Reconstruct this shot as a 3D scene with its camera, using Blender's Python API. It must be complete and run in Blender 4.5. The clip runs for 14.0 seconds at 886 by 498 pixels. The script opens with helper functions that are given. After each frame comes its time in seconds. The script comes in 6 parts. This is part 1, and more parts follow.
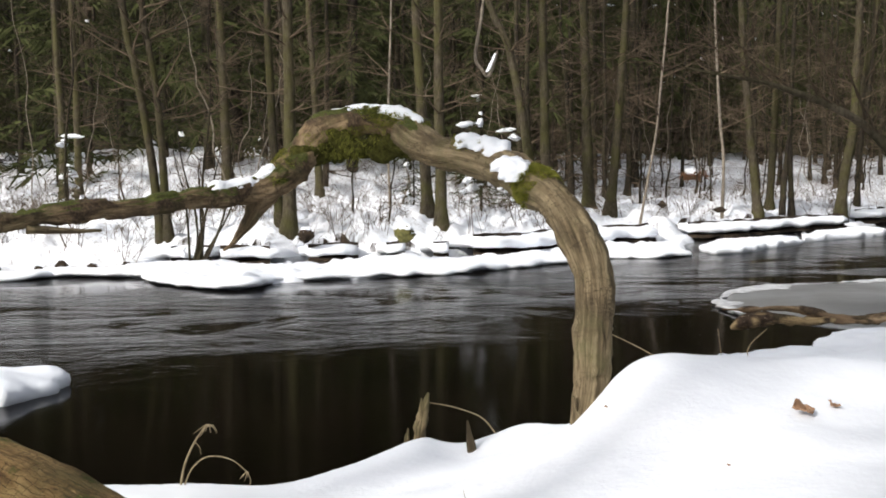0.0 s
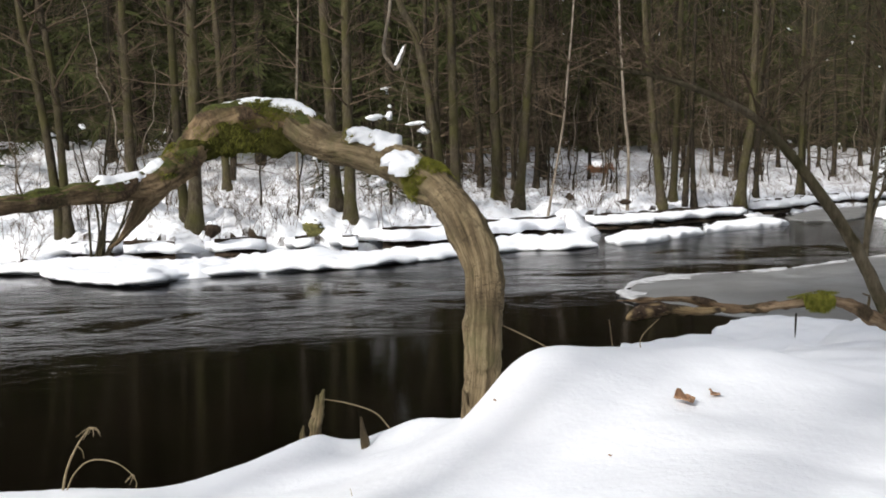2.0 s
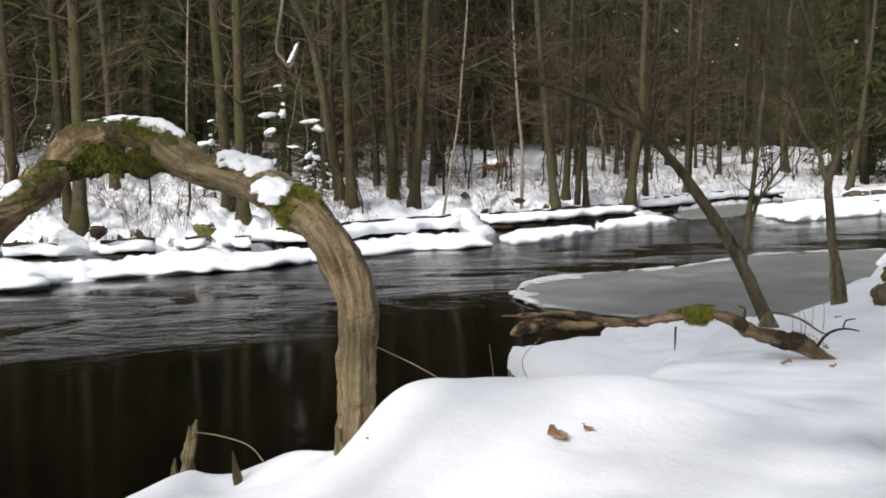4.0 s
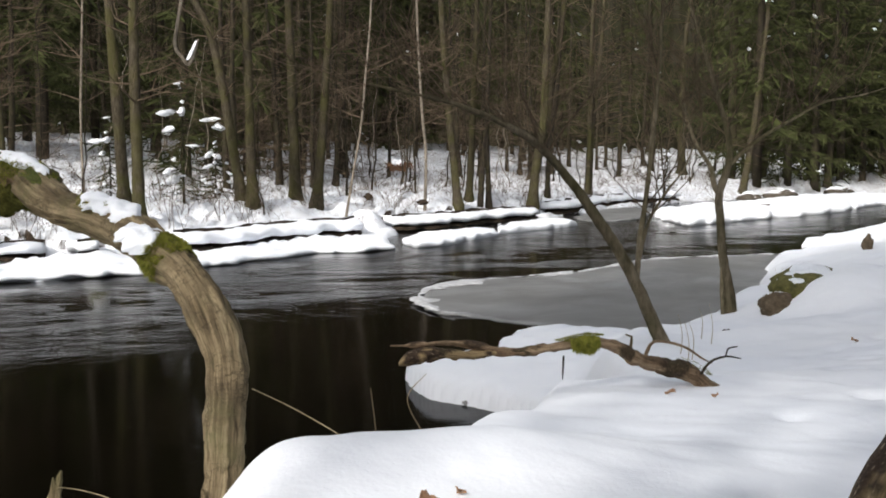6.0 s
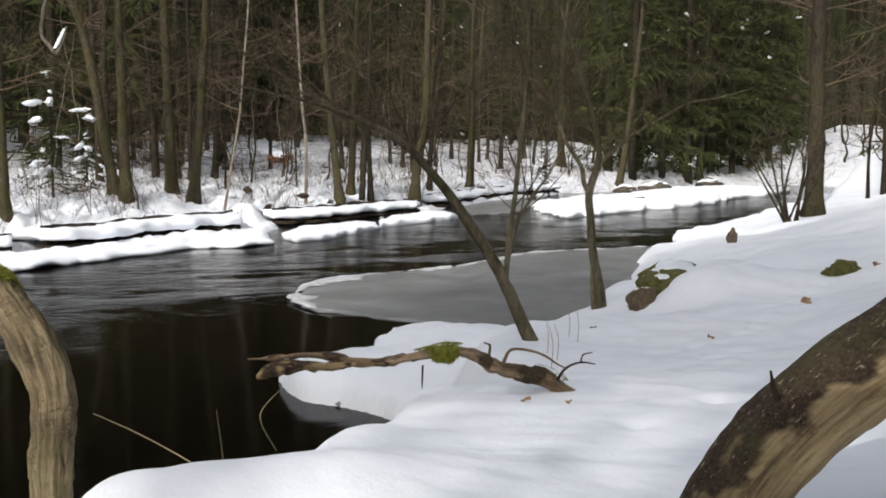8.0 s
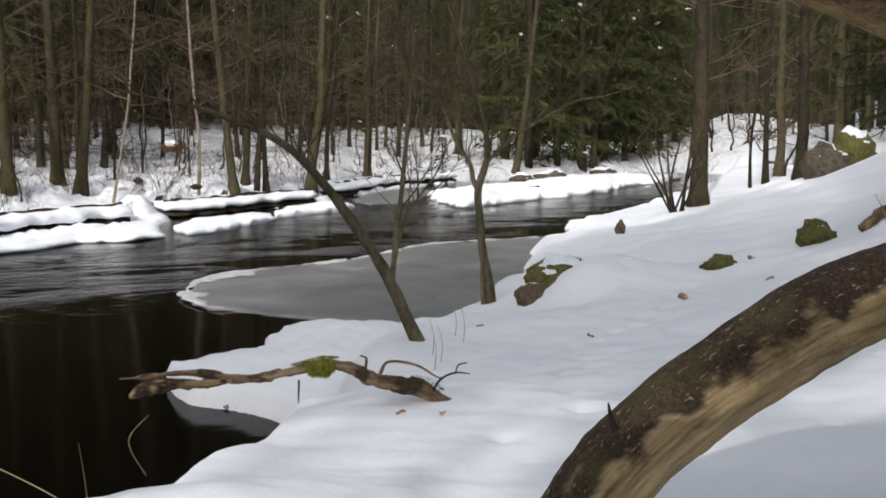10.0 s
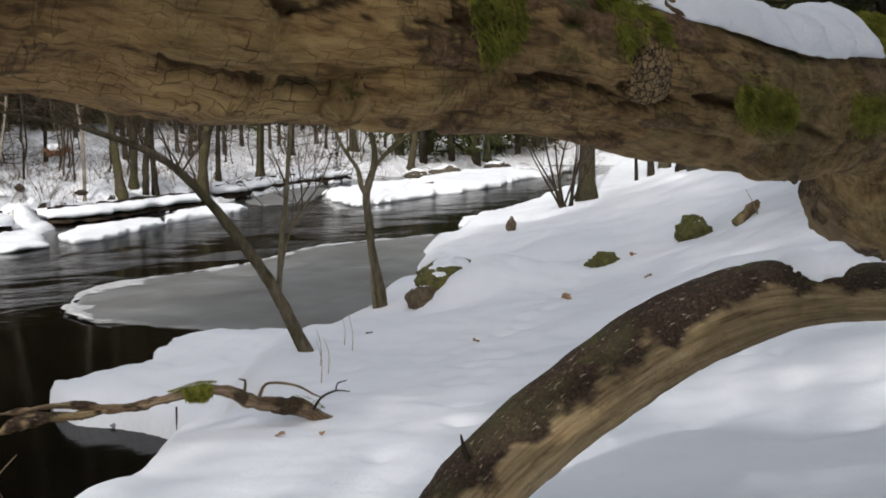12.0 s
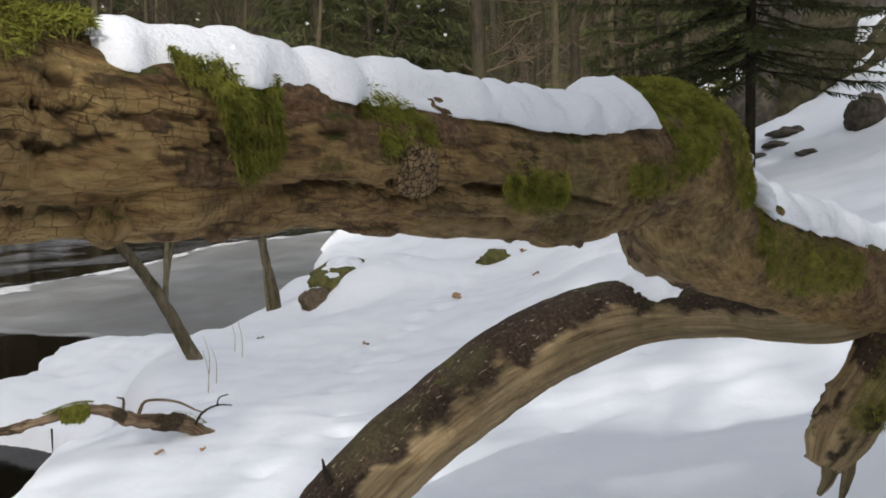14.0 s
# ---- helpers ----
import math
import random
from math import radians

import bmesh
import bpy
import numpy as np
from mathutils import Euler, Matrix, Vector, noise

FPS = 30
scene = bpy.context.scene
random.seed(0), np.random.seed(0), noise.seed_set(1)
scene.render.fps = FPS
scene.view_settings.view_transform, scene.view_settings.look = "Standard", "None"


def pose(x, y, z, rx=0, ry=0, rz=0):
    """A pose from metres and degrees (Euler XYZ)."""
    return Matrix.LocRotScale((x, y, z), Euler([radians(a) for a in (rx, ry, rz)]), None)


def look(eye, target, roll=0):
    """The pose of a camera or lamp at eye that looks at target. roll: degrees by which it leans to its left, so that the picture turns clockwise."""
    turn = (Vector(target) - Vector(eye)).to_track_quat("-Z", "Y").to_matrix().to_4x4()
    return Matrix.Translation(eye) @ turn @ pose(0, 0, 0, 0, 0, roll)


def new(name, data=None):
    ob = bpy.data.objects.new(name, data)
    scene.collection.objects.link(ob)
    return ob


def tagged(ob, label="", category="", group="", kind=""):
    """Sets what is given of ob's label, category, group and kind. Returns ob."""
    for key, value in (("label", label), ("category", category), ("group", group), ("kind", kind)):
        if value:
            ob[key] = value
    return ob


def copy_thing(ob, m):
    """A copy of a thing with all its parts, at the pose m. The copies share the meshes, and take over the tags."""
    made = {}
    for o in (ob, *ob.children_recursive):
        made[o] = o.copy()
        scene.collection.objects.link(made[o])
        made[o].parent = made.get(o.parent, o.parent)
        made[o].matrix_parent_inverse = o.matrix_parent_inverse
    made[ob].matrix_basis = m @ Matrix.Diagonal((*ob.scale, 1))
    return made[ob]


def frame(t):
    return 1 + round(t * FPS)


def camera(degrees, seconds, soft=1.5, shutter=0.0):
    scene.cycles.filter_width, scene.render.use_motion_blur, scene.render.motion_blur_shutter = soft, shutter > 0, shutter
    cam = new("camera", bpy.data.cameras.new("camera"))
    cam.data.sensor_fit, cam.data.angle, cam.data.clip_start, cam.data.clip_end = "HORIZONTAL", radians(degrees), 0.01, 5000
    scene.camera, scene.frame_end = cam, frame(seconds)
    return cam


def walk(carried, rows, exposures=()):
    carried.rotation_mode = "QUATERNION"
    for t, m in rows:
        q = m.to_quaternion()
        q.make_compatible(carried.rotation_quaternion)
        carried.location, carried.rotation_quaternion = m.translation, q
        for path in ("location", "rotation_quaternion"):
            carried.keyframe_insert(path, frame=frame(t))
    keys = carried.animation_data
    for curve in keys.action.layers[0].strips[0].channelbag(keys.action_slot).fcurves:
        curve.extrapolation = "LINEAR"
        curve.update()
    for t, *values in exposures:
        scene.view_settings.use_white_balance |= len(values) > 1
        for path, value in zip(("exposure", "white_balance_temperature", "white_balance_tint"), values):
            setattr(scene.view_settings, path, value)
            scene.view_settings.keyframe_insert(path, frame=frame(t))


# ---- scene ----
import functools

cam = camera(47.81, 14.0, soft=1.8)
# seconds, place, turn
ROWS = [
    (0.0, -0.0000, -0.0000, 1.6800, 86.026, 0.648, 0.655),
    (0.5, 0.0093, 0.0001, 1.6780, 85.900, 0.693, -0.448),
    (1.0, 0.0209, 0.0003, 1.6769, 85.751, 0.777, -1.692),
    (1.5, 0.0330, 0.0028, 1.6778, 85.611, 0.805, -2.977),
    (2.0, 0.0477, 0.0092, 1.6828, 85.568, 0.786, -4.413),
    (2.5, 0.0627, 0.0180, 1.6869, 85.478, 0.784, -5.851),
    (3.0, 0.0786, 0.0290, 1.6953, 85.409, 0.695, -7.418),
    (3.2, 0.0850, 0.0343, 1.7030, 85.378, 0.747, -8.056),
    (5.3, 0.1463, 0.0988, 1.8357, 85.237, 0.044, -13.710),
    (5.5, 0.1558, 0.1029, 1.8443, 85.228, -0.009, -14.307),
    (6.0, 0.1808, 0.1084, 1.8593, 85.125, -0.024, -15.674),
    (6.5, 0.2076, 0.1111, 1.8762, 85.047, -0.133, -17.088),
    (7.0, 0.2289, 0.1069, 1.8955, 84.947, -0.188, -18.551),
    (7.5, 0.2516, 0.0956, 1.9127, 84.783, -0.256, -20.397),
    (8.0, 0.2744, 0.0803, 1.9337, 84.613, -0.271, -22.255),
    (8.2, 0.2823, 0.0732, 1.9437, 84.554, -0.301, -22.894),
    (10.3, 0.3532, -0.0126, 2.0615, 83.879, 0.091, -28.832),
    (10.5, 0.3593, -0.0217, 2.0709, 83.958, 0.431, -29.410),
    (11.0, 0.3729, -0.0461, 2.0896, 83.811, 0.570, -30.858),
    (11.5, 0.3858, -0.0702, 2.1103, 83.670, 0.705, -32.359),
    (12.0, 0.3983, -0.0975, 2.1474, 83.541, 0.824, -33.918),
    (12.5, 0.4076, -0.1225, 2.1696, 83.415, 0.981, -35.202),
    (13.0, 0.4182, -0.1476, 2.1869, 83.270, 1.105, -36.699),
    (13.5, 0.4321, -0.1713, 2.2030, 83.123, 1.272, -38.147),
    (14.0, 0.4466, -0.1983, 2.2273, 82.979, 1.417, -39.620),
]
walk(cam, [(t, pose(x, y, z, rx, ry, rz)) for t, x, y, z, rx, ry, rz in ROWS],
     exposures=[(0.0, 0.74), (2.0, 0.60), (5.5, 0.66), (8.0, 0.58), (10.5, 0.46), (12.3, 0.42), (14.0, 0.72)])

# ---- light ----
world = bpy.data.worlds.new("world")
scene.world = world
world.use_nodes = True
wn = world.node_tree.nodes
sky = wn.new("ShaderNodeTexSky")
sky.sky_type = "NISHITA"
sky.sun_disc = False
sky.sun_elevation = radians(31)
sky.sun_rotation = radians(225)
sky.air_density, sky.dust_density, sky.ozone_density = 1.0, 4.0, 1.0
hue = wn.new("ShaderNodeHueSaturation")
hue.inputs["Saturation"].default_value = 0.30
world.node_tree.links.new(sky.outputs[0], hue.inputs["Color"])
world.node_tree.links.new(hue.outputs[0], wn["Background"].inputs["Color"])
wn["Background"].inputs["Strength"].default_value = 0.15

sun = new("sun", bpy.data.lights.new("sun", "SUN"))
sun.data.energy = 2.0
sun.data.angle = radians(0.6)
sun.data.color = (1.0, 0.96, 0.91)
sun.matrix_world = look((-9, -9, 7.6), (0, 0, 0))


# ---- materials ----
def material(name, rough=0.8, metal=0.0, spec=0.3):
    m = bpy.data.materials.new(name)
    m.use_nodes = True
    b = m.node_tree.nodes["Principled BSDF"]
    b.inputs["Roughness"].default_value = rough
    b.inputs["Metallic"].default_value = metal
    b.inputs["Specular IOR Level"].default_value = spec
    return m, m.node_tree.nodes, m.node_tree.links, b


def coords(nodes, links, scale=(1, 1, 1), kind="Object"):
    tc = nodes.new("ShaderNodeTexCoord")
    mp = nodes.new("ShaderNodeMapping")
    mp.inputs["Scale"].default_value = scale
    links.new(tc.outputs[kind], mp.inputs["Vector"])
    return mp.outputs[0]


def noise_tex(nodes, links, vec, scale, detail=6, rough=0.6, warp=0.0):
    n = nodes.new("ShaderNodeTexNoise")
    n.inputs["Scale"].default_value = scale
    n.inputs["Detail"].default_value = detail
    n.inputs["Roughness"].default_value = rough
    n.inputs["Distortion"].default_value = warp
    links.new(vec, n.inputs["Vector"])
    return n.outputs["Fac"]


def ramp(nodes, links, fac, stops):
    r = nodes.new("ShaderNodeValToRGB")
    e = r.color_ramp.elements
    while len(e) < len(stops):
        e.new(0.5)
    for el, (p, c) in zip(e, stops):
        el.position = p
        el.color = (*c, 1) if isinstance(c, tuple) else (c, c, c, 1)
    links.new(fac, r.inputs["Fac"])
    return r.outputs["Color"]


def mixed(nodes, links, fac, a, b, mode="MIX"):
    m = nodes.new("ShaderNodeMix")
    m.data_type = "RGBA"
    m.blend_type = mode
    for sock, val in ((m.inputs["Factor"], fac), (m.inputs["A"], a), (m.inputs["B"], b)):
        if isinstance(val, (int, float)):
            sock.default_value = val
        elif isinstance(val, tuple):
            sock.default_value = (*val, 1)
        else:
            links.new(val, sock)
    return m.outputs["Result"]


def maths(nodes, links, op, a, b=0.0):
    m = nodes.new("ShaderNodeMath")
    m.operation = op
    for sock, val in zip(m.inputs, (a, b)):
        if isinstance(val, (int, float)):
            sock.default_value = val
        else:
            links.new(val, sock)
    return m.outputs[0]


def bumped(nodes, links, bsdf, height, strength, distance):
    b = nodes.new("ShaderNodeBump")
    b.inputs["Strength"].default_value = strength
    b.inputs["Distance"].default_value = distance
    links.new(height, b.inputs["Height"])
    links.new(b.outputs[0], bsdf.inputs["Normal"])
    return b


def snow_material(name, fine=1.0):
    m, n, l, b = material(name, 0.65, 0, 0.25)
    v = coords(n, l)
    big = noise_tex(n, l, v, 1.3, 5)
    small = noise_tex(n, l, v, 90 * fine, 4)
    l.new(mixed(n, l, ramp(n, l, big, [(0.3, 0.0), (0.7, 1.0)]), (0.80, 0.83, 0.88), (0.88, 0.90, 0.93)), b.inputs["Base Color"])
    mid = noise_tex(n, l, v, 14 * fine, 5)
    h = maths(n, l, "ADD", maths(n, l, "MULTIPLY", mid, 1.5), maths(n, l, "MULTIPLY", small, 0.5))
    bumped(n, l, b, h, 0.35, 0.012)
    return m


def ground_material():
    """Snow on all that is flat, dark earth and roots where the bank is too steep to hold it."""
    m, n, l, b = material("snowy_ground", 0.65, 0, 0.2)
    v = coords(n, l)
    geo = n.new("ShaderNodeNewGeometry")
    sep = n.new("ShaderNodeSeparateXYZ")
    l.new(geo.outputs["True Normal"], sep.inputs[0])
    rag = noise_tex(n, l, v, 6, 5)
    place = n.new("ShaderNodeSeparateXYZ")
    l.new(geo.outputs["Position"], place.inputs[0])
    low = ramp(n, l, place.outputs["Z"], [(0.12, 1.0), (0.2, 0.0)])
    steep = maths(n, l, "ADD", maths(n, l, "ADD", sep.outputs["Z"], maths(n, l, "MULTIPLY", rag, 0.25)), low)
    earth = ramp(n, l, noise_tex(n, l, v, 11, 6), [(0.3, (0.012, 0.009, 0.006)), (0.6, (0.05, 0.035, 0.022)), (0.8, (0.09, 0.07, 0.05))])
    big = noise_tex(n, l, v, 0.9, 5)
    white = mixed(n, l, ramp(n, l, big, [(0.3, 0.0), (0.7, 1.0)]), (0.80, 0.83, 0.88), (0.88, 0.90, 0.93))
    # dead leaves, needles and twigs in the snow; denser backwards, painting the trees' shade
    back = ramp(n, l, maths(n, l, "MULTIPLY", maths(n, l, "SUBTRACT", place.outputs["Y"], maths(n, l, "MULTIPLY", place.outputs["X"], 0.62)), 0.025), [(0.50, 0.0), (0.58, 0.55), (0.80, 1.0)])
    specks = ramp(n, l, noise_tex(n, l, v, 7.5, 8, 0.8, 0.4), [(0.50, 0.0), (0.60, 0.9)])
    litter_and_shade = maths(n, l, "MULTIPLY", maths(n, l, "MAXIMUM", specks, ramp(n, l, noise_tex(n, l, v, 0.8, 4, 0.6), [(0.48, 0.0), (0.66, 0.55)])), back)
    white = mixed(n, l, litter_and_shade, white, (0.15, 0.11, 0.075))
    l.new(mixed(n, l, ramp(n, l, steep, [(0.36, 0.0), (0.46, 1.0)]), earth, white), b.inputs["Base Color"])
    mid = noise_tex(n, l, v, 9, 6)
    small = noise_tex(n, l, v, 80, 3)
    h = maths(n, l, "ADD", maths(n, l, "MULTIPLY", mid, 1.6), maths(n, l, "MULTIPLY", small, 0.4))
    bumped(n, l, b, h, 0.2, 0.014)
    return m


def wood_material(name, dark, mid, light, bark, stretch=0.12, moss=0.0, moss_up=0.1, algae=0.3, crack=0.6, size=60.0, patchy=0.75, blocks=0.0, fleck=0.0, film=0.0):
    """Weathered wood: grain and checks along the limb, remains of darker bark (the mesh's plates), algae and moss."""
    m, n, l, b = material(name, 0.82, 0, 0.2)
    at = n.new("ShaderNodeAttribute")
    at.attribute_name = "grain"
    mp = n.new("ShaderNodeMapping")
    mp.inputs["Scale"].default_value = (1, 1, stretch)
    l.new(at.outputs["Vector"], mp.inputs["Vector"])
    v = coords(n, l)
    grain = noise_tex(n, l, mp.outputs[0], size * 2.2, 8, 0.65, 0.2)
    wide = noise_tex(n, l, mp.outputs[0], size * 0.5, 4, 0.6, 0.3)
    both = maths(n, l, "ADD", maths(n, l, "MULTIPLY", grain, 0.55), maths(n, l, "MULTIPLY", wide, 0.45))
    col = ramp(n, l, both, [(0.36, dark), (0.47, mid), (0.60, light)])
    blot = noise_tex(n, l, v, 14, 5)
    patch = noise_tex(n, l, v, 6, 6, 0.65, 0.5)
    col = mixed(n, l, ramp(n, l, patch, [(0.46, 0.0), (0.64, patchy)]), col, tuple(c * 0.32 for c in mid))
    col = mixed(n, l, ramp(n, l, blot, [(0.45, 0.0), (0.8, 0.6)]), col, mid)
    # fine checks across and along
    lines = []
    for sx, sz, sc, wide in ((1.0, 0.22, 0.75, 0.020), (0.35, 1.0, 1.1, 0.022)):
        mq = n.new("ShaderNodeMapping")
        mq.inputs["Scale"].default_value = (sx, sx, sz)
        l.new(at.outputs["Vector"], mq.inputs["Vector"])
        off = maths(n, l, "ABSOLUTE", maths(n, l, "SUBTRACT", noise_tex(n, l, mq.outputs[0], size * sc, 3, 0.5, 0.5), 0.5))
        lines.append(ramp(n, l, off, [(0.0, 0.0), (wide, 1.0)]))
    gap = maths(n, l, "MINIMUM", lines[0], lines[1])
    keep = ramp(n, l, noise_tex(n, l, v, 11, 3), [(0.42, 1.0), (0.62, 1.0 - crack)])
    crk = maths(n, l, "MAXIMUM", gap, keep)
    col = mixed(n, l, crk, dark, col)
    pl = n.new("ShaderNodeAttribute")
    pl.attribute_name = "plate"
    if blocks > 0:
        # the rotten wood breaks into small upright blocks
        sp = n.new("ShaderNodeSeparateXYZ")
        l.new(at.outputs["Vector"], sp.inputs[0])
        cb = n.new("ShaderNodeCombineXYZ")
        warp = noise_tex(n, l, at.outputs["Vector"], 22, 3, 0.6)
        turn = maths(n, l, "MULTIPLY", maths(n, l, "ARCTAN2", sp.outputs["Y"], sp.outputs["X"]), 0.075)
        l.new(maths(n, l, "ADD", sp.outputs["Z"], maths(n, l, "MULTIPLY", warp, 0.03)), cb.inputs["X"])
        l.new(maths(n, l, "ADD", turn, maths(n, l, "MULTIPLY", noise_tex(n, l, at.outputs["Vector"], 17, 3, 0.6), 0.04)), cb.inputs["Y"])
        bt = n.new("ShaderNodeTexBrick")
        l.new(cb.outputs[0], bt.inputs["Vector"])
        for key, val in (("Scale", 1.0), ("Mortar Size", 0.0005), ("Mortar Smooth", 0.8), ("Brick Width", 0.013), ("Row Height", 0.0075)):
            bt.inputs[key].default_value = val
        bt.squash, bt.squash_frequency = 1.5, 3
        where = ramp(n, l, noise_tex(n, l, v, 13, 4, 0.6), [(0.40, 0.0), (0.56, blocks)])
        slit = maths(n, l, "MULTIPLY", bt.outputs["Fac"], where)
        col = mixed(n, l, slit, col, tuple(c * 0.8 for c in dark))
        crk = maths(n, l, "SUBTRACT", crk, slit)
        rim = ramp(n, l, pl.outputs["Fac"], [(0.05, 0.0), (0.3, 0.6), (0.5, 0.6), (0.8, 0.0)])
    rough_bark = noise_tex(n, l, at.outputs["Vector"], size * 2.5, 7, 0.7)
    bcol = ramp(n, l, rough_bark, [(0.36, tuple(c * 0.35 for c in bark)), (0.55, bark), (0.72, tuple(min(c * 2.2, 0.4) for c in bark))])
    if fleck > 0:
        mf = n.new("ShaderNodeMapping")
        mf.inputs["Scale"].default_value = (1, 1, 0.3)
        l.new(at.outputs["Vector"], mf.inputs["Vector"])
        bcol = mixed(n, l, ramp(n, l, noise_tex(n, l, mf.outputs[0], 170, 3, 0.6), [(0.63, 0.0), (0.69, fleck)]), bcol, (0.36, 0.30, 0.22))
    col = mixed(n, l, pl.outputs["Fac"], col, bcol)
    if blocks > 0:
        col = mixed(n, l, rim, col, tuple(c * 0.7 for c in dark))
    alg = noise_tex(n, l, v, 8, 5, 0.65)
    col = mixed(n, l, ramp(n, l, alg, [(0.50, 0.0), (0.70, algae)]), col, (0.10, 0.105, 0.04))
    if film > 0:
        # a thin brown-green film of algae that thickens along the log
        so = n.new("ShaderNodeSeparateXYZ")
        l.new(v, so.inputs[0])
        far = ramp(n, l, maths(n, l, "ADD", maths(n, l, "MULTIPLY", so.outputs["X"], 0.5), maths(n, l, "MULTIPLY", noise_tex(n, l, v, 7, 4, 0.6), 0.25)), [(0.50, 0.0), (0.66, film)])
        col = mixed(n, l, far, col, ramp(n, l, noise_tex(n, l, v, 45, 6, 0.7), [(0.36, (0.030, 0.022, 0.011)), (0.5, (0.15, 0.108, 0.044)), (0.66, (0.34, 0.25, 0.115))]))
    geo = n.new("ShaderNodeNewGeometry")
    sep = n.new("ShaderNodeSeparateXYZ")
    l.new(geo.outputs["Normal"], sep.inputs[0])
    if moss > 0:
        pat = maths(n, l, "ADD", noise_tex(n, l, v, 10, 6, 0.7), maths(n, l, "MULTIPLY", sep.outputs["Z"], moss_up))
        green = ramp(n, l, noise_tex(n, l, v, 160, 4), [(0.3, (0.022, 0.030, 0.006)), (0.7, (0.095, 0.11, 0.02))])
        col = mixed(n, l, ramp(n, l, pat, [(0.72 - moss * 0.3, 0.0), (0.78 - moss * 0.3, 0.9)]), col, green)
    l.new(col, b.inputs["Base Color"])
    h = maths(n, l, "ADD", maths(n, l, "MULTIPLY", maths(n, l, "ADD", grain, rough_bark), 0.6), maths(n, l, "MULTIPLY", crk, 0.5))
    bumped(n, l, b, h, 1.0, 0.006)
    return m


def bark_material(name, dark, light, moss):
    """Bark of the standing trees, with green algae in patches."""
    m, n, l, b = material(name, 0.95, 0, 0.06)
    v = coords(n, l, (1, 1, 0.25))
    v1 = coords(n, l)
    info = n.new("ShaderNodeObjectInfo")
    g = noise_tex(n, l, v, 22, 7, 0.7)
    col = ramp(n, l, g, [(0.32, dark), (0.66, light)])
    pat = noise_tex(n, l, v1, 1.6, 5, 0.65)
    col = mixed(n, l, ramp(n, l, pat, [(0.42, 0.0), (0.62, moss)]), col, (0.058, 0.056, 0.019))
    shade = maths(n, l, "ADD", maths(n, l, "MULTIPLY", info.outputs["Random"], 0.5), 0.75)
    col = mixed(n, l, 1.0, col, shade, "MULTIPLY")
    l.new(col, b.inputs["Base Color"])
    bumped(n, l, b, g, 0.8, 0.03)
    return m


def plain(name, a, c, scale=20, rough=0.8, bump=0.4, dist=0.01, spec=0.2):
    m, n, l, b = material(name, rough, 0, spec)
    v = coords(n, l)
    f = noise_tex(n, l, v, scale, 6, 0.65)
    l.new(ramp(n, l, f, [(0.3, a), (0.7, c)]), b.inputs["Base Color"])
    bumped(n, l, b, f, bump, dist)
    return m


def water_material():
    """Peat-brown running water: smooth pools, and rougher riffles that drift along the stream."""
    m, n, l, b = material("water", 0.09, 0, 0.12)
    b.inputs["IOR"].default_value = 1.33
    v = coords(n, l)
    turn = n.new("ShaderNodeMapping")
    turn.inputs["Rotation"].default_value = (0, 0, radians(-38))
    turn.inputs["Scale"].default_value = (0.6, 1.0, 1.0)
    l.new(v, turn.inputs["Vector"])
    deep = noise_tex(n, l, turn.outputs[0], 0.5, 3)
    l.new(ramp(n, l, deep, [(0.3, (0.0008, 0.0006, 0.0004)), (0.7, (0.0025, 0.0015, 0.0009))]), b.inputs["Base Color"])
    where = noise_tex(n, l, turn.outputs[0], 0.55, 6, 0.65, 1.2)
    sep = n.new("ShaderNodeSeparateXYZ")
    l.new(v, sep.inputs[0])
    out = maths(n, l, "SUBTRACT", sep.outputs["Y"], maths(n, l, "MULTIPLY", sep.outputs["X"], 0.75))
    mid = ramp(n, l, maths(n, l, "MULTIPLY", out, 0.05), [(0.47, 0.0), (0.60, 1.0)])
    rif = maths(n, l, "MULTIPLY", ramp(n, l, where, [(0.44, 0.05), (0.68, 1.0)]), maths(n, l, "ADD", maths(n, l, "MULTIPLY", mid, 0.9), 0.10))
    wav = maths(n, l, "ADD", noise_tex(n, l, turn.outputs[0], 7.5, 6, 0.65, 1.2), maths(n, l, "MULTIPLY", noise_tex(n, l, turn.outputs[0], 1.7, 4, 0.55, 1.0), 1.8))
    bumped(n, l, b, maths(n, l, "MULTIPLY", wav, rif), 1.0, 0.011)
    return m


def ice_material(name, clear):
    m, n, l, b = material(name, 0.35, 0, 0.5)
    v = coords(n, l)
    f = noise_tex(n, l, v, 0.9, 6, 0.6, 0.6)
    g = noise_tex(n, l, v, 12, 5)
    hi = (0.32, 0.33, 0.335)
    l.new(ramp(n, l, f, [(0.40, clear), (0.85, hi)]), b.inputs["Base Color"])
    bumped(n, l, b, g, 0.25, 0.01)
    return m


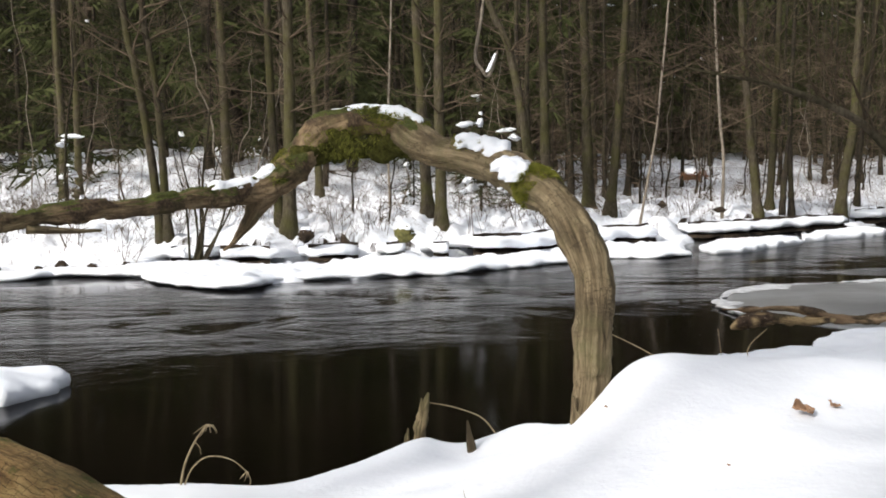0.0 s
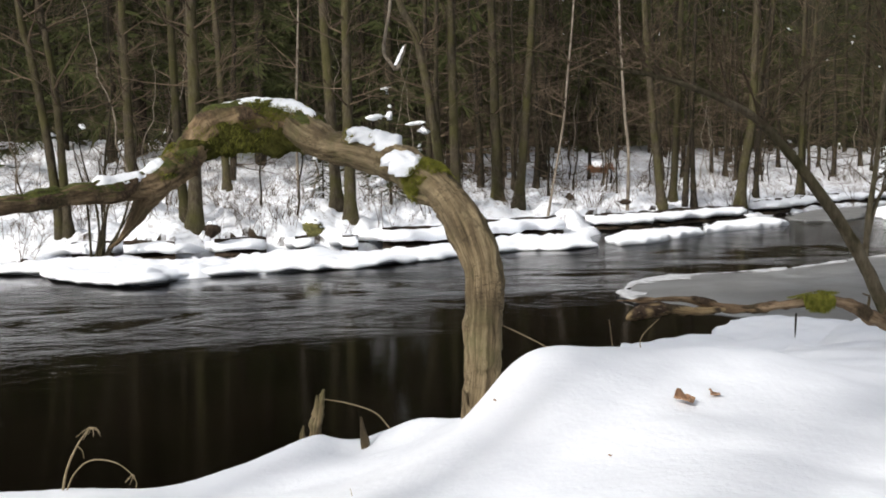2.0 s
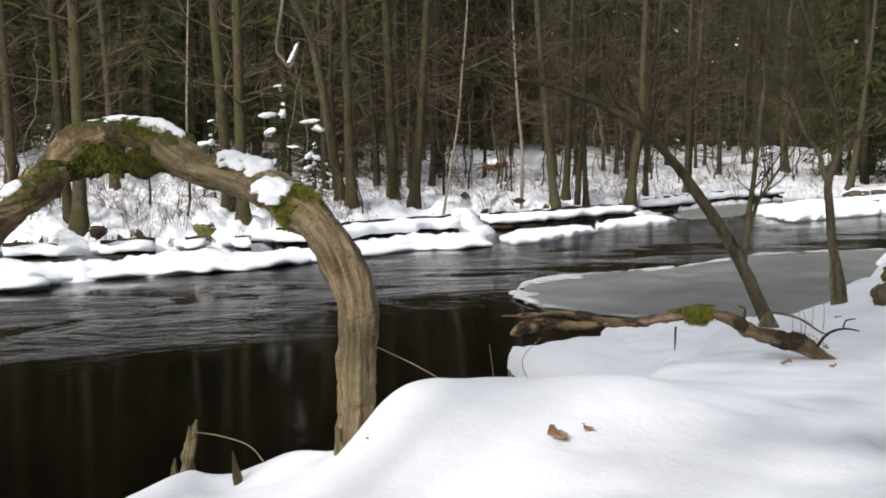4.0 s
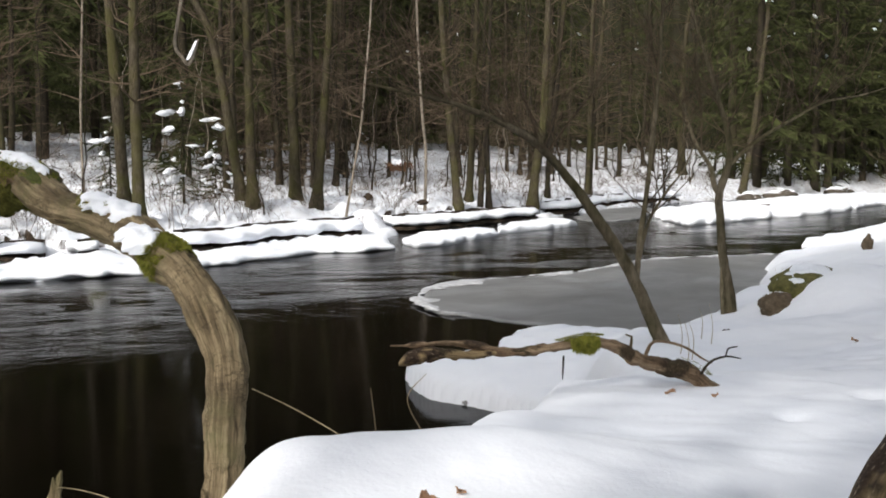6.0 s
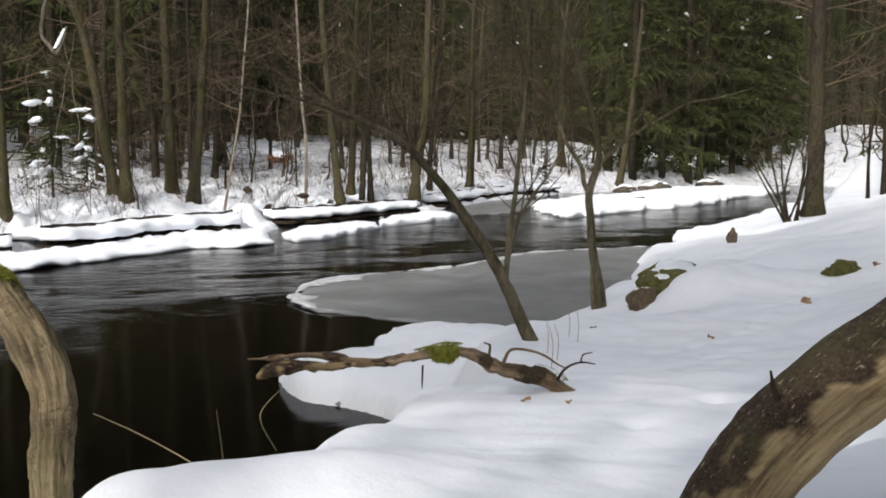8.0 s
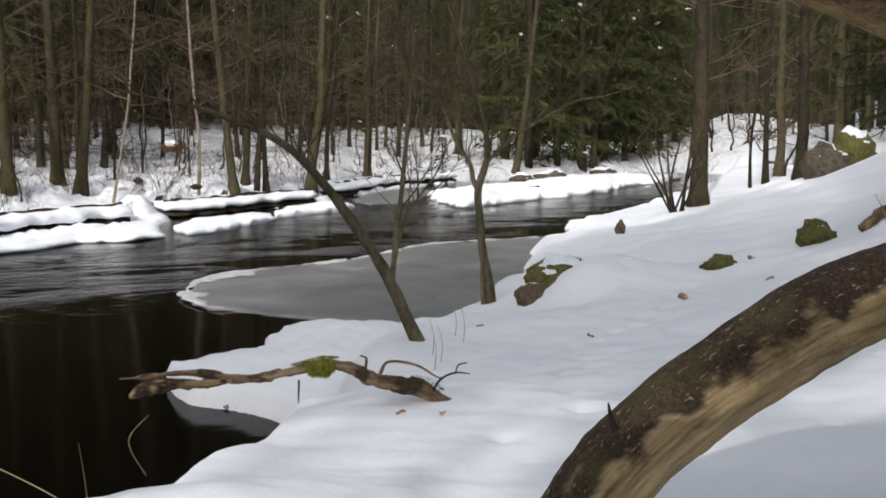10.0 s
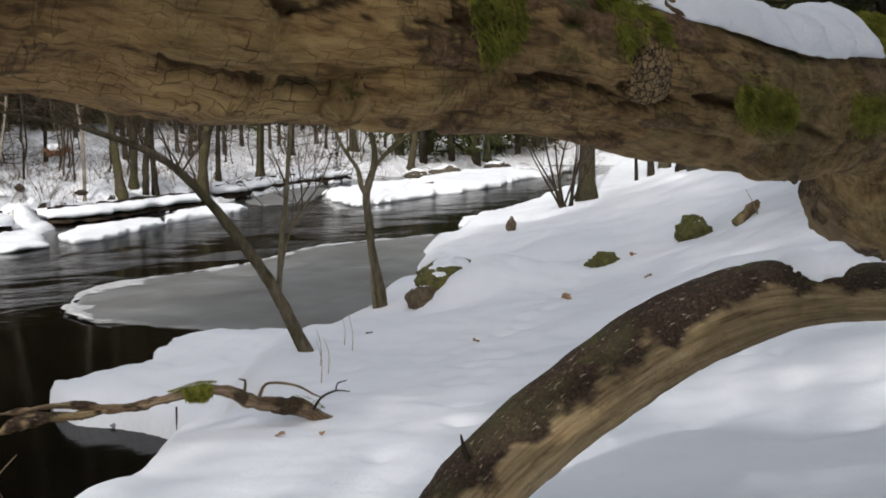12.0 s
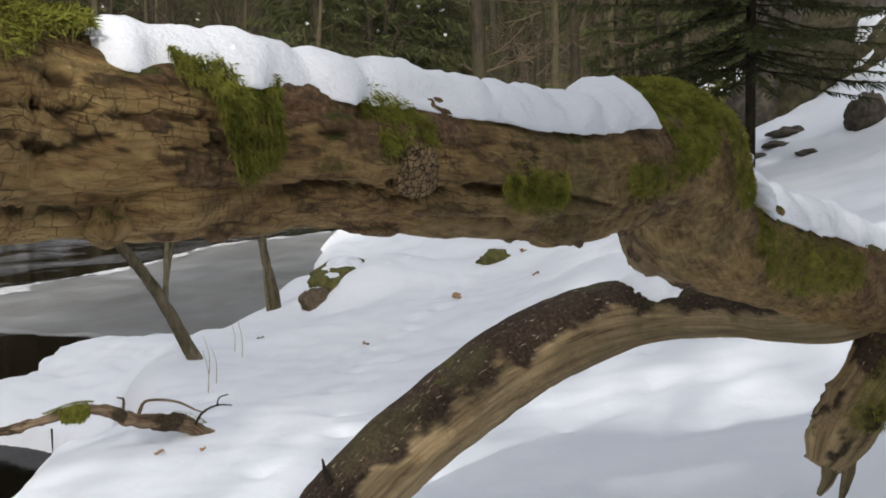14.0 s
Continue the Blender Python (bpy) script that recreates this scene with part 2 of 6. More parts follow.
SNOW = snow_material("snow")
SNOW_FINE = snow_material("snow_on_wood", 2.5)
GROUND = ground_material()
WATER = water_material()
RIME = plain("rime", (0.30, 0.30, 0.30), (0.62, 0.63, 0.64), 9, 0.6, 0.5, 0.02)
LEDGE = snow_material("ledge_snow", 0.6)
ICE = ice_material("grey_ice", (0.165, 0.165, 0.16))
OLDWOOD = wood_material("weathered_wood", (0.040, 0.029, 0.016), (0.165, 0.124, 0.070), (0.33, 0.262, 0.158), (0.045, 0.034, 0.024), 0.07, 0.0, 0.1, 0.55)
PALEWOOD = wood_material("pale_barked_wood", (0.07, 0.050, 0.028), (0.28, 0.20, 0.105), (0.44, 0.335, 0.19), (0.048, 0.031, 0.020), 0.07, 0.12, 0.1, 0.4, 0.3, 60.0, 0.35, 0.0, 0.8)
ROTWOOD = wood_material("rotting_wood", (0.038, 0.022, 0.010), (0.275, 0.168, 0.067), (0.47, 0.322, 0.134), (0.19, 0.110, 0.060), 0.28, 0.28, 0.12, 0.5, 0.45, 60.0, 0.5, 0.75, 0.0, 0.42)
MOSSWOOD = wood_material("mossy_bark", (0.032, 0.022, 0.012), (0.19, 0.132, 0.074), (0.34, 0.25, 0.145), (0.085, 0.057, 0.034), 0.2, 0.22, 0.28, 0.4)
LOGWOOD = wood_material("bleached_wood", (0.045, 0.030, 0.018), (0.21, 0.14, 0.085), (0.40, 0.30, 0.195), (0.06, 0.040, 0.024), 0.09, 0.0, 0.1, 0.2)
DARKMOSS = plain("old_moss", (0.022, 0.024, 0.006), (0.105, 0.10, 0.025), 70, 0.95, 1.0, 0.02, 0.05)
MOSS = plain("moss", (0.078, 0.086, 0.013), (0.31, 0.31, 0.058), 55, 0.95, 0.8, 0.01, 0.1)
ALDER = bark_material("alder_bark", (0.022, 0.018, 0.012), (0.082, 0.068, 0.047), 0.7)
DARKBARK = bark_material("dark_bark", (0.012, 0.010, 0.008), (0.045, 0.036, 0.027), 0.3)
TWIG = plain("bare_twigs", (0.047, 0.035, 0.023), (0.138, 0.103, 0.070), 2, 0.95, 0.2, 0.01, 0.05)
BIRCH = plain("pale_bark", (0.09, 0.072, 0.052), (0.25, 0.215, 0.17), 6, 0.8, 0.3)
NEEDLE = plain("spruce_needles", (0.022, 0.026, 0.010), (0.062, 0.068, 0.025), 1.2, 0.9, 0.2, 0.01, 0.05)
STONE = plain("dark_stone", (0.03, 0.026, 0.02), (0.12, 0.10, 0.075), 9, 0.85, 0.7, 0.03)
EARTH = plain("dark_earth", (0.008, 0.006, 0.004), (0.06, 0.042, 0.028), 9, 0.95, 0.8, 0.03)
LEAF = plain("dead_leaf", (0.26, 0.14, 0.075), (0.46, 0.30, 0.19), 40, 0.7, 0.4, 0.003)
def knot_material():
    """End grain of an old knot, checked all over."""
    m, n, l, b = material("knot_wood", 0.85, 0, 0.2)
    v = coords(n, l)
    cell = n.new("ShaderNodeTexVoronoi")
    cell.feature = "DISTANCE_TO_EDGE"
    cell.inputs["Scale"].default_value = 190
    warp = n.new("ShaderNodeVectorMath")
    warp.operation = "ADD"
    tex = n.new("ShaderNodeTexNoise")
    tex.inputs["Scale"].default_value = 120
    size = n.new("ShaderNodeVectorMath")
    size.operation = "SCALE"
    size.inputs["Scale"].default_value = 0.008
    l.new(v, tex.inputs["Vector"])
    l.new(tex.outputs["Color"], size.inputs[0])
    l.new(v, warp.inputs[0])
    l.new(size.outputs[0], warp.inputs[1])
    l.new(warp.outputs[0], cell.inputs["Vector"])
    slit = ramp(n, l, cell.outputs["Distance"], [(0.02, 0.0), (0.10, 1.0)])
    wood = ramp(n, l, noise_tex(n, l, v, 60, 6, 0.7), [(0.3, (0.10, 0.066, 0.032)), (0.7, (0.33, 0.23, 0.12))])
    l.new(mixed(n, l, slit, (0.035, 0.022, 0.011), wood), b.inputs["Base Color"])
    bumped(n, l, b, slit, 0.8, 0.003)
    return m


KNOT = knot_material()
GRASS = plain("dry_grass", (0.20, 0.15, 0.08), (0.42, 0.34, 0.22), 30, 0.8, 0.2)
FERN = plain("dead_fern", (0.10, 0.045, 0.022), (0.22, 0.11, 0.06), 20, 0.85, 0.4)


# ---- building blocks ----
def hashed(ix, iy, iz, seed):
    h = (ix * 374761393 + iy * 668265263 + iz * 2147483647 + seed * 974711) & 0xFFFFFFFF
    h = ((h ^ (h >> 13)) * 1274126177) & 0xFFFFFFFF
    return ((h ^ (h >> 16)) & 0xFFFFFF) / float(0xFFFFFF)


def vnoise(p, seed=0):
    """Value noise between -1 and 1 at the points p (n x 3)."""
    i = np.floor(p).astype(np.int64)
    f = p - i
    f = f * f * (3 - 2 * f)
    out = np.zeros(len(p))
    for dx in (0, 1):
        wx = f[:, 0] if dx else 1 - f[:, 0]
        for dy in (0, 1):
            wy = f[:, 1] if dy else 1 - f[:, 1]
            for dz in (0, 1):
                wz = f[:, 2] if dz else 1 - f[:, 2]
                out += wx * wy * wz * hashed(i[:, 0] + dx, i[:, 1] + dy, i[:, 2] + dz, seed)
    return out * 2 - 1


def fbm(p, octaves=4, seed=0, gain=0.5):
    out, amp = np.zeros(len(p)), 1.0
    q = np.array(p, dtype=float)
    for k in range(octaves):
        out += amp * vnoise(q, seed + k)
        q, amp = q * 2.03 + 7.1, amp * gain
    return out


def flat3(x, y, s):
    return np.stack([x * s, y * s, np.zeros_like(x)], 1)


def mesh(name, verts, faces, smooth=True, grain=None, plate=None):
    me = bpy.data.meshes.new(name)
    me.from_pydata(np.asarray(verts).tolist(), [], faces if isinstance(faces, list) else faces.tolist())
    if grain is not None:
        me.attributes.new("grain", "FLOAT_VECTOR", "POINT").data.foreach_set("vector", np.asarray(grain, dtype=np.float32).ravel())
    if plate is not None:
        me.attributes.new("plate", "FLOAT", "POINT").data.foreach_set("value", np.asarray(plate, dtype=np.float32))
    if smooth:
        me.polygons.foreach_set("use_smooth", [True] * len(me.polygons))
    me.update()
    return me


def part(name, me, mat, parent=None, label=""):
    ob = new(name, me)
    if not me.materials:
        me.materials.append(mat)
    if parent is not None:
        ob.parent = parent
        ob.matrix_parent_inverse = parent.matrix_basis.inverted()
    return tagged(ob, label)


def thing(name, at, label, category, group="", kind=""):
    ob = new(name)
    ob.empty_display_size = 0.1
    ob.matrix_basis = Matrix.Translation(at)
    return tagged(ob, label, category, group, kind)


class Soup:
    """Gathers pieces into one mesh."""

    def __init__(self):
        self.v, self.f, self.n = [], [], 0

    def add(self, verts, faces, *rest):
        self.v.append(np.asarray(verts, dtype=float))
        self.f += (np.asarray(faces) + self.n).tolist() if not isinstance(faces, list) else [[i + self.n for i in q] for q in faces]
        self.n += len(verts)

    def mesh(self, name, smooth=True):
        return mesh(name, np.concatenate(self.v), self.f, smooth)


def spline(points, step):
    """Catmull-Rom through rows of (x, y, z, r), sampled about every step metres."""
    p = np.asarray(points, dtype=float)
    p = np.concatenate([[2 * p[0] - p[1]], p, [2 * p[-1] - p[-2]]])
    out = []
    for i in range(1, len(p) - 2):
        a, b, c, d = p[i - 1], p[i], p[i + 1], p[i + 2]
        n = max(1, int(round(np.linalg.norm((c - b)[:3]) / step)))
        for k in range(n):
            t = k / n
            out.append(0.5 * (2 * b + (c - a) * t + (2 * a - 5 * b + 4 * c - d) * t * t + (3 * b - a - 3 * c + d) * t ** 3))
    out.append(p[-2])
    out = np.array(out)
    out[:, 3] = np.maximum(out[:, 3], 0.0004)
    return out


def tube(points, seg=8, step=0.1, rough=0.0, scale=8.0, seed=0, ridge=0.0, ridges=9, raw=False, bark=None, checks=0.0, caps=True, soft=7.0, cracks=()):
    """A limb along rows of (x, y, z, r). rough: unevenness as a share of the radius; ridge: long folds of the wood;
    bark: (size, share, thickness, upward) of the bark plates that are left; checks: depth of the small cracks;
    cracks: (width, depth, rows of (length, degrees round the limb)) of single long ones."""
    c = np.asarray(points, dtype=float) if raw else spline(points, step)
    p, r = c[:, :3], c[:, 3]
    t = np.gradient(p, axis=0)
    t /= np.linalg.norm(t, axis=1)[:, None] + 1e-12
    up = np.array([0, 0, 1.0]) if abs(t[0][2]) < 0.9 else np.array([1.0, 0, 0])
    n = np.cross(t[0], up)
    n /= np.linalg.norm(n)
    frames = []
    for k in range(len(p)):
        n = n - t[k] * np.dot(n, t[k])
        n /= np.linalg.norm(n) + 1e-12
        frames.append((n, np.cross(t[k], n)))
    ang = np.arange(seg) * 2 * np.pi / seg
    N, B = np.array([f[0] for f in frames]), np.array([f[1] for f in frames])
    d = N[:, None] * np.cos(ang)[None, :, None] + B[:, None] * np.sin(ang)[None, :, None]
    length = np.concatenate([[0], np.cumsum(np.linalg.norm(np.diff(p, axis=0), axis=1))])
    rad = np.repeat(r[:, None], seg, 1)
    if rough > 0:
        q = (p[:, None] + d * r[:, None, None]).reshape(-1, 3)
        rad = rad * (1 + rough * fbm(q * scale, 4, seed).reshape(len(p), seg))
    if ridge > 0:
        twist = ang[None] + length[:, None] * 1.2
        q = np.stack([np.cos(twist) * ridges / 3, np.sin(twist) * ridges / 3, np.repeat(length[:, None] * 1.6, seg, 1)], 2).reshape(-1, 3)
        rad = rad * (1 + ridge * fbm(q, 3, seed + 5).reshape(len(p), seg))
    plate = np.zeros(rad.size)
    g = np.stack([np.repeat(np.cos(ang)[None], len(p), 0) * r.mean(), np.repeat(np.sin(ang)[None], len(p), 0) * r.mean(), np.repeat(length[:, None], seg, 1)], 2).reshape(-1, 3)
    if bark:
        size, share, thick, upward = bark
        q = fbm(g * np.array([1, 1, 0.5]) / size, 5, seed + 11, 0.55) + upward * d[:, :, 2].ravel()
        plate = np.clip((q - (0.5 - share)) * soft + 0.5, 0, 1)
        rad = rad + (thick * plate).reshape(rad.shape)
    if checks > 0:
        q = np.abs(fbm(g * np.array([1, 1, 0.12]) * 26 + 3, 3, seed + 17)) + 0.35 * np.abs(fbm(g * 9, 2, seed + 19))
        rad = rad - (checks * np.clip(1 - q / 0.16, 0, 1)).reshape(rad.shape)
        q = np.abs(fbm(g * np.array([0.35, 0.35, 1.0]) * 24 + 5, 3, seed + 23)) + 0.5 * np.clip(fbm(g * 7, 2, seed + 29), 0, 1)
        rad = rad - (0.6 * checks * np.clip(1 - q / 0.09, 0, 1)).reshape(rad.shape)
    if cracks:
        stray = 0.004 * fbm(g * 60, 3, seed + 31) + 0.003 * fbm(g * 170, 2, seed + 37)
    for wide, deep, rows in cracks:
        turn = np.degrees((ang[None] + np.pi) % (2 * np.pi) - np.pi).repeat(len(p), 0).ravel()
        across, along = turn * (np.pi / 180) * r.mean(), g[:, 2]
        near = np.full(len(along), 9.0)
        for (s0, a0), (s1, a1) in zip(rows[:-1], rows[1:]):
            b0, b1 = a0 * np.pi / 180 * r.mean(), a1 * np.pi / 180 * r.mean()
            k = np.clip(((along - s0) * (s1 - s0) + (across - b0) * (b1 - b0)) / ((s1 - s0) ** 2 + (b1 - b0) ** 2), 0, 1)
            near = np.minimum(near, np.hypot(along - s0 - k * (s1 - s0), across - b0 - k * (b1 - b0)))
        cut = np.exp(-(np.maximum(near + stray, 0) / wide) ** 2)
        rad = rad - (deep * cut).reshape(rad.shape)
        # tints the groove with the dark plate edge, deepening its shade by colour
        plate = np.where(cut > 0.5, 0.4, plate)
    v = (p[:, None] + d * rad[:, :, None]).reshape(-1, 3)
    i, j = np.meshgrid(np.arange(len(p) - 1), np.arange(seg), indexing="ij")
    a, b2 = i * seg + j, i * seg + (j + 1) % seg
    faces = np.stack([a, b2, b2 + seg, a + seg], -1).reshape(-1, 4).tolist()
    if caps:
        last = (len(p) - 1) * seg
        faces.append(list(range(seg))[::-1])
        faces.append([last + k for k in range(seg)])
    return v, faces, g, plate


@functools.lru_cache(maxsize=None)
def stick_faces(n, seg):
    return np.array([[i * seg + j, i * seg + (j + 1) % seg, (i + 1) * seg + (j + 1) % seg, (i + 1) * seg + j] for i in range(n - 1) for j in range(seg)])


def stick(rows, seg=3):
    """A thin twig through a few rows of (x, y, z, r), without caps."""
    c = np.asarray(rows, dtype=float)
    t = c[-1, :3] - c[0, :3]
    n = Vector(t).orthogonal().normalized()
    b = Vector(t).cross(n).normalized()
    a = np.arange(seg) * 2 * np.pi / seg
    ring = np.cos(a)[:, None] * np.array(n) + np.sin(a)[:, None] * np.array(b)
    return (c[:, None, :3] + ring[None] * c[:, 3][:, None, None]).reshape(-1, 3), stick_faces(len(c), seg)


def limb(name, points, mat, parent=None, label="", **kw):
    v, f, g, pl = tube(points, **kw)
    return part(name, mesh(name, v, f, True, g, pl), mat, parent, label)


# ---- the lie of the land ----
# edge of the low snowy bank on this side, from upstream to downstream
NEAR = np.array([(-40, -14), (-6, -0.1), (-2.5, 1.6), (-0.95, 2.42), (-0.5, 2.38), (-0.3, 2.52), (-0.14, 2.72), (0.0, 2.66), (0.1, 2.64), (0.24, 2.6), (0.36, 2.52), (0.5, 2.56), (0.7, 2.66),
                 (0.86, 2.9), (1.0, 3.1), (1.2, 3.3), (1.55, 3.95), (1.95, 4.5), (2.5, 5.2), (2.9, 6.2), (4.2, 8.3), (5.6, 9.3), (6.7, 10.4), (8.3, 12.2), (11, 16),
                 (14, 18.6), (17.5, 20.8), (20.5, 23.2), (25.7, 27), (38, 37.5), (52, 46), (140, 96)], dtype=float)
# where the shore ice of the other side meets the water, and where its bank begins
FARICE = np.array([(-60, 36), (-14, 19), (-8, 17.35), (-7.2, 17.85), (-6.2, 17.9), (-5.4, 17.7), (-4.9, 16.6), (-4.35, 16.0), (-3.4, 15.65), (-3.0, 16.5), (-1.5, 17.05), (-0.2, 17.75), (1, 18.75), (2, 19.6), (3.3, 20.9),
                   (4.15, 20.9), (4.95, 21.3), (5.5, 23.4), (6.2, 26.2), (8.4, 27.9), (12, 30.6), (14, 33.3), (18, 38.2), (25, 44.4), (38, 51), (56, 58), (140, 113)], dtype=float)
FARBANK = np.array([(-60, 38), (-14, 20.8), (-7, 19.6), (-5.6, 19.8), (-4.9, 20.0), (-3.7, 19.4), (-2.9, 19.9), (-2, 20.5), (-1, 20.8), (0.3, 20.9), (1.1, 21.6), (2.4, 23.1), (3.9, 24.6), (5, 25.5), (5.6, 25.7),
                    (6.3, 26.8), (7.8, 28), (9.65, 29.5), (12, 31.3), (13.4, 33.7), (17.8, 39.2), (20.4, 41.8), (24.9, 45.2), (28, 46.6), (38, 52), (56, 60), (140, 116)], dtype=float)


def aside(poly, x, y):
    """Distance of the points from a line that runs towards +x, positive beyond it (+y)."""
    best = np.full(len(x), 1e9)
    for (ax, ay), (bx, by) in zip(poly[:-1], poly[1:]):
        dx, dy = bx - ax, by - ay
        t = np.clip(((x - ax) * dx + (y - ay) * dy) / (dx * dx + dy * dy), 0, 1)
        best = np.minimum(best, np.hypot(x - ax - t * dx, y - ay - t * dy))
    return best * np.where(y > np.interp(x, poly[:, 0], poly[:, 1]), 1, -1)


# heights of the snow on this side
HEIGHTS = np.array([(-6, -3, 1.15), (-2, 0.6, 1.1), (-0.85, 2.1, 1.03), (-0.45, 2.1, 1.03), (-0.24, 1.95, 1.02), (-0.11, 2.38, 1.105), (-0.22, 2.38, 1.03), (-0.01, 2.36, 0.995), (0.1, 2.37, 1.09), (0.2, 2.35, 1.115), (0.27, 2.30, 1.08), (0.235, 2.09, 1.145), (0.27, 2.08, 1.165), (0.335, 2.06, 1.325), (0.37, 2.14, 1.32), (0.42, 2.2, 1.27),
                    (0.62, 1.84, 1.24), (0.6, 2.12, 1.31), (0.58, 2.42, 1.20), (0.87, 2.17, 1.305), (0.86, 2.55, 1.13), (0.98, 2.85, 1.15), (1.1, 2.2, 1.24), (1.15, 1.6, 1.2), (1.4, 2.5, 1.13), (2.14, 3.4, 1.0), (1.6, 3.0, 1.06),
                    (1.75, 3.9, 0.93), (2.4, 4.7, 0.76), (3.4, 6.1, 0.64), (4.17, 6.5, 0.56), (4.49, 5.26, 0.82), (6.05, 6.49, 0.75), (5.5, 8.5, 0.40)], dtype=float)
FURTHER = np.array([(7.35, 7.32, 0.84), (8.57, 7.2, 1.08), (8.0, 6.07, 1.32), (10.7, 13.0, 0.56), (13.4, 14.2, 0.75), (19.3, 16, 1.42), (27.6, 24.5, 0.9)], dtype=float)
SLOPE = np.array([(3.0, 2.4, 1.13), (4.6, 2.6, 1.35), (7.7, 4.2, 1.66), (8.8, 5.0, 1.75), (6.3, 2.7, 1.66), (11.2, 6.5, 2.15), (14.3, 6.8, 3.4), (6, -2, 2.2), (15, 9, 2.9), (22, 13, 3.5), (17, 13, 1.7), (12, 9, 1.45), (24, 18, 1.8), (0, -3, 1.5),
                  (0, -12, 3.0), (14, -4, 5.0), (40, 30, 3), (60, 45, 3), (-12, -12, 1.8)], dtype=float)
CTRL = np.concatenate([HEIGHTS, FURTHER, SLOPE])


# the snowed-over ice shelf that juts into the river below the bank
SHELF = np.array([(2.22, 8.5), (2.15, 8.2), (2.15, 7.95), (2.2, 7.6), (2.38, 7.36), (2.55, 7.13), (2.62, 6.85), (2.8, 6.4), (3.0, 5.8), (3.8, 5.8), (5.5, 8.4), (4.9, 9.4), (4.25, 9.78), (3.9, 9.87), (3.62, 9.74), (3.33, 9.32), (3.17, 8.85), (2.9, 8.6), (2.55, 8.55)], dtype=float)


def inside(poly, x, y):
    """Distance from a closed outline, positive inside."""
    best, odd = np.full(len(x), 1e9), np.zeros(len(x), dtype=bool)
    for (ax, ay), (bx, by) in zip(poly, np.roll(poly, -1, axis=0)):
        dx, dy = bx - ax, by - ay
        t = np.clip(((x - ax) * dx + (y - ay) * dy) / (dx * dx + dy * dy), 0, 1)
        best = np.minimum(best, np.hypot(x - ax - t * dx, y - ay - t * dy))
        if ay != by:
            odd ^= ((ay > y) != (by > y)) & (x < (bx - ax) * (y - ay) / (by - ay) + ax)
    return np.where(odd, best, -best)


def solve_heights():
    p = CTRL[:, :2]
    d = np.linalg.norm(p[:, None] - p[None], axis=2)
    n = len(p)
    a = np.zeros((n + 1, n + 1))
    a[:n, :n] = -d - 0.004 * np.eye(n)
    a[:n, n] = a[n, :n] = 1
    return np.linalg.solve(a, np.append(CTRL[:, 2], 0))


WEIGHTS = solve_heights()


def near_height(x, y):
    z = np.full(len(x), WEIGHTS[-1])
    for (cx, cy, _), w in zip(CTRL, WEIGHTS):
        z -= w * np.sqrt((x - cx) ** 2 + (y - cy) ** 2 + 0.006)
    return z


def step(a, b, x):
    t = np.clip((x - a) / (b - a), 0, 1)
    return t * t * (3 - 2 * t)


# stretches where the far bank is undercut and dark water stands below the snow
UNDER = [np.array(u, dtype=float) for u in ([(0.31, 20.78), (1.09, 21.52), (2.38, 23.05), (3.86, 24.48), (4.94, 25.44)], [(6.26, 26.71), (7.77, 27.88), (9.64, 29.45), (11.99, 31.22)], [(13.44, 33.63), (17.79, 39.12), (20.37, 41.7), (24.87, 45.16)],
                                            [(-5.66, 19.6), (-5.44, 19.9), (-4.87, 19.75)], [(-4.71, 20.0), (-4.26, 19.85), (-3.64, 19.2)], [(-2.9, 19.78), (-2.47, 20.1), (-1.96, 20.38)], [(-1.33, 20.35), (-0.98, 20.65)], [(-0.48, 20.7), (-0.19, 20.9)])]
# small animal tracks and dents
TRACKS = [(4.49, 5.26), (4.75, 5.4), (5.05, 5.75), (5.3, 5.75), (5.55, 6.1), (5.9, 6.3), (6.05, 6.5), (6.35, 6.6), (6.6, 6.95), (6.9, 7.1), (4.1, 4.95), (3.85, 4.5),
          (3.55, 4.35), (3.3, 3.95), (3.05, 3.8), (2.75, 3.3), (3.9, 2.75), (4.3, 2.55), (2.5, 2.9), (1.33, 1.75), (3.6, 3.1), (2.7, 4.3), (2.5, 4.15), (2.85, 4.75), (2.4, 3.85)]


DENTS = [(random.uniform(1.6, 8.5), random.uniform(-2.2, 2.2), random.uniform(0.02, 0.05), random.uniform(0.012, 0.035)) for _ in range(90)]


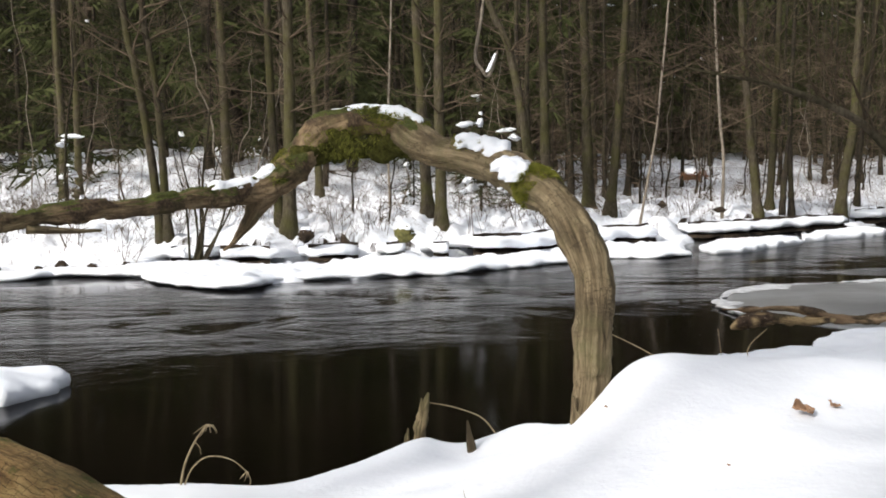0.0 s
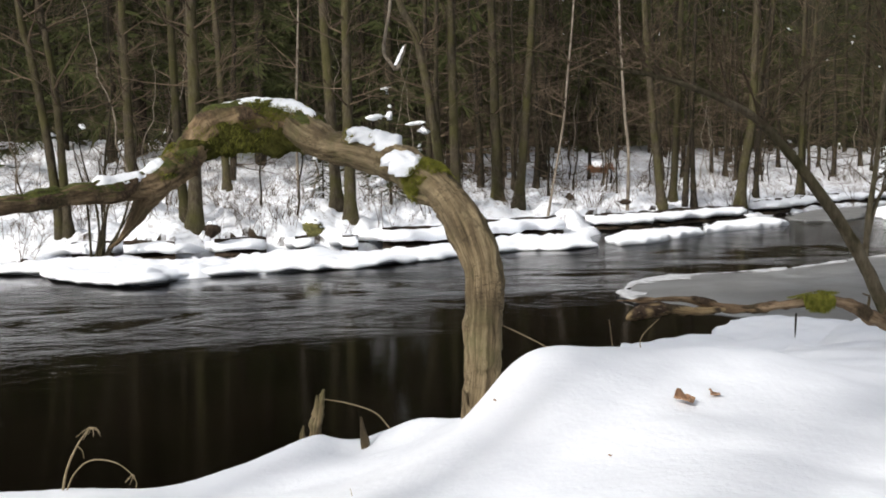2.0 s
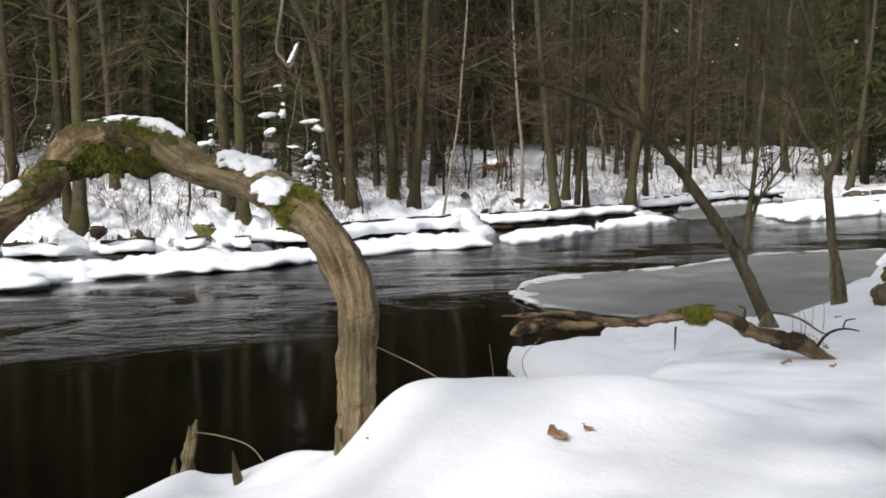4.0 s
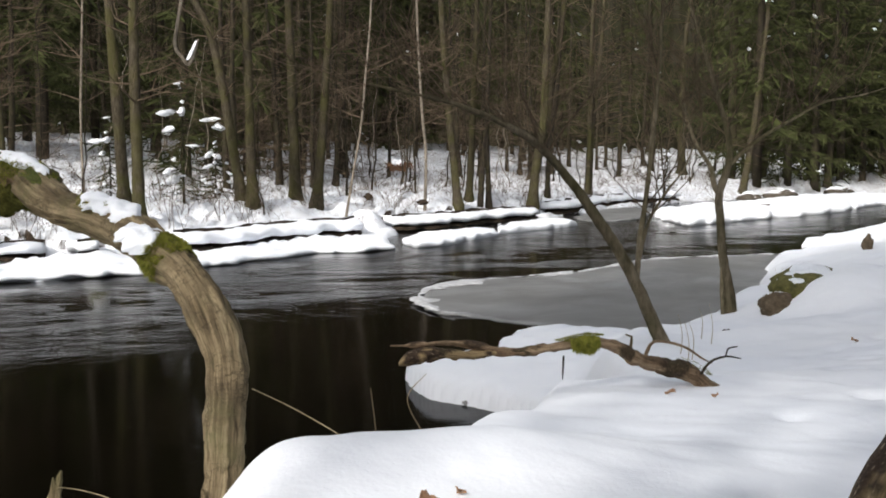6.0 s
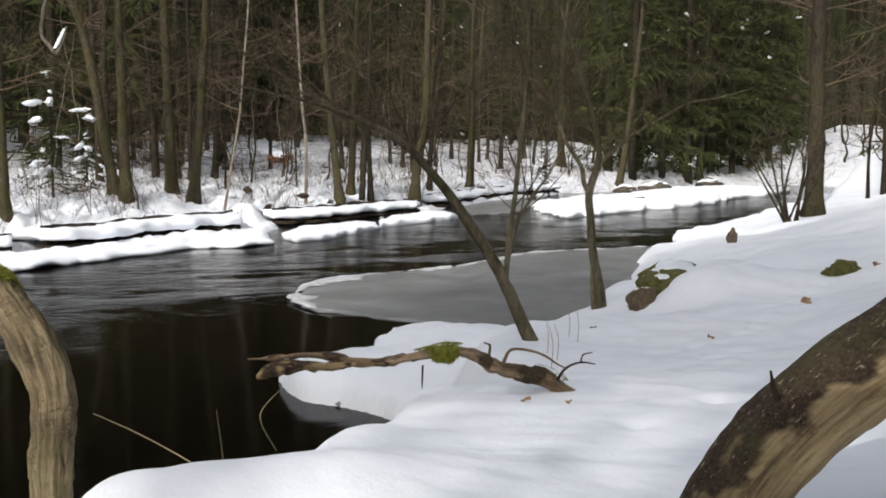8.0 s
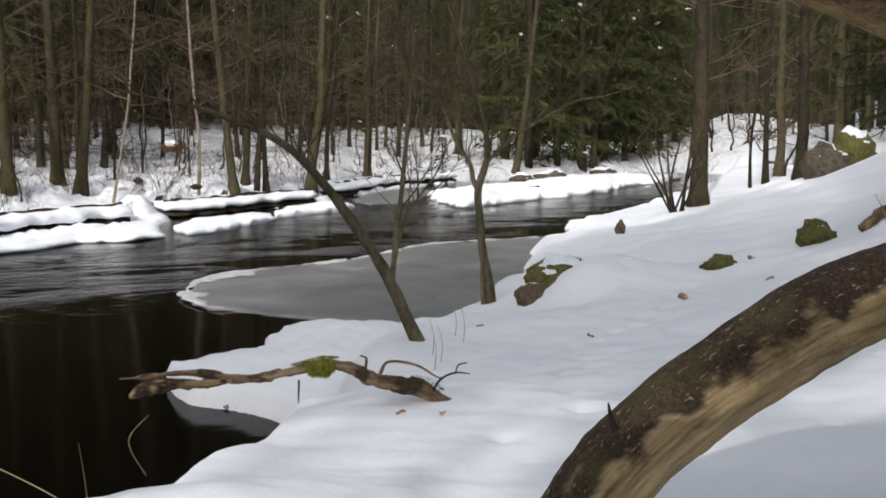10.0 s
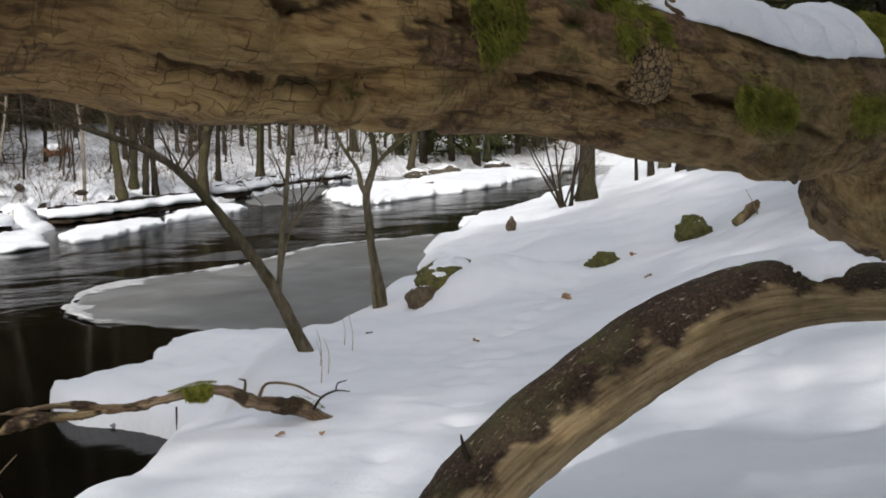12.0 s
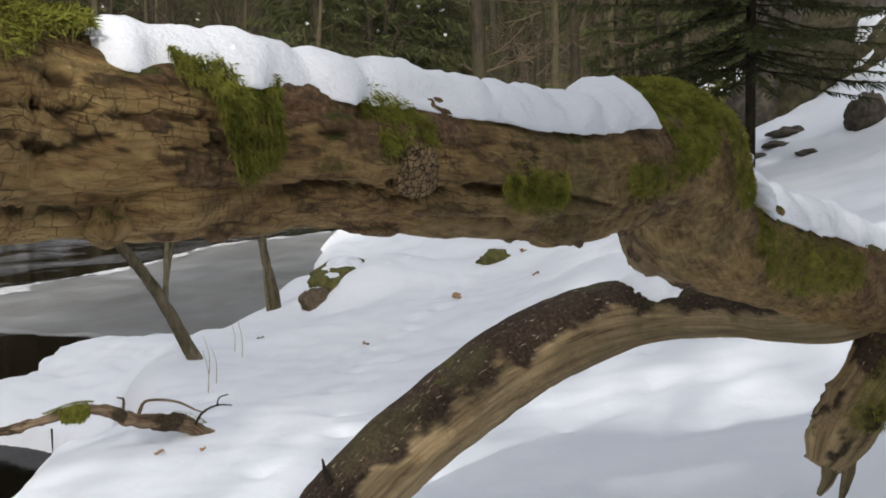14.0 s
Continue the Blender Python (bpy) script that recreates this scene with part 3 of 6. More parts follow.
def ground_height(x, y):
    dn = -aside(NEAR, x, y)
    di = aside(FARICE, x, y)
    db = aside(FARBANK, x, y)
    wob = fbm(flat3(x, y, 0.9), 4, 3)
    fine = fbm(flat3(x, y, 5.0), 3, 9)
    far = np.hypot(x, y)
    # this side
    land = np.maximum(near_height(x, y), 0.25) + 0.035 * wob * np.clip(far / 4, 0.25, 2) + 0.008 * fine + 0.022 * step(2.6, 4.5, far) * fbm(flat3(x, y, 2.3), 3, 31)
    for tx, ty in TRACKS:
        r2 = ((x - tx) ** 2 + (y - ty) ** 2)
        land -= 0.06 * np.exp(-r2 / 0.005) - 0.014 * np.exp(-r2 / 0.018)
    some = np.where(far < 13)[0]
    for tx, side, size, deep in DENTS:
        ty = tx * 0.95 + side
        land[some] -= deep * np.exp(-((x[some] - tx) ** 2 + (y[some] - ty) ** 2) / (size * size))
    near = -0.7 + (land + 0.7) * step(-0.32 - 0.5 * step(5, 9, far), 0.2, dn + 0.04 * wob)
    # smooth drifts over the shore stones, and the shelf
    near += 0.30 * np.exp(-((x - 6.6) ** 2 + (y - 8.4) ** 2) / 0.5) + 0.18 * np.exp(-((x - 6.05) ** 2 + (y - 7.85) ** 2) / 0.16)
    ds = inside(SHELF, x, y) + 0.03 * wob + 0.025 * fine
    shelf = -0.7 + (0.85 + 0.02 * fine) * step(-0.09, 0.05, ds) + 0.05 * step(0.0, 0.25, ds) + 0.09 * step(0.3, 1.0, ds) + 0.05 * wob * step(0, 0.4, ds)
    near = np.where(ds > -0.1, np.maximum(near, shelf) + 0.05 * np.exp(-((near - shelf) / 0.12) ** 2) * step(0.0, 0.4, ds), near)
    # other side: shore ice, bank, flat wood floor, rise
    ice = -0.5 + (0.62 + 0.09 * wob + 0.05 * fine) * step(-0.3, 0.2, di + 0.12 * wob)
    rise = step(0.0, 0.55, db + 0.3 * wob) * (0.34 + 0.1 * wob) + step(0.4, 3, db) * 0.25 + step(6, 34, db) * 2.7 + 0.06 * fine * step(0, 1, db) + 0.12 * step(2, 6, db) * fbm(flat3(x, y, 0.5), 3, 21)
    rise += step(0.3, 1.5, db) * (0.16 * np.maximum(fbm(flat3(x, y, 1.3), 3, 23), 0) + 0.07 * np.abs(fbm(flat3(x, y, 2.6), 2, 25)))
    other = ice + rise * step(-0.3, 0.2, di)
    for u in UNDER:
        other = -0.3 + (other + 0.3) * step(0.26, 0.46, np.abs(aside(u, x, y)))
    z = np.where(dn > di, near, other)
    # the snowy hillside beyond the bend downstream
    z = z + 4.4 * step(58, 112, far) * step(22, 44, x) * step(0.76, 0.98, x / np.maximum(y, 1.0))
    bed = -0.7
    return np.maximum(z, bed)


def height_at(x, y):
    return float(ground_height(np.array([float(x)]), np.array([float(y)]))[0])


def build_ground():
    """One sheet to the horizon, finest where the camera looks."""
    fine = np.radians(np.arange(-26.5, 65, 0.25))
    rest = np.radians(np.arange(66, 333, 2.0))
    ang = np.concatenate([fine, rest])
    rad = [0.25]
    while rad[-1] < 70:
        rad.append(rad[-1] * (1.0055 if 1.7 < rad[-1] < 3.2 else 1.009 if 1.3 < rad[-1] < 5 else 1.0085 if 5.5 < rad[-1] < 10.5 else 1.0075 if 14.5 < rad[-1] < 32 else 1.016) + 0.003)
    while rad[-1] < 2500:
        rad.append(rad[-1] * 1.12)
    rad = np.array(rad)
    A, R = np.meshgrid(ang, rad)
    x, y = (R * np.sin(A)).ravel() + 0.1, (R * np.cos(A)).ravel() - 0.1
    z = ground_height(x, y)
    n, m = len(rad), len(ang)
    i, j = np.meshgrid(np.arange(n - 1), np.arange(m), indexing="ij")
    a, b = i * m + j, i * m + (j + 1) % m
    faces = np.stack([a, a + m, b + m, b], -1).reshape(-1, 4).tolist()
    faces.append(list(range(m)))
    me = mesh("ground", np.stack([x, y, z], 1), faces)
    return tagged(part("ground", me, GROUND), "deep white snow over both river banks and wood floor", "ground", kind="structure")


build_ground()
wv = [(-90, -30, 0), (190, -30, 0), (190, 150, 0), (-90, 150, 0)]
tagged(part("water", mesh("water", wv, [[0, 1, 2, 3]], False), WATER), "dark peat-brown river water with smooth pools and riffles", "water", kind="structure")


def slab(name, outline, thick, mat, top=0.05, rag=0.08, seed=0, dome=0.0, label="", category="ice", bevel=0.05, grid=0.12, parent=None):
    """A sheet of ice or snow with a ragged, rounded rim, floating or lying at z = top."""
    o = np.array(outline, dtype=float)
    o3 = spline(np.column_stack([np.vstack([o, o[:1]]), np.zeros(len(o) + 1), np.ones(len(o) + 1)]), grid)[:-1, :2]
    c = o3.mean(0)
    out = o3 - c
    rr = np.linalg.norm(out, axis=1)
    out = out * (1 + rag * fbm(flat3(o3[:, 0], o3[:, 1], 2.5), 4, seed) / np.maximum(rr, 0.3))[:, None]
    shells = [(0.93, -thick), (0.985, -thick * 0.75), (1.0, -thick * 0.4), (1.0 - bevel * 0.15, -thick * 0.12), (1.0 - bevel, 0.0)]
    k = max(4, int(rr.mean() / grid * 0.6))
    shells += [((1 - bevel) * (1 - q / k), 0.0) for q in range(1, k)]
    verts, n = [], len(out)
    for s, dz in shells:
        p = c + out * s
        z = top + dz + (dome * (1 - s * s) if dz == 0 else 0) + 0.3 * thick * fbm(flat3(p[:, 0], p[:, 1], 2.2), 4, seed + 3) * (1 if dz > -0.5 * thick else 0.2)
        verts.append(np.column_stack([p, z]))
    verts.append(np.array([[*c, top + dome]]))
    v = np.concatenate(verts)
    i, j = np.meshgrid(np.arange(len(shells) - 1), np.arange(n), indexing="ij")
    a, b = i * n + j, i * n + (j + 1) % n
    faces = np.stack([a, b, b + n, a + n], -1).reshape(-1, 4).tolist()
    base = (len(shells) - 1) * n
    faces += [[base + q, base + (q + 1) % n, len(v) - 1] for q in range(n)]
    faces.append(list(range(n))[::-1])
    ob = part(name, mesh(name, v, faces), mat, parent)
    return tagged(ob, label, category)


# ---- distance ----
def build_backdrop():
    """The far wood that closes the view all round: a dark, ragged wall of trunks and crowns, far behind everything."""
    m, n, l, b = material("distant_wood", 0.95, 0, 0.0)
    v = coords(n, l, (1.0, 1.0, 0.05))
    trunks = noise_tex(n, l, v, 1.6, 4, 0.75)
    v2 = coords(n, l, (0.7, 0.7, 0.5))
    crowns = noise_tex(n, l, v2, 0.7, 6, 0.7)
    # near-black between the trunks: the wood's inner shade put into the colour
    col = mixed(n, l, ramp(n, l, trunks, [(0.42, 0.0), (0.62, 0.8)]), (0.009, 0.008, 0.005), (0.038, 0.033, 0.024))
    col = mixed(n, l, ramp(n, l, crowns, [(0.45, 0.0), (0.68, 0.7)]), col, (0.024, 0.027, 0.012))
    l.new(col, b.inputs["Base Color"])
    k = 360
    a = np.arange(k) * 2 * np.pi / k
    rows = []
    # the upper rows, out of view, keep sky out of the water's reflection
    for r, z in ((118, -3), (118, 18), (119, 36), (121, 50)):
        wob = fbm(np.stack([np.cos(a) * 40, np.sin(a) * 40, a * 0 + z], 1), 4, 2)
        rows.append(np.stack([np.sin(a) * (r + 2 * wob), np.cos(a) * (r + 2 * wob), z + (0.13 * z if z > 0 else 0) * wob], 1))
    i, j = np.meshgrid(np.arange(len(rows) - 1), np.arange(k), indexing="ij")
    f = np.stack([i * k + j, i * k + (j + 1) % k, (i + 1) * k + (j + 1) % k, (i + 1) * k + j], -1).reshape(-1, 4)
    tagged(part("backdrop", mesh("backdrop", np.concatenate(rows), f), m), "distant wood closing the river valley all round, shade painted between its trunks", "forest", kind="structure")


build_backdrop()

# ---- ice on the river ----
SHEET = [(3.42, 13.0), (3.52, 13.35), (3.88, 14.2), (4.45, 14.8), (5.3, 15.15), (6.1, 15.45), (6.8, 15.65), (8.8, 17.2), (9.8, 17.6), (11.15, 17.7), (12.9, 17.9), (12.4, 16), (8.9, 12.3), (7.0, 10.6), (5.9, 9.3), (4.8, 9.6), (4.3, 10.55), (4.05, 11.1), (3.65, 11.75), (3.4, 12.1)]
sheet = slab("ice_sheet", SHEET, 0.07, ICE, 0.03, 0.12, 3, 0.0, "grey half-melted ice sheet frozen along the near shore", "ice sheet", 0.03, 0.15)


def ice_rim(path, wide, high, z, parent, seed, label):
    """A low, broken crust of snow along the edge of an ice sheet."""
    c = spline([(x, y, z, 1.0) for x, y in path], 0.05)
    k = len(c)
    t = np.gradient(c[:, :2], axis=0)
    t /= np.linalg.norm(t, axis=1)[:, None] + 1e-9
    nrm = np.stack([t[:, 1], -t[:, 0]], 1)
    s = np.linspace(0, 1, k)
    wob = fbm(np.stack([s * k * 0.05 * 2.2, s * 0, s * 0], 1), 4, seed)
    w = wide * np.clip(np.minimum(s, 1 - s) * 8, 0, 1) ** 0.6 * np.clip(0.75 + 0.7 * wob, 0.12, 1.6)
    rows = []
    for u, dz in ((-0.15, -0.03), (-0.1, 0.5), (0.1, 1.0), (0.35, 0.8), (0.65, 0.35), (1.0, -0.02)):
        q = c[:, :2] + nrm * (u * w)[:, None]
        q = q + 0.03 * np.stack([fbm(flat3(q[:, 0], q[:, 1], 6), 3, seed + 1), fbm(flat3(q[:, 0], q[:, 1], 6), 3, seed + 2)], 1)
        rows.append(np.column_stack([q, z + high * dz * (0.6 + 0.5 * wob + 0.3 * fbm(flat3(q[:, 0], q[:, 1], 5), 3, seed + 4)) * (1 if dz > 0 else 0.3)]))
    i, j = np.meshgrid(np.arange(len(rows) - 1), np.arange(k - 1), indexing="ij")
    f = np.stack([i * k + j, i * k + j + 1, (i + 1) * k + j + 1, (i + 1) * k + j], -1).reshape(-1, 4)
    return part("snow_rim", mesh("snow_rim", np.concatenate(rows), f), RIME, parent, label)


ice_rim([(3.62, 11.75), (3.4, 12.15), (3.40, 13.0), (3.52, 13.35), (3.88, 14.2), (4.45, 14.8), (5.3, 15.15), (6.1, 15.45), (6.8, 15.65)], 0.30, 0.035, 0.035, sheet, 5, "white crust of snow along the ice edge")
ice_rim([(6.9, 15.68), (8.8, 17.2), (9.8, 17.6), (11.15, 17.7), (12.9, 17.9)], 0.16, 0.03, 0.035, sheet, 7, "thin white crust along the ice edge")
slab("wet_ice", [(2.3, 8.2), (2.2, 8.0), (2.22, 7.7), (2.38, 7.38), (2.56, 7.13), (2.68, 6.85), (3.0, 6.8), (3.3, 7.2), (3.2, 8.0), (2.7, 8.3)], 0.09, ICE, 0.045, 0.03, 6, 0.0, "grey wet ice foot under the snow shelf", "ice", 0.03, 0.08)
slab("ice_floe", [(-4.6, 8.3), (-3.8, 8.28), (-3.38, 8.26), (-3.2, 8.06), (-3.17, 7.82), (-3.27, 7.6), (-3.5, 7.52), (-4.4, 7.4), (-5.2, 7.8)], 0.2, SNOW, 0.14, 0.20, 12, 0.04, "snow-covered lump of ice in the open water", "ice floe", 0.07, 0.05)
slab("ice_floe", [(5.55, 22.6), (5.6, 21.5), (6.44, 22.0), (7.3, 23.2), (8.05, 24.0), (8.7, 25.0), (8.6, 26.3), (7.41, 25.3), (6.45, 24.4)], 0.16, SNOW, 0.12, 0.15, 14, 0.06, "low snow-covered floe before the undercut bank", "ice floe")
slab("ice_floe", [(8.65, 25.0), (10.0, 26.1), (11.96, 27.7), (12.3, 29.3), (11.24, 29.0), (9.8, 27.5)], 0.2, SNOW, 0.14, 0.15, 15, 0.03, "narrow strip of snowy shore ice with a brown wet edge", "ice floe")
slab("ice_floe", [(15.2, 26.7), (17.7, 28.3), (21.6, 30.7), (25.6, 33.2), (27.5, 36.5), (24, 37.5), (20, 35.5), (17.2, 32.4), (16, 29.4)], 0.24, SNOW, 0.18, 0.35, 17, 0.22, "large snowed-over ice tongue reaching into the river", "ice floe", 0.05, 0.2)
slab("ice_floe", [(26.5, 34.4), (30.2, 37.2), (35.2, 40.6), (40, 45.5), (38, 48), (32, 45.5), (27, 41), (24.5, 37.8)], 0.24, SNOW, 0.16, 0.3, 27, 0.2, "snowed-over shore ice further downstream", "ice floe", 0.05, 0.25)
slab("ice_floe", [(13.2, 29.2), (15.4, 30.4), (17.5, 33.8), (19.5, 36.6), (17.8, 37.4), (15.0, 33.6), (13.6, 31.2)], 0.1, ICE, 0.06, 0.25, 18, 0.03, "flat grey floe in the quiet bay", "ice floe", 0.05, 0.2)
slab("shore_ice", [(12.6, 17.2), (14.1, 19.3), (16, 21.2), (18.2, 21.6), (16.8, 19.8), (14.6, 17.8)], 0.16, SNOW, 0.12, 0.25, 19, 0.05, "snowy shore ice at the bank downstream", "ice shelf")


def overhang(path, out, back, z0, z1, thick, seed):
    """A lip of snow and grey ice reaching out over the undercut bank."""
    p = spline(np.column_stack([path, np.zeros(len(path)), np.ones(len(path))]), 0.12)[:, :2]
    t = np.gradient(p, axis=0)
    t /= np.linalg.norm(t, axis=1)[:, None]
    nrm = np.stack([t[:, 1], -t[:, 0]], 1)
    k = len(p)
    s = np.linspace(0, 1, k)
    end = np.clip(np.minimum(s, 1 - s) * k * 0.12 / 0.5, 0, 1) ** 0.5
    wob = fbm(flat3(p[:, 0], p[:, 1], 1.6), 4, seed)
    lift = z0 + (z1 - z0) * s
    prof = [(-back, -0.1, 0), (-back * 0.5, 0.06, 0), (0.0, 0.05, 1), (out * 0.7, 0.0, 1), (out * 0.95, -thick * 0.25, 1), (out, -thick * 0.6, 1), (out * 0.9, -thick, 1), (0.0, -thick * 0.95, 1), (-back, -thick, 0)]
    rows = []
    for u, dz, w in prof:
        off = u * (end if u > 0 else 1) + w * 0.16 * wob
        q = p + nrm * np.reshape(off, (-1, 1))
        bump = 0.05 * fbm(flat3(q[:, 0], q[:, 1], 2.0), 4, seed + 2)
        rows.append(np.column_stack([q, lift + dz + bump]))
    v = np.concatenate(rows)
    n = len(prof)
    i, j = np.meshgrid(np.arange(n), np.arange(k - 1), indexing="ij")
    i2 = (i + 1) % n
    f = np.stack([i * k + j, i * k + j + 1, i2 * k + j + 1, i2 * k + j], -1).reshape(-1, 4).tolist()
    f += [[q * k for q in range(n)], [q * k + k - 1 for q in range(n)][::-1]]
    ob = part("snow_overhang", mesh("snow_overhang", v, f), LEDGE)
    tagged(ob, "ledge of snow and grey ice overhanging the dark undercut bank", "snow ledge")
    # the hollow behind it: a floor of wet earth and the face of the bank
    rows = []
    for u, z in ((out * 0.86, 0.05), (out * 0.8, 0.14), (0.0, 0.13), (-0.05, z0 + 0.1)):
        q = p + nrm * np.reshape(u * end + 0.16 * wob, (-1, 1))
        rows.append(np.column_stack([q, z + 0.03 * fbm(flat3(q[:, 0], q[:, 1], 3.0), 3, seed + 6)]))
    i, j = np.meshgrid(np.arange(3), np.arange(k - 1), indexing="ij")
    f = np.stack([i * k + j, i * k + j + 1, (i + 1) * k + j + 1, (i + 1) * k + j], -1).reshape(-1, 4)
    part("bank_face", mesh("bank_face", np.concatenate(rows), f), EARTH, ob, "wet black earth of the undercut bank")


overhang(UNDER[0], 0.50, 1.3, 0.42, 0.44, 0.20, 1)
overhang(UNDER[1], 0.50, 1.3, 0.38, 0.40, 0.19, 2)
overhang(UNDER[2], 0.50, 1.4, 0.42, 0.46, 0.20, 3)
for q, u in enumerate(UNDER[3:]):
    overhang(u, 0.36, 0.8, 0.32, 0.33, 0.14, 4 + q)


def shore_lip(path, seed):
    """The thin, uneven rim of the shore ice, snow on top and hollow below, standing a little over the water."""
    p = spline(np.column_stack([path, np.zeros(len(path)), np.ones(len(path))]), 0.09)[:, :2]
    t = np.gradient(p, axis=0)
    t /= np.linalg.norm(t, axis=1)[:, None] + 1e-9
    nrm = np.stack([t[:, 1], -t[:, 0]], 1)
    k = len(p)
    wob, fine = fbm(flat3(p[:, 0], p[:, 1], 1.1), 4, seed), fbm(flat3(p[:, 0], p[:, 1], 4.5), 3, seed + 1)
    rows = []
    for u, z, w in ((-0.75, 0.02, 0), (-0.5, 0.13, 0.3), (-0.15, 0.165, 0.8), (0.06, 0.15, 1), (0.16, 0.115, 1), (0.19, 0.065, 1), (0.15, 0.025, 1), (-0.05, 0.015, 0.9), (-0.75, -0.05, 0)):
        q = p + nrm * (u + w * (0.16 * wob + 0.05 * fine))[:, None]
        rows.append(np.column_stack([q, z + w * 0.035 * fbm(flat3(q[:, 0], q[:, 1], 2.4), 4, seed + 2)]))
    n = len(rows)
    i, j = np.meshgrid(np.arange(n), np.arange(k - 1), indexing="ij")
    i2 = (i + 1) % n
    f = np.stack([i * k + j, i * k + j + 1, i2 * k + j + 1, i2 * k + j], -1).reshape(-1, 4).tolist()
    f += [[q * k for q in range(n)], [q * k + k - 1 for q in range(n)][::-1]]
    tagged(part("ice_lip", mesh("ice_lip", np.concatenate(rows), f), LEDGE), "uneven rim of snowy shore ice above the dark water", "ice ledge")


shore_lip(FARICE[1:8], 41)
shore_lip(FARICE[7:17], 43)


# ---- snow and moss on wood ----
def stretch_of(points, s0, s1, step=0.01):
    c = spline(points, step)
    d = np.concatenate([[0], np.cumsum(np.linalg.norm(np.diff(c[:, :3], axis=0), axis=1))])
    return c[(d >= s0) & (d <= s1)]


def snow_cap(points, s0, s1, width, height, label, seed=0, shift=(0, 0, 0), lumps=0.18, sit=0.95, ragged=0.16, fat=1.0):
    """A lumpy ridge of snow lying on the upper side of a limb between two lengths along it; lumps: how much it bulges, fat: how its size grows to the far end."""
    c = stretch_of(points, s0, s1, 0.005)
    k = len(c)
    s = np.linspace(0, 1, k)
    run = s * k * 0.005
    fade = np.clip(np.minimum(s, 1 - s) * k * 0.005 / (width * 0.8), 0, 1) ** 0.5
    t = np.gradient(c[:, :3], axis=0)
    t /= np.linalg.norm(t, axis=1)[:, None]
    side = np.cross(t, [0, 0, 1.0])
    side /= np.linalg.norm(side, axis=1)[:, None] + 1e-9
    up = np.cross(side, t)
    seg = 30
    ang = np.arange(seg) * 2 * np.pi / seg
    wob = fbm(np.stack([run / width * 0.55, s * 0, s * 0], 1) + seed, 2, seed)
    bulge = np.abs(np.sin(run / (width * 2.1) * np.pi + 1.6 * wob + seed)) - 0.6
    grow_on = 1 + (fat - 1) * s
    w = width * fade * grow_on * (1 + 0.22 * wob + 0.5 * lumps * bulge)
    h = height * fade * grow_on * (1 + lumps * wob + lumps * bulge)
    base = c[:, :3] + up * (c[:, 3] * sit)[:, None] + np.array(shift)
    ca, sa = np.cos(ang), np.sin(ang)
    lift = np.where(sa > 0, sa, sa * 0.55)
    v = base[:, None] + side[:, None] * (ca[None] * w[:, None])[:, :, None] + up[:, None] * (lift[None] * h[:, None] - 0.35 * c[:, 3][:, None] * ca[None] ** 2)[:, :, None]
    flat = v.reshape(-1, 3)
    away = (v - base[:, None]).reshape(-1, 3)
    flat = flat + away * (ragged * fbm(flat * (18 + 60 * (ragged - 0.16)), 3, seed + 5) + 0.10 * fbm(flat * 60, 3, seed + 7) + 0.03 * fbm(flat * 240, 2, seed + 9))[:, None]
    i, j = np.meshgrid(np.arange(k - 1), np.arange(seg), indexing="ij")
    a, b = i * seg + j, i * seg + (j + 1) % seg
    f = np.stack([a, b, b + seg, a + seg], -1).reshape(-1, 4).tolist()
    f += [list(range(seg))[::-1], [(k - 1) * seg + q for q in range(seg)]]
    ob = part("snow_patch", mesh("snow_patch", flat, f), SNOW_FINE)
    return tagged(ob, label, "snow")


def unit(a):
    return a / (np.linalg.norm(a, axis=1)[:, None] + 1e-9)


def moss_tuft(points, s0, s1, a0, a1, count, length, parent, seed=0, hang=0.5, clump=0.3, skin=0.0035):
    """Blades of moss on the skin of a limb between two lengths along it and two angles from straight up (positive: towards -y)."""
    r = np.random.default_rng(seed)
    c = stretch_of(points, s0, s1, 0.004)
    k = np.minimum(len(c) - 2, (r.random(count) * (len(c) - 1)).astype(int))
    p = c[k, :3]
    t = unit(c[k + 1, :3] - p)
    side = unit(np.cross(t, [0, 0, 1.0]))
    side = np.where(side[:, 1:2] > 0, -side, side)
    up = np.cross(t, side)
    up = np.where(up[:, 2:3] < 0, -up, up)
    edge = 4 * (k / len(c)) * (1 - k / len(c))
    a = np.radians(a0 + (a1 - a0) * r.random(count) * (0.45 + 0.55 * edge) + r.normal(0, 3.5, count))
    d = up * np.cos(a)[:, None] + side * np.sin(a)[:, None]
    # thinner and thicker cushions
    thick = 0.5 + 0.5 * np.clip(fbm(p * 45 + d * 2.5, 3, seed), -0.9, 1)
    base = p + d * (c[k, 3] * 1.03 + skin * (0.3 + 1.6 * thick))[:, None]
    ln = (length * r.uniform(0.3, 0.95, count) * (0.55 + 0.75 * thick))[:, None]
    w = unit(d * r.uniform(0.4, 1.0, count)[:, None] + r.normal(0, clump, (count, 3)) - np.array([0, 0, hang])) * ln
    x = unit(np.cross(w, r.normal(0, 1, (count, 3)))) * ln * 0.085
    low, drop = ln * np.array([0, 0, 0.05]), ln * np.array([0, 0, 0.25])
    v = np.stack([base - x - w * 0.15, base + x - w * 0.15, base + w * 0.55 + x * 0.8 - low, base + w - drop, base + w * 0.55 - x * 0.8 - low], 1).reshape(-1, 3)
    ob = part("moss", mesh("moss", v, np.arange(count * 5).reshape(-1, 5), False), MOSS, parent, "tufts of green moss")
    return tagged(ob, kind="stuff")


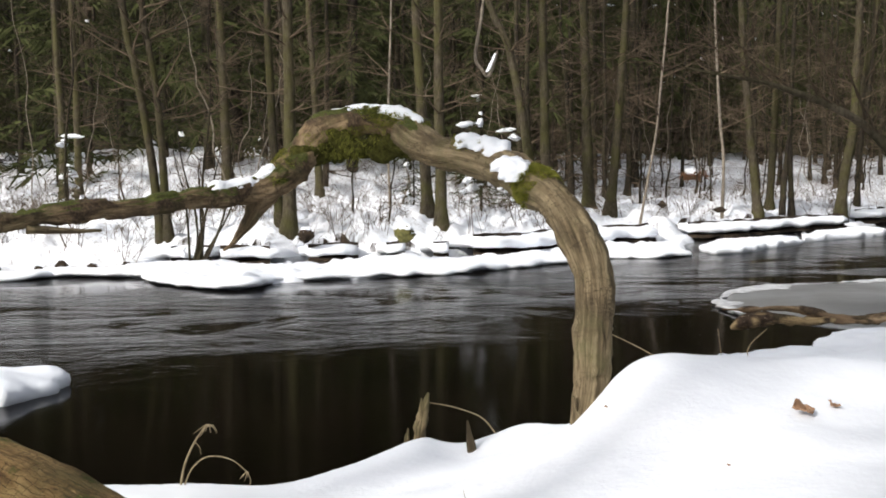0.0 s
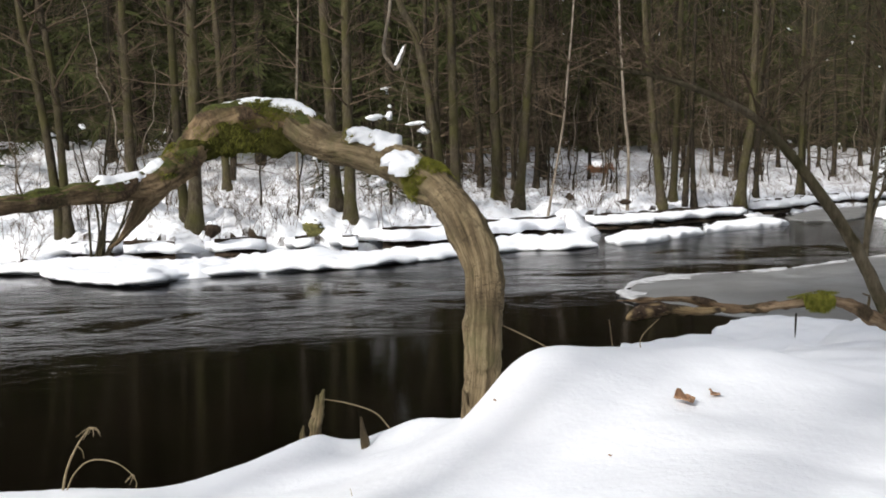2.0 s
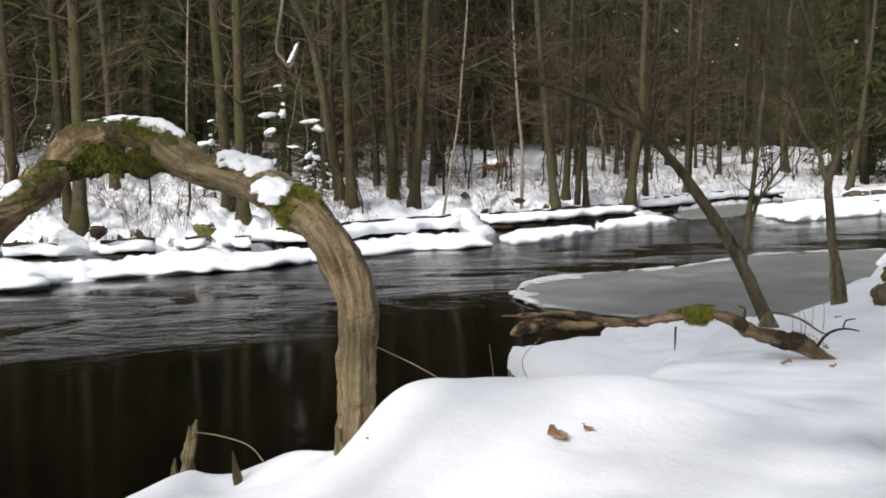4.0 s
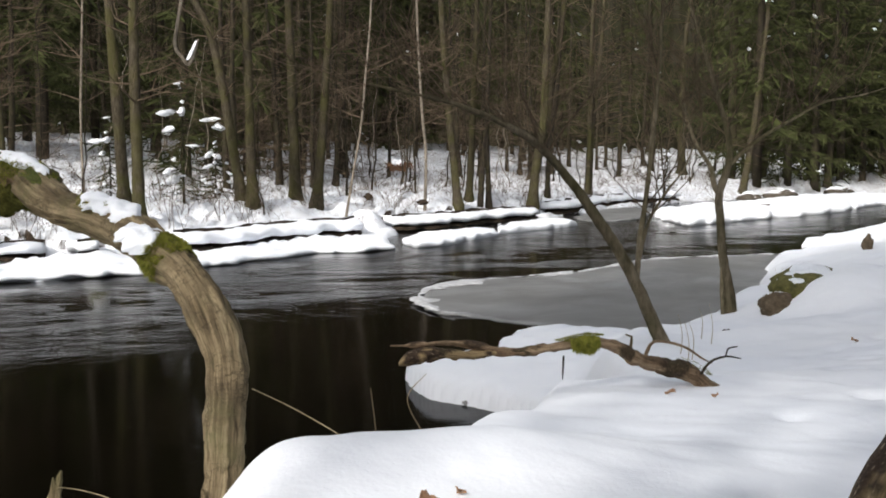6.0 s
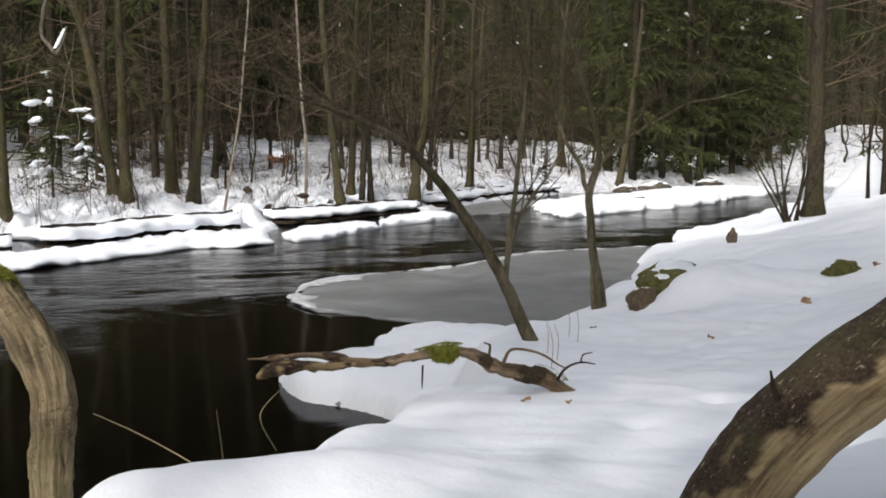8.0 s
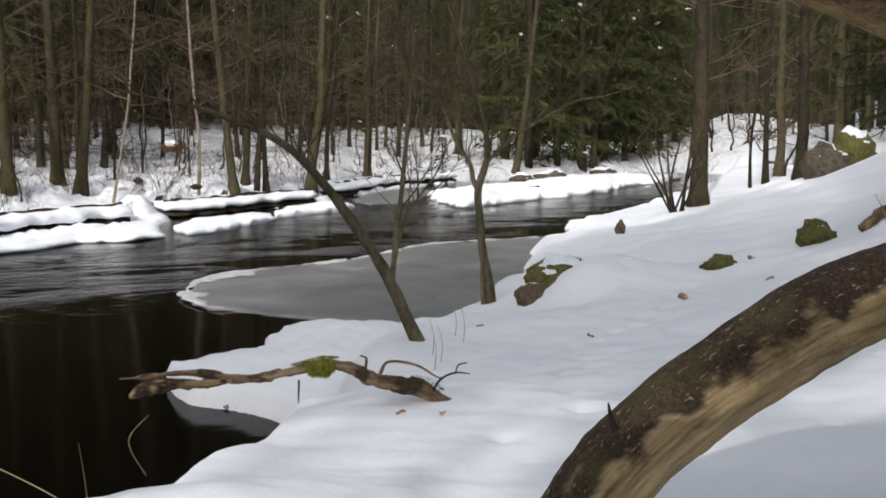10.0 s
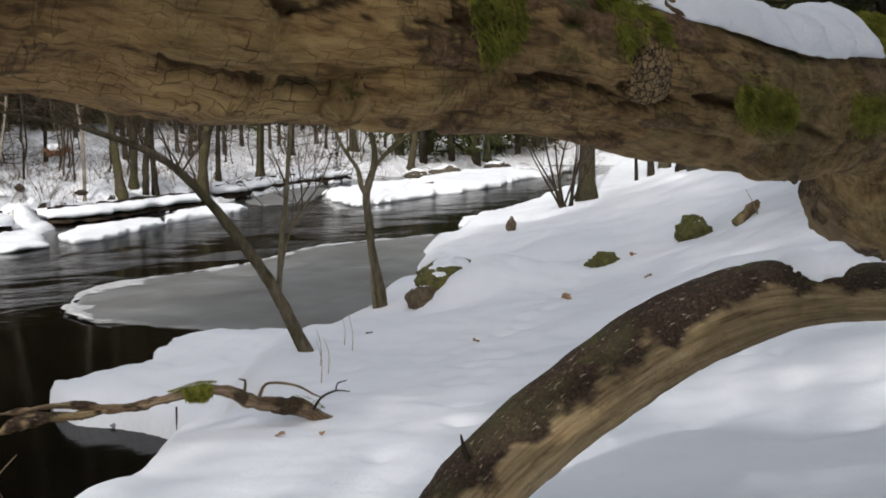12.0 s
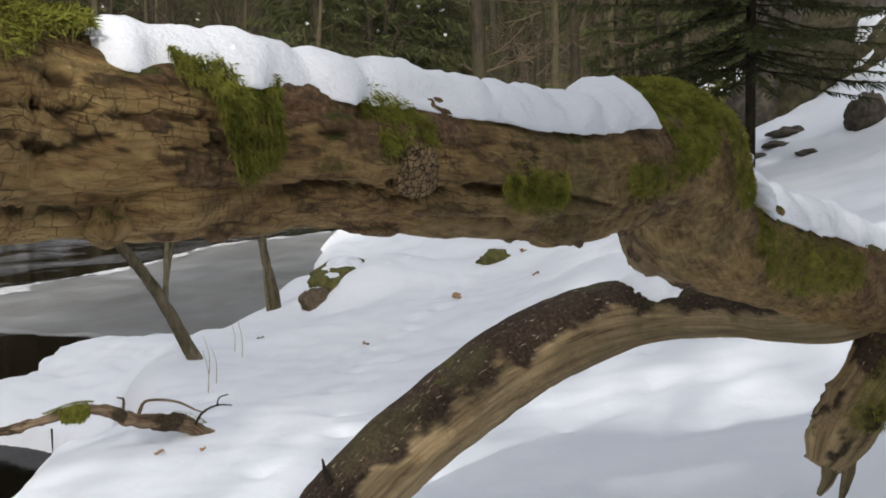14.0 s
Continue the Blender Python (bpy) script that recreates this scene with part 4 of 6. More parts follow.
def snow_lump(at, size, seed, label="small cushion of snow", squash=0.6):
    bm = bmesh.new()
    bmesh.ops.create_icosphere(bm, subdivisions=3, radius=1.0)
    me = bpy.data.meshes.new("snow_lump")
    bm.to_mesh(me)
    bm.free()
    v = np.zeros(len(me.vertices) * 3)
    me.vertices.foreach_get("co", v)
    v = v.reshape(-1, 3)
    v *= (1 + 0.3 * fbm(v * 1.6 + seed * 3.1, 4, seed))[:, None]
    v *= np.array([size, size, size * squash])
    me.vertices.foreach_set("co", v.ravel())
    me.polygons.foreach_set("use_smooth", [True] * len(me.polygons))
    ob = part("snow_lump", me, SNOW_FINE)
    ob.location = at
    return tagged(ob, label, "snow")


# ---- the arched dead tree ----
arch = thing("arched_dead_tree", (0.277, 2.09, 1.05), "bent dead tree arching over the water, mossy and snow-capped", "dead tree")
ARCH = [(0.268, 2.085, 1.08, 0.030), (0.272, 2.093, 1.166, 0.031), (0.283, 2.098, 1.232, 0.039), (0.288, 2.103, 1.315, 0.042), (0.295, 2.120, 1.410, 0.042),
        (0.289, 2.146, 1.492, 0.042), (0.260, 2.181, 1.576, 0.041), (0.222, 2.225, 1.633, 0.038), (0.175, 2.287, 1.665, 0.043), (0.128, 2.369, 1.698, 0.045),
        (0.064, 2.470, 1.728, 0.043), (-0.006, 2.571, 1.743, 0.042), (-0.073, 2.662, 1.764, 0.047), (-0.126, 2.755, 1.810, 0.046)]
ARCH2 = [(-0.06, 2.652, 1.762, 0.038), (-0.126, 2.755, 1.814, 0.047), (-0.196, 2.836, 1.843, 0.041), (-0.281, 2.885, 1.846, 0.043), (-0.362, 2.882, 1.817, 0.048),
         (-0.423, 2.848, 1.768, 0.050), (-0.473, 2.803, 1.704, 0.050), (-0.520, 2.749, 1.659, 0.050), (-0.587, 2.697, 1.644, 0.040), (-0.673, 2.615, 1.637, 0.036),
         (-0.753, 2.533, 1.625, 0.032), (-0.865, 2.441, 1.616, 0.029), (-0.962, 2.369, 1.607, 0.024), (-1.021, 2.317, 1.593, 0.026), (-1.139, 2.234, 1.577, 0.023), (-1.295, 2.131, 1.565, 0.023)]
ARCH2 = [(x, y, z, r * (0.86 if q < 7 else 0.72)) for q, (x, y, z, r) in enumerate(ARCH2)]
limb("trunk", ARCH, OLDWOOD, arch, seg=72, step=0.007, rough=0.16, scale=11, seed=1, ridge=0.10, ridges=30, checks=0.007)
limb("arched_limb", ARCH2, MOSSWOOD, arch, "mossy, half-rotten limb", seg=48, step=0.009, rough=0.28, scale=13, seed=2, ridge=0.18, ridges=12, bark=(0.05, 0.3, 0.008, 0.2), checks=0.005)
limb("torn_strip", [(-0.47, 2.79, 1.70, 0.036), (-0.527, 2.757, 1.636, 0.034), (-0.562, 2.743, 1.582, 0.022), (-0.589, 2.74, 1.540, 0.011), (-0.614, 2.737, 1.509, 0.006), (-0.639, 2.736, 1.491, 0.0025)],
     MOSSWOOD, arch, "strip of torn dark wood hanging down", seg=20, step=0.01, rough=0.3, scale=22, seed=7, ridge=0.25)
limb("moss_cushion", [(-0.47, 2.81, 1.72, 0.02), (-0.40, 2.85, 1.765, 0.034), (-0.345, 2.86, 1.775, 0.038), (-0.289, 2.86, 1.768, 0.040), (-0.223, 2.84, 1.772, 0.040), (-0.164, 2.80, 1.784, 0.036), (-0.09, 2.70, 1.765, 0.03)],
     DARKMOSS, arch, "sagging cushion of old moss and bark", seg=44, step=0.008, rough=0.55, scale=26, seed=8)
moss_tuft([(-0.42, 2.84, 1.765, 0.045), (-0.289, 2.86, 1.775, 0.056), (-0.164, 2.80, 1.784, 0.048)], 0.0, 0.3, -10, 150, 1500, 0.011, arch, 31, 0.9)
limb("root_splinter", [(0.246, 2.075, 1.07, 0.020), (0.252, 2.07, 1.14, 0.015), (0.246, 2.068, 1.19, 0.009), (0.243, 2.07, 1.225, 0.003)], OLDWOOD, arch, "splintered torn root base", seg=18, step=0.006, rough=0.5, scale=40, seed=9, ridge=0.35, checks=0.003)
limb("root_splinter", [(0.305, 2.06, 1.07, 0.020), (0.280, 2.058, 1.13, 0.015), (0.266, 2.062, 1.175, 0.006)], OLDWOOD, arch, "splintered torn root base", seg=18, step=0.006, rough=0.5, scale=40, seed=10, ridge=0.35, checks=0.003)
limb("root_splinter", [(0.225, 2.07, 1.09, 0.012), (0.245, 2.066, 1.12, 0.012), (0.262, 2.064, 1.15, 0.006)], EARTH, arch, "dark hollow root stub", seg=12, step=0.006, rough=0.5, scale=40, seed=19)
limb("splinter", [(-1.0, 2.32, 1.575, 0.012), (-0.93, 2.37, 1.568, 0.008), (-0.86, 2.42, 1.566, 0.003)], OLDWOOD, arch, "broken splinter under the limb", seg=8, step=0.02, rough=0.3, scale=20, seed=12)
moss_tuft(ARCH, 0.62, 0.70, -90, 150, 5600, 0.0125, arch, 1, 0.3)
moss_tuft(ARCH, 0.86, 1.02, -60, 70, 1530, 0.0101, arch, 2, 0.2)
moss_tuft(ARCH2, 0.06, 0.36, -70, 95, 4420, 0.0130, arch, 3, 0.4)
moss_tuft(ARCH2, 0.56, 0.72, -70, 100, 1870, 0.0101, arch, 4, 0.3)
snow_cap(ARCH2, 0.07, 0.47, 0.028, 0.014, "rounded snow cap on the arch of the dead tree", 1, ragged=0.2, sit=1.05)
snow_cap(ARCH2, 0.63, 0.87, 0.026, 0.013, "thin snow cap on the level limb", 2, ragged=0.2, sit=1.08)
snow_cap(ARCH, 0.80, 1.01, 0.036, 0.017, "melting snow patch on the bent trunk", 3, (0.0, -0.012, 0.0), ragged=0.5)
snow_cap(ARCH, 0.685, 0.80, 0.052, 0.022, "snow patch sagging over the trunk's shoulder", 4, (-0.018, -0.030, -0.016), ragged=0.55)
snow_lump((0.035, 2.49, 1.782), 0.013, 3)

# ---- the fallen tree close by ----
fallen = thing("fallen_tree", (1.4, 1.68, 0.9), "fallen dead tree with rotting bark, moss and snow", "dead tree")
TRUNK = [(0.280, 0.430, 2.251, 0.070), (0.513, 0.479, 2.244, 0.073), (0.593, 0.491, 2.238, 0.076), (0.645, 0.500, 2.234, 0.077), (0.717, 0.491, 2.225, 0.072), (0.806, 0.495, 2.218, 0.066), (0.916, 0.507, 2.207, 0.064),
         (1.032, 0.514, 2.191, 0.066), (1.192, 0.549, 2.174, 0.069), (1.326, 0.583, 2.179, 0.074), (1.461, 0.617, 2.186, 0.086), (1.555, 0.645, 2.164, 0.088), (1.640, 0.690, 2.100, 0.082), (1.750, 0.720, 2.045, 0.086),
         (1.941, 0.727, 1.995, 0.090), (2.104, 0.716, 1.944, 0.093), (2.311, 0.692, 1.889, 0.097), (2.686, 0.631, 1.801, 0.107), (3.309, 0.482, 1.622, 0.115), (4.200, 0.200, 1.350, 0.120)]
BRANCH = [(2.20, 0.705, 1.900, 0.075), (2.16, 0.765, 1.868, 0.060), (2.145, 0.86, 1.848, 0.050), (2.149, 0.948, 1.844, 0.050), (2.158, 1.111, 1.822, 0.060), (2.096, 1.245, 1.797, 0.081), (1.964, 1.378, 1.711, 0.088), (1.806, 1.460, 1.600, 0.086),
          (1.677, 1.531, 1.484, 0.086), (1.590, 1.582, 1.378, 0.087), (1.520, 1.629, 1.241, 0.089), (1.473, 1.656, 1.097, 0.091), (1.433, 1.666, 0.927, 0.093)]
# the first, long seam draws the shadow line under the trunk's main body
SPLITS = [(0.0045, 0.013, [(0.43, 74), (0.446, 66), (0.451, 47), (0.475, 40), (0.494, 35), (0.528, 33), (0.56, 28), (0.592, 26), (0.64, 29), (0.665, 36), (0.702, 32), (0.734, 20), (0.788, 16), (0.89, 20), (0.97, 28)]),
          (0.0025, 0.006, [(0.431, -8), (0.451, -11), (0.469, -10), (0.482, -14)]), (0.0025, 0.006, [(0.431, 10), (0.451, 8), (0.475, 6), (0.507, 2), (0.553, -4), (0.606, -12)]),
          (0.0025, 0.006, [(0.488, -12), (0.490, 4)]), (0.004, 0.010, [(0.31, -12), (0.334, -8), (0.372, -8), (0.397, -6), (0.417, -12)]), (0.004, 0.009, [(0.33, 6), (0.341, 10), (0.397, 12), (0.424, 2)]),
          (0.003, 0.007, [(0.30, 44), (0.341, 46), (0.397, 46), (0.438, 48)]), (0.003, 0.007, [(0.655, 24), (0.668, 29), (0.683, 30), (0.702, 22)]), (0.005, 0.012, [(0.388, -24), (0.400, -24)]),
          (0.003, 0.006, [(0.62, 50), (0.66, 62), (0.70, 66)]), (0.0025, 0.005, [(0.72, -12), (0.76, -18), (0.82, -16)]), (0.003, 0.006, [(0.98, 36), (1.03, 30), (1.08, 34)])]
limb("trunk", TRUNK[:-1], ROTWOOD, fallen, seg=150, step=0.0055, rough=0.10, scale=11, seed=3, ridge=0.05, ridges=10, bark=(0.06, 0.20, 0.004, 0.6), checks=0.0045, cracks=SPLITS)
limb("bark_roll", [(x, y - 0.022, z - 0.040 + 0.006 * math.sin(9 * x), r * k) for (x, y, z, r), k in zip(TRUNK[3:12], (0.1, 0.5, 0.5, 0.4, 0.35, 0.4, 0.5, 0.5, 0.15))], ROTWOOD, fallen, "loose roll of dark bark under the trunk", seg=64, step=0.008, rough=0.22, scale=16, seed=27, bark=(0.05, 0.1, 0.006, 0.0), checks=0.005)
limb("branch", BRANCH, PALEWOOD, fallen, "pale smooth branch with dark flaking bark on top", seg=72, step=0.01, rough=0.06, scale=7, seed=5, ridge=0.06, bark=(0.03, -0.3, 0.004, 3.5), checks=0.003, soft=1.5)
limb("broken_stub", [(1.806, 0.735, 2.00, 0.060), (1.743, 0.754, 2.02, 0.058), (1.672, 0.771, 2.045, 0.050), (1.632, 0.781, 2.062, 0.040), (1.62, 0.785, 2.066, 0.028)], MOSSWOOD, fallen, "broken mossy stub", seg=40, step=0.008, rough=0.2, scale=14, seed=6, bark=(0.04, 0.3, 0.006, 0.1), checks=0.005)
limb("hanging_stub", [(2.258, 0.666, 1.857, 0.050), (2.199, 0.676, 1.780, 0.055), (2.146, 0.695, 1.702, 0.054), (2.098, 0.710, 1.634, 0.047), (2.075, 0.717, 1.60, 0.030)], PALEWOOD, fallen, "broken branch stub with a mossy back", seg=40, step=0.008, rough=0.16, scale=14, seed=13, ridge=0.16, bark=(0.05, 0.2, 0.005, 0.2), checks=0.005)
moss_tuft([(2.258, 0.666, 1.857, 0.052), (2.199, 0.676, 1.780, 0.058), (2.146, 0.695, 1.702, 0.057), (2.105, 0.708, 1.645, 0.050)], 0.05, 0.24, 40, 130, 3600, 0.0085, fallen, 24, 0.7)
limb("splinter", [(2.085, 0.70, 1.62, 0.022), (2.07, 0.705, 1.58, 0.014), (2.05, 0.71, 1.555, 0.004)], OLDWOOD, fallen, seg=10, step=0.008, rough=0.3, scale=24, seed=14)
limb("splinter", [(2.115, 0.69, 1.63, 0.018), (2.118, 0.695, 1.57, 0.010), (2.105, 0.70, 1.525, 0.003)], OLDWOOD, fallen, seg=10, step=0.008, rough=0.3, scale=24, seed=15)
limb("spur", [(1.56, 1.545, 1.47, 0.008), (1.545, 1.545, 1.50, 0.006), (1.54, 1.55, 1.535, 0.002)], DARKBARK, fallen, seg=7, step=0.01, rough=0.2)
def on_trunk(s, degrees, out=1.0):
    """A place on the skin of the fallen trunk, and the way out of it."""
    c = spline(TRUNK, 0.0055)
    length = np.concatenate([[0], np.cumsum(np.linalg.norm(np.diff(c[:, :3], axis=0), axis=1))])
    k = int(np.searchsorted(length, s))
    t = c[k + 1, :3] - c[k - 1, :3]
    t /= np.linalg.norm(t)
    n = np.cross(t, [0, 0, 1.0])
    n /= np.linalg.norm(n)
    d = n * math.cos(radians(degrees)) + np.cross(t, n) * math.sin(radians(degrees))
    return c[k, :3] + d * c[k, 3] * out, d


at, d = on_trunk(0.431, 56)
limb("knob", [(*(at + d * q), r) for q, r in ((-0.02, 0.016), (0.002, 0.016), (0.010, 0.013), (0.013, 0.006))], ROTWOOD, fallen, "round knot where a twig broke off", seg=20, step=0.004, rough=0.35, scale=60, seed=16, checks=0.004)
at, d = on_trunk(0.683, 10)
v, f, g, pl = tube([(*(at + d * q), r) for q, r in ((-0.014, 0.023), (-0.001, 0.0235), (0.002, 0.022), (0.0036, 0.018), (0.0046, 0.012), (0.005, 0.007), (0.0052, 0.002))], seg=48, step=0.0015, rough=0.10, scale=70, seed=18, checks=0.004)
part("knot", mesh("knot", v, f, True, g, pl), KNOT, fallen, "large round checked knot")
# moss along the trunk: on its near side below the snow, on the shoulder, under the lower end
moss_tuft(TRUNK, 0.10, 0.425, -10, 68, 11000, 0.0101, fallen, 11, 0.7)
moss_tuft(TRUNK, 0.462, 0.545, 40, 66, 3000, 0.0090, fallen, 12, 0.8)
moss_tuft(TRUNK, 0.487, 0.540, 58, 108, 3800, 0.0095, fallen, 18, 0.9)
moss_tuft(TRUNK, 0.608, 0.677, 30, 88, 3900, 0.0090, fallen, 13, 0.9)
moss_tuft(TRUNK, 0.676, 0.70, 66, 80, 420, 0.0070, fallen, 19, 0.6)
moss_tuft(TRUNK, 0.765, 0.875, 92, 118, 2600, 0.0075, fallen, 14, 0.6)
moss_tuft(TRUNK, 0.985, 1.13, 88, 116, 2400, 0.0065, fallen, 17, 0.5)
moss_tuft(TRUNK, 1.06, 1.24, -60, 100, 20000, 0.0108, fallen, 15, 0.7)
moss_tuft(TRUNK, 1.22, 1.42, 20, 120, 6500, 0.0080, fallen, 20, 0.6)
moss_tuft(TRUNK, 1.48, 1.85, 74, 130, 7650, 0.0072, fallen, 16, 0.4)
snow_cap(TRUNK, 0.41, 1.09, 0.031, 0.0145, "thick lumpy ridge of snow along the fallen trunk", 11, (0, -0.024, 0.000), 0.26, ragged=0.2, fat=1.6)
snow_cap(TRUNK, 1.36, 2.6, 0.062, 0.032, "thick ridge of snow along the lower trunk", 12, (0, -0.030, -0.010), 0.24, ragged=0.2)
snow_cap(BRANCH, 0.36, 0.56, 0.046, 0.026, "patch of snow in the crook of the branch", 13, (0, -0.02, 0.0))

# ---- the drift log ----
log = thing("drift_log", (2.2, 3.51, 0.95), "bleached drift log with moss jutting from the snowy bank", "log")
LOG = [(2.30, 3.52, 0.95, 0.044), (2.204, 3.513, 0.995, 0.042), (2.132, 3.519, 1.054, 0.042), (1.998, 3.522, 1.090, 0.038), (1.903, 3.522, 1.122, 0.034), (1.809, 3.525, 1.174, 0.028), (1.705, 3.527, 1.196, 0.026), (1.606, 3.535, 1.183, 0.023),
       (1.478, 3.552, 1.168, 0.020), (1.354, 3.580, 1.167, 0.020), (1.230, 3.600, 1.196, 0.017), (1.147, 3.614, 1.200, 0.013), (1.085, 3.621, 1.196, 0.009), (1.033, 3.625, 1.195, 0.006), (0.97, 3.630, 1.197, 0.003)]
limb("log", [(x, y, z, r * 0.76) for x, y, z, r in LOG], LOGWOOD, log, seg=26, step=0.012, rough=0.32, scale=16, seed=6, ridge=0.2, bark=(0.05, 0.12, 0.006, 0.1), checks=0.004)
limb("fork", [(1.36, 3.58, 1.165, 0.016), (1.25, 3.59, 1.155, 0.015), (1.15, 3.60, 1.165, 0.022), (1.08, 3.61, 1.158, 0.026), (1.02, 3.62, 1.135, 0.016), (1.0, 3.62, 1.128, 0.006)], PALEWOOD, log, "broken fork with dark bark", seg=18, step=0.012, rough=0.4, scale=18, seed=20, bark=(0.04, 0.35, 0.006, 0.2))
limb("twig", [(1.93, 3.50, 1.14, 0.007), (1.95, 3.48, 1.19, 0.006), (2.02, 3.47, 1.185, 0.006), (2.09, 3.47, 1.16, 0.005), (2.15, 3.47, 1.12, 0.004), (2.19, 3.46, 1.10, 0.002)], LOGWOOD, log, seg=8, step=0.02, rough=0.2, scale=20)
limb("twig", [(2.15, 3.47, 1.06, 0.006), (2.17, 3.44, 1.11, 0.005), (2.23, 3.43, 1.13, 0.004), (2.29, 3.42, 1.12, 0.002)], DARKBARK, log, seg=6, step=0.02)
limb("twig", [(2.23, 3.43, 1.13, 0.003), (2.24, 3.43, 1.16, 0.003), (2.28, 3.43, 1.165, 0.002)], DARKBARK, log, seg=6, step=0.02)
limb("twig", [(1.60, 3.51, 1.15, 0.004), (1.598, 3.51, 1.09, 0.003), (1.597, 3.51, 1.06, 0.001)], DARKBARK, log, seg=6, step=0.02)
limb("twig", [(1.88, 3.53, 1.15, 0.006), (1.885, 3.53, 1.205, 0.005), (1.86, 3.53, 1.215, 0.003)], OLDWOOD, log, seg=6, step=0.02)
moss_tuft(LOG, 0.60, 0.78, -30, 60, 1600, 0.0120, log, 21, 0.7)
moss_tuft(LOG, 0.62, 0.73, 40, 170, 2600, 0.0220, log, 23, 1.6)
moss_tuft(LOG, 0.12, 0.26, -60, 60, 680, 0.0086, log, 22, 0.3)


# ---- trees ----
def grow(rng, soup, base, way, length, radius, depth, bend=0.16, kids=(3, 6)):
    """A bare limb with its side limbs."""
    n = (2, 3, 4)[depth]
    p, d = np.array(base, dtype=float), np.array(way, dtype=float)
    d /= np.linalg.norm(d)
    rows = [(*p, radius)]
    for k in range(n):
        d = d + np.array([rng.gauss(0, bend), rng.gauss(0, bend), rng.gauss(0.05, bend * 0.6)])
        d /= np.linalg.norm(d)
        p = p + d * length / n
        rows.append((*p, max(radius * (1 - 0.85 * (k + 1) / n), 0.002)))
    soup.add(*stick(rows, 3 if depth < 2 else 4))
    if depth > 0:
        for _ in range(rng.randint(*kids)):
            t = rng.uniform(0.15, 0.95) * n
            k = min(int(t), n - 1)
            a, b = np.array(rows[k]), np.array(rows[k + 1])
            q = a + (b - a) * (t - k)
            side = np.cross(d, [rng.gauss(0, 1), rng.gauss(0, 1), rng.gauss(0, 1)])
            side /= np.linalg.norm(side) + 1e-9
            w = d * rng.uniform(0.5, 1.0) + side * rng.uniform(0.5, 1.0) + np.array([0, 0, 0.1])
            grow(rng, soup, q[:3], w, length * rng.uniform(0.35, 0.65), max(q[3] * 0.6, 0.0028), depth - 1, bend, kids)


def bare_tree(seed, height, girth, low=2.2, limbs=20, mat=ALDER, name="alder_tree", label="", spread=1.0, down=0.0, wavy=0.04, group="trees on the far bank", twig=None, high=1.0, flare=0.55, kids=(3, 6)):
    rng = random.Random(seed)
    ob = thing(name, (0, 0, 0), label, "tree", group)
    rows, x, y = [], 0.0, 0.0
    for k in range(15):
        h = height * k / 14
        r = girth / 2 * (1 - 0.88 * k / 14) * (1 + flare * math.exp(-h / 0.18))
        rows.append((x, y, h - 0.35 if k == 0 else h, r))
        if k == 0:
            rows.append((x, y, 0.12, girth / 2 * (1 + flare * 0.45)))
        x += rng.gauss(0, wavy)
        y += rng.gauss(0, wavy)
    v, f, g, pl = tube(rows, seg=10, step=0.35, rough=0.09, scale=3, seed=seed)
    part("trunk", mesh("trunk", v, f, True, g, pl), mat, ob)
    rows.pop(1)
    soup = Soup()
    for _ in range(limbs):
        h = low + (height * high - low) * rng.random() ** 1.3
        k = h / height * 14
        a, b = np.array(rows[min(int(k), 13)]), np.array(rows[min(int(k), 13) + 1])
        q = a + (b - a) * (k - int(k))
        ang = rng.uniform(0, 6.283)
        size = spread * rng.uniform(1.0, 2.4) * (1.15 - 0.7 * h / height)
        grow(rng, soup, q[:3], (math.cos(ang), math.sin(ang), rng.uniform(0.0, 0.7) - down), size, min(0.03, q[3] * 0.45), 2, 0.16, kids)
    tagged(part("crown", soup.mesh("crown"), twig or TWIG, ob, "bare brown limbs and twigs"), kind="stuff")
    return ob


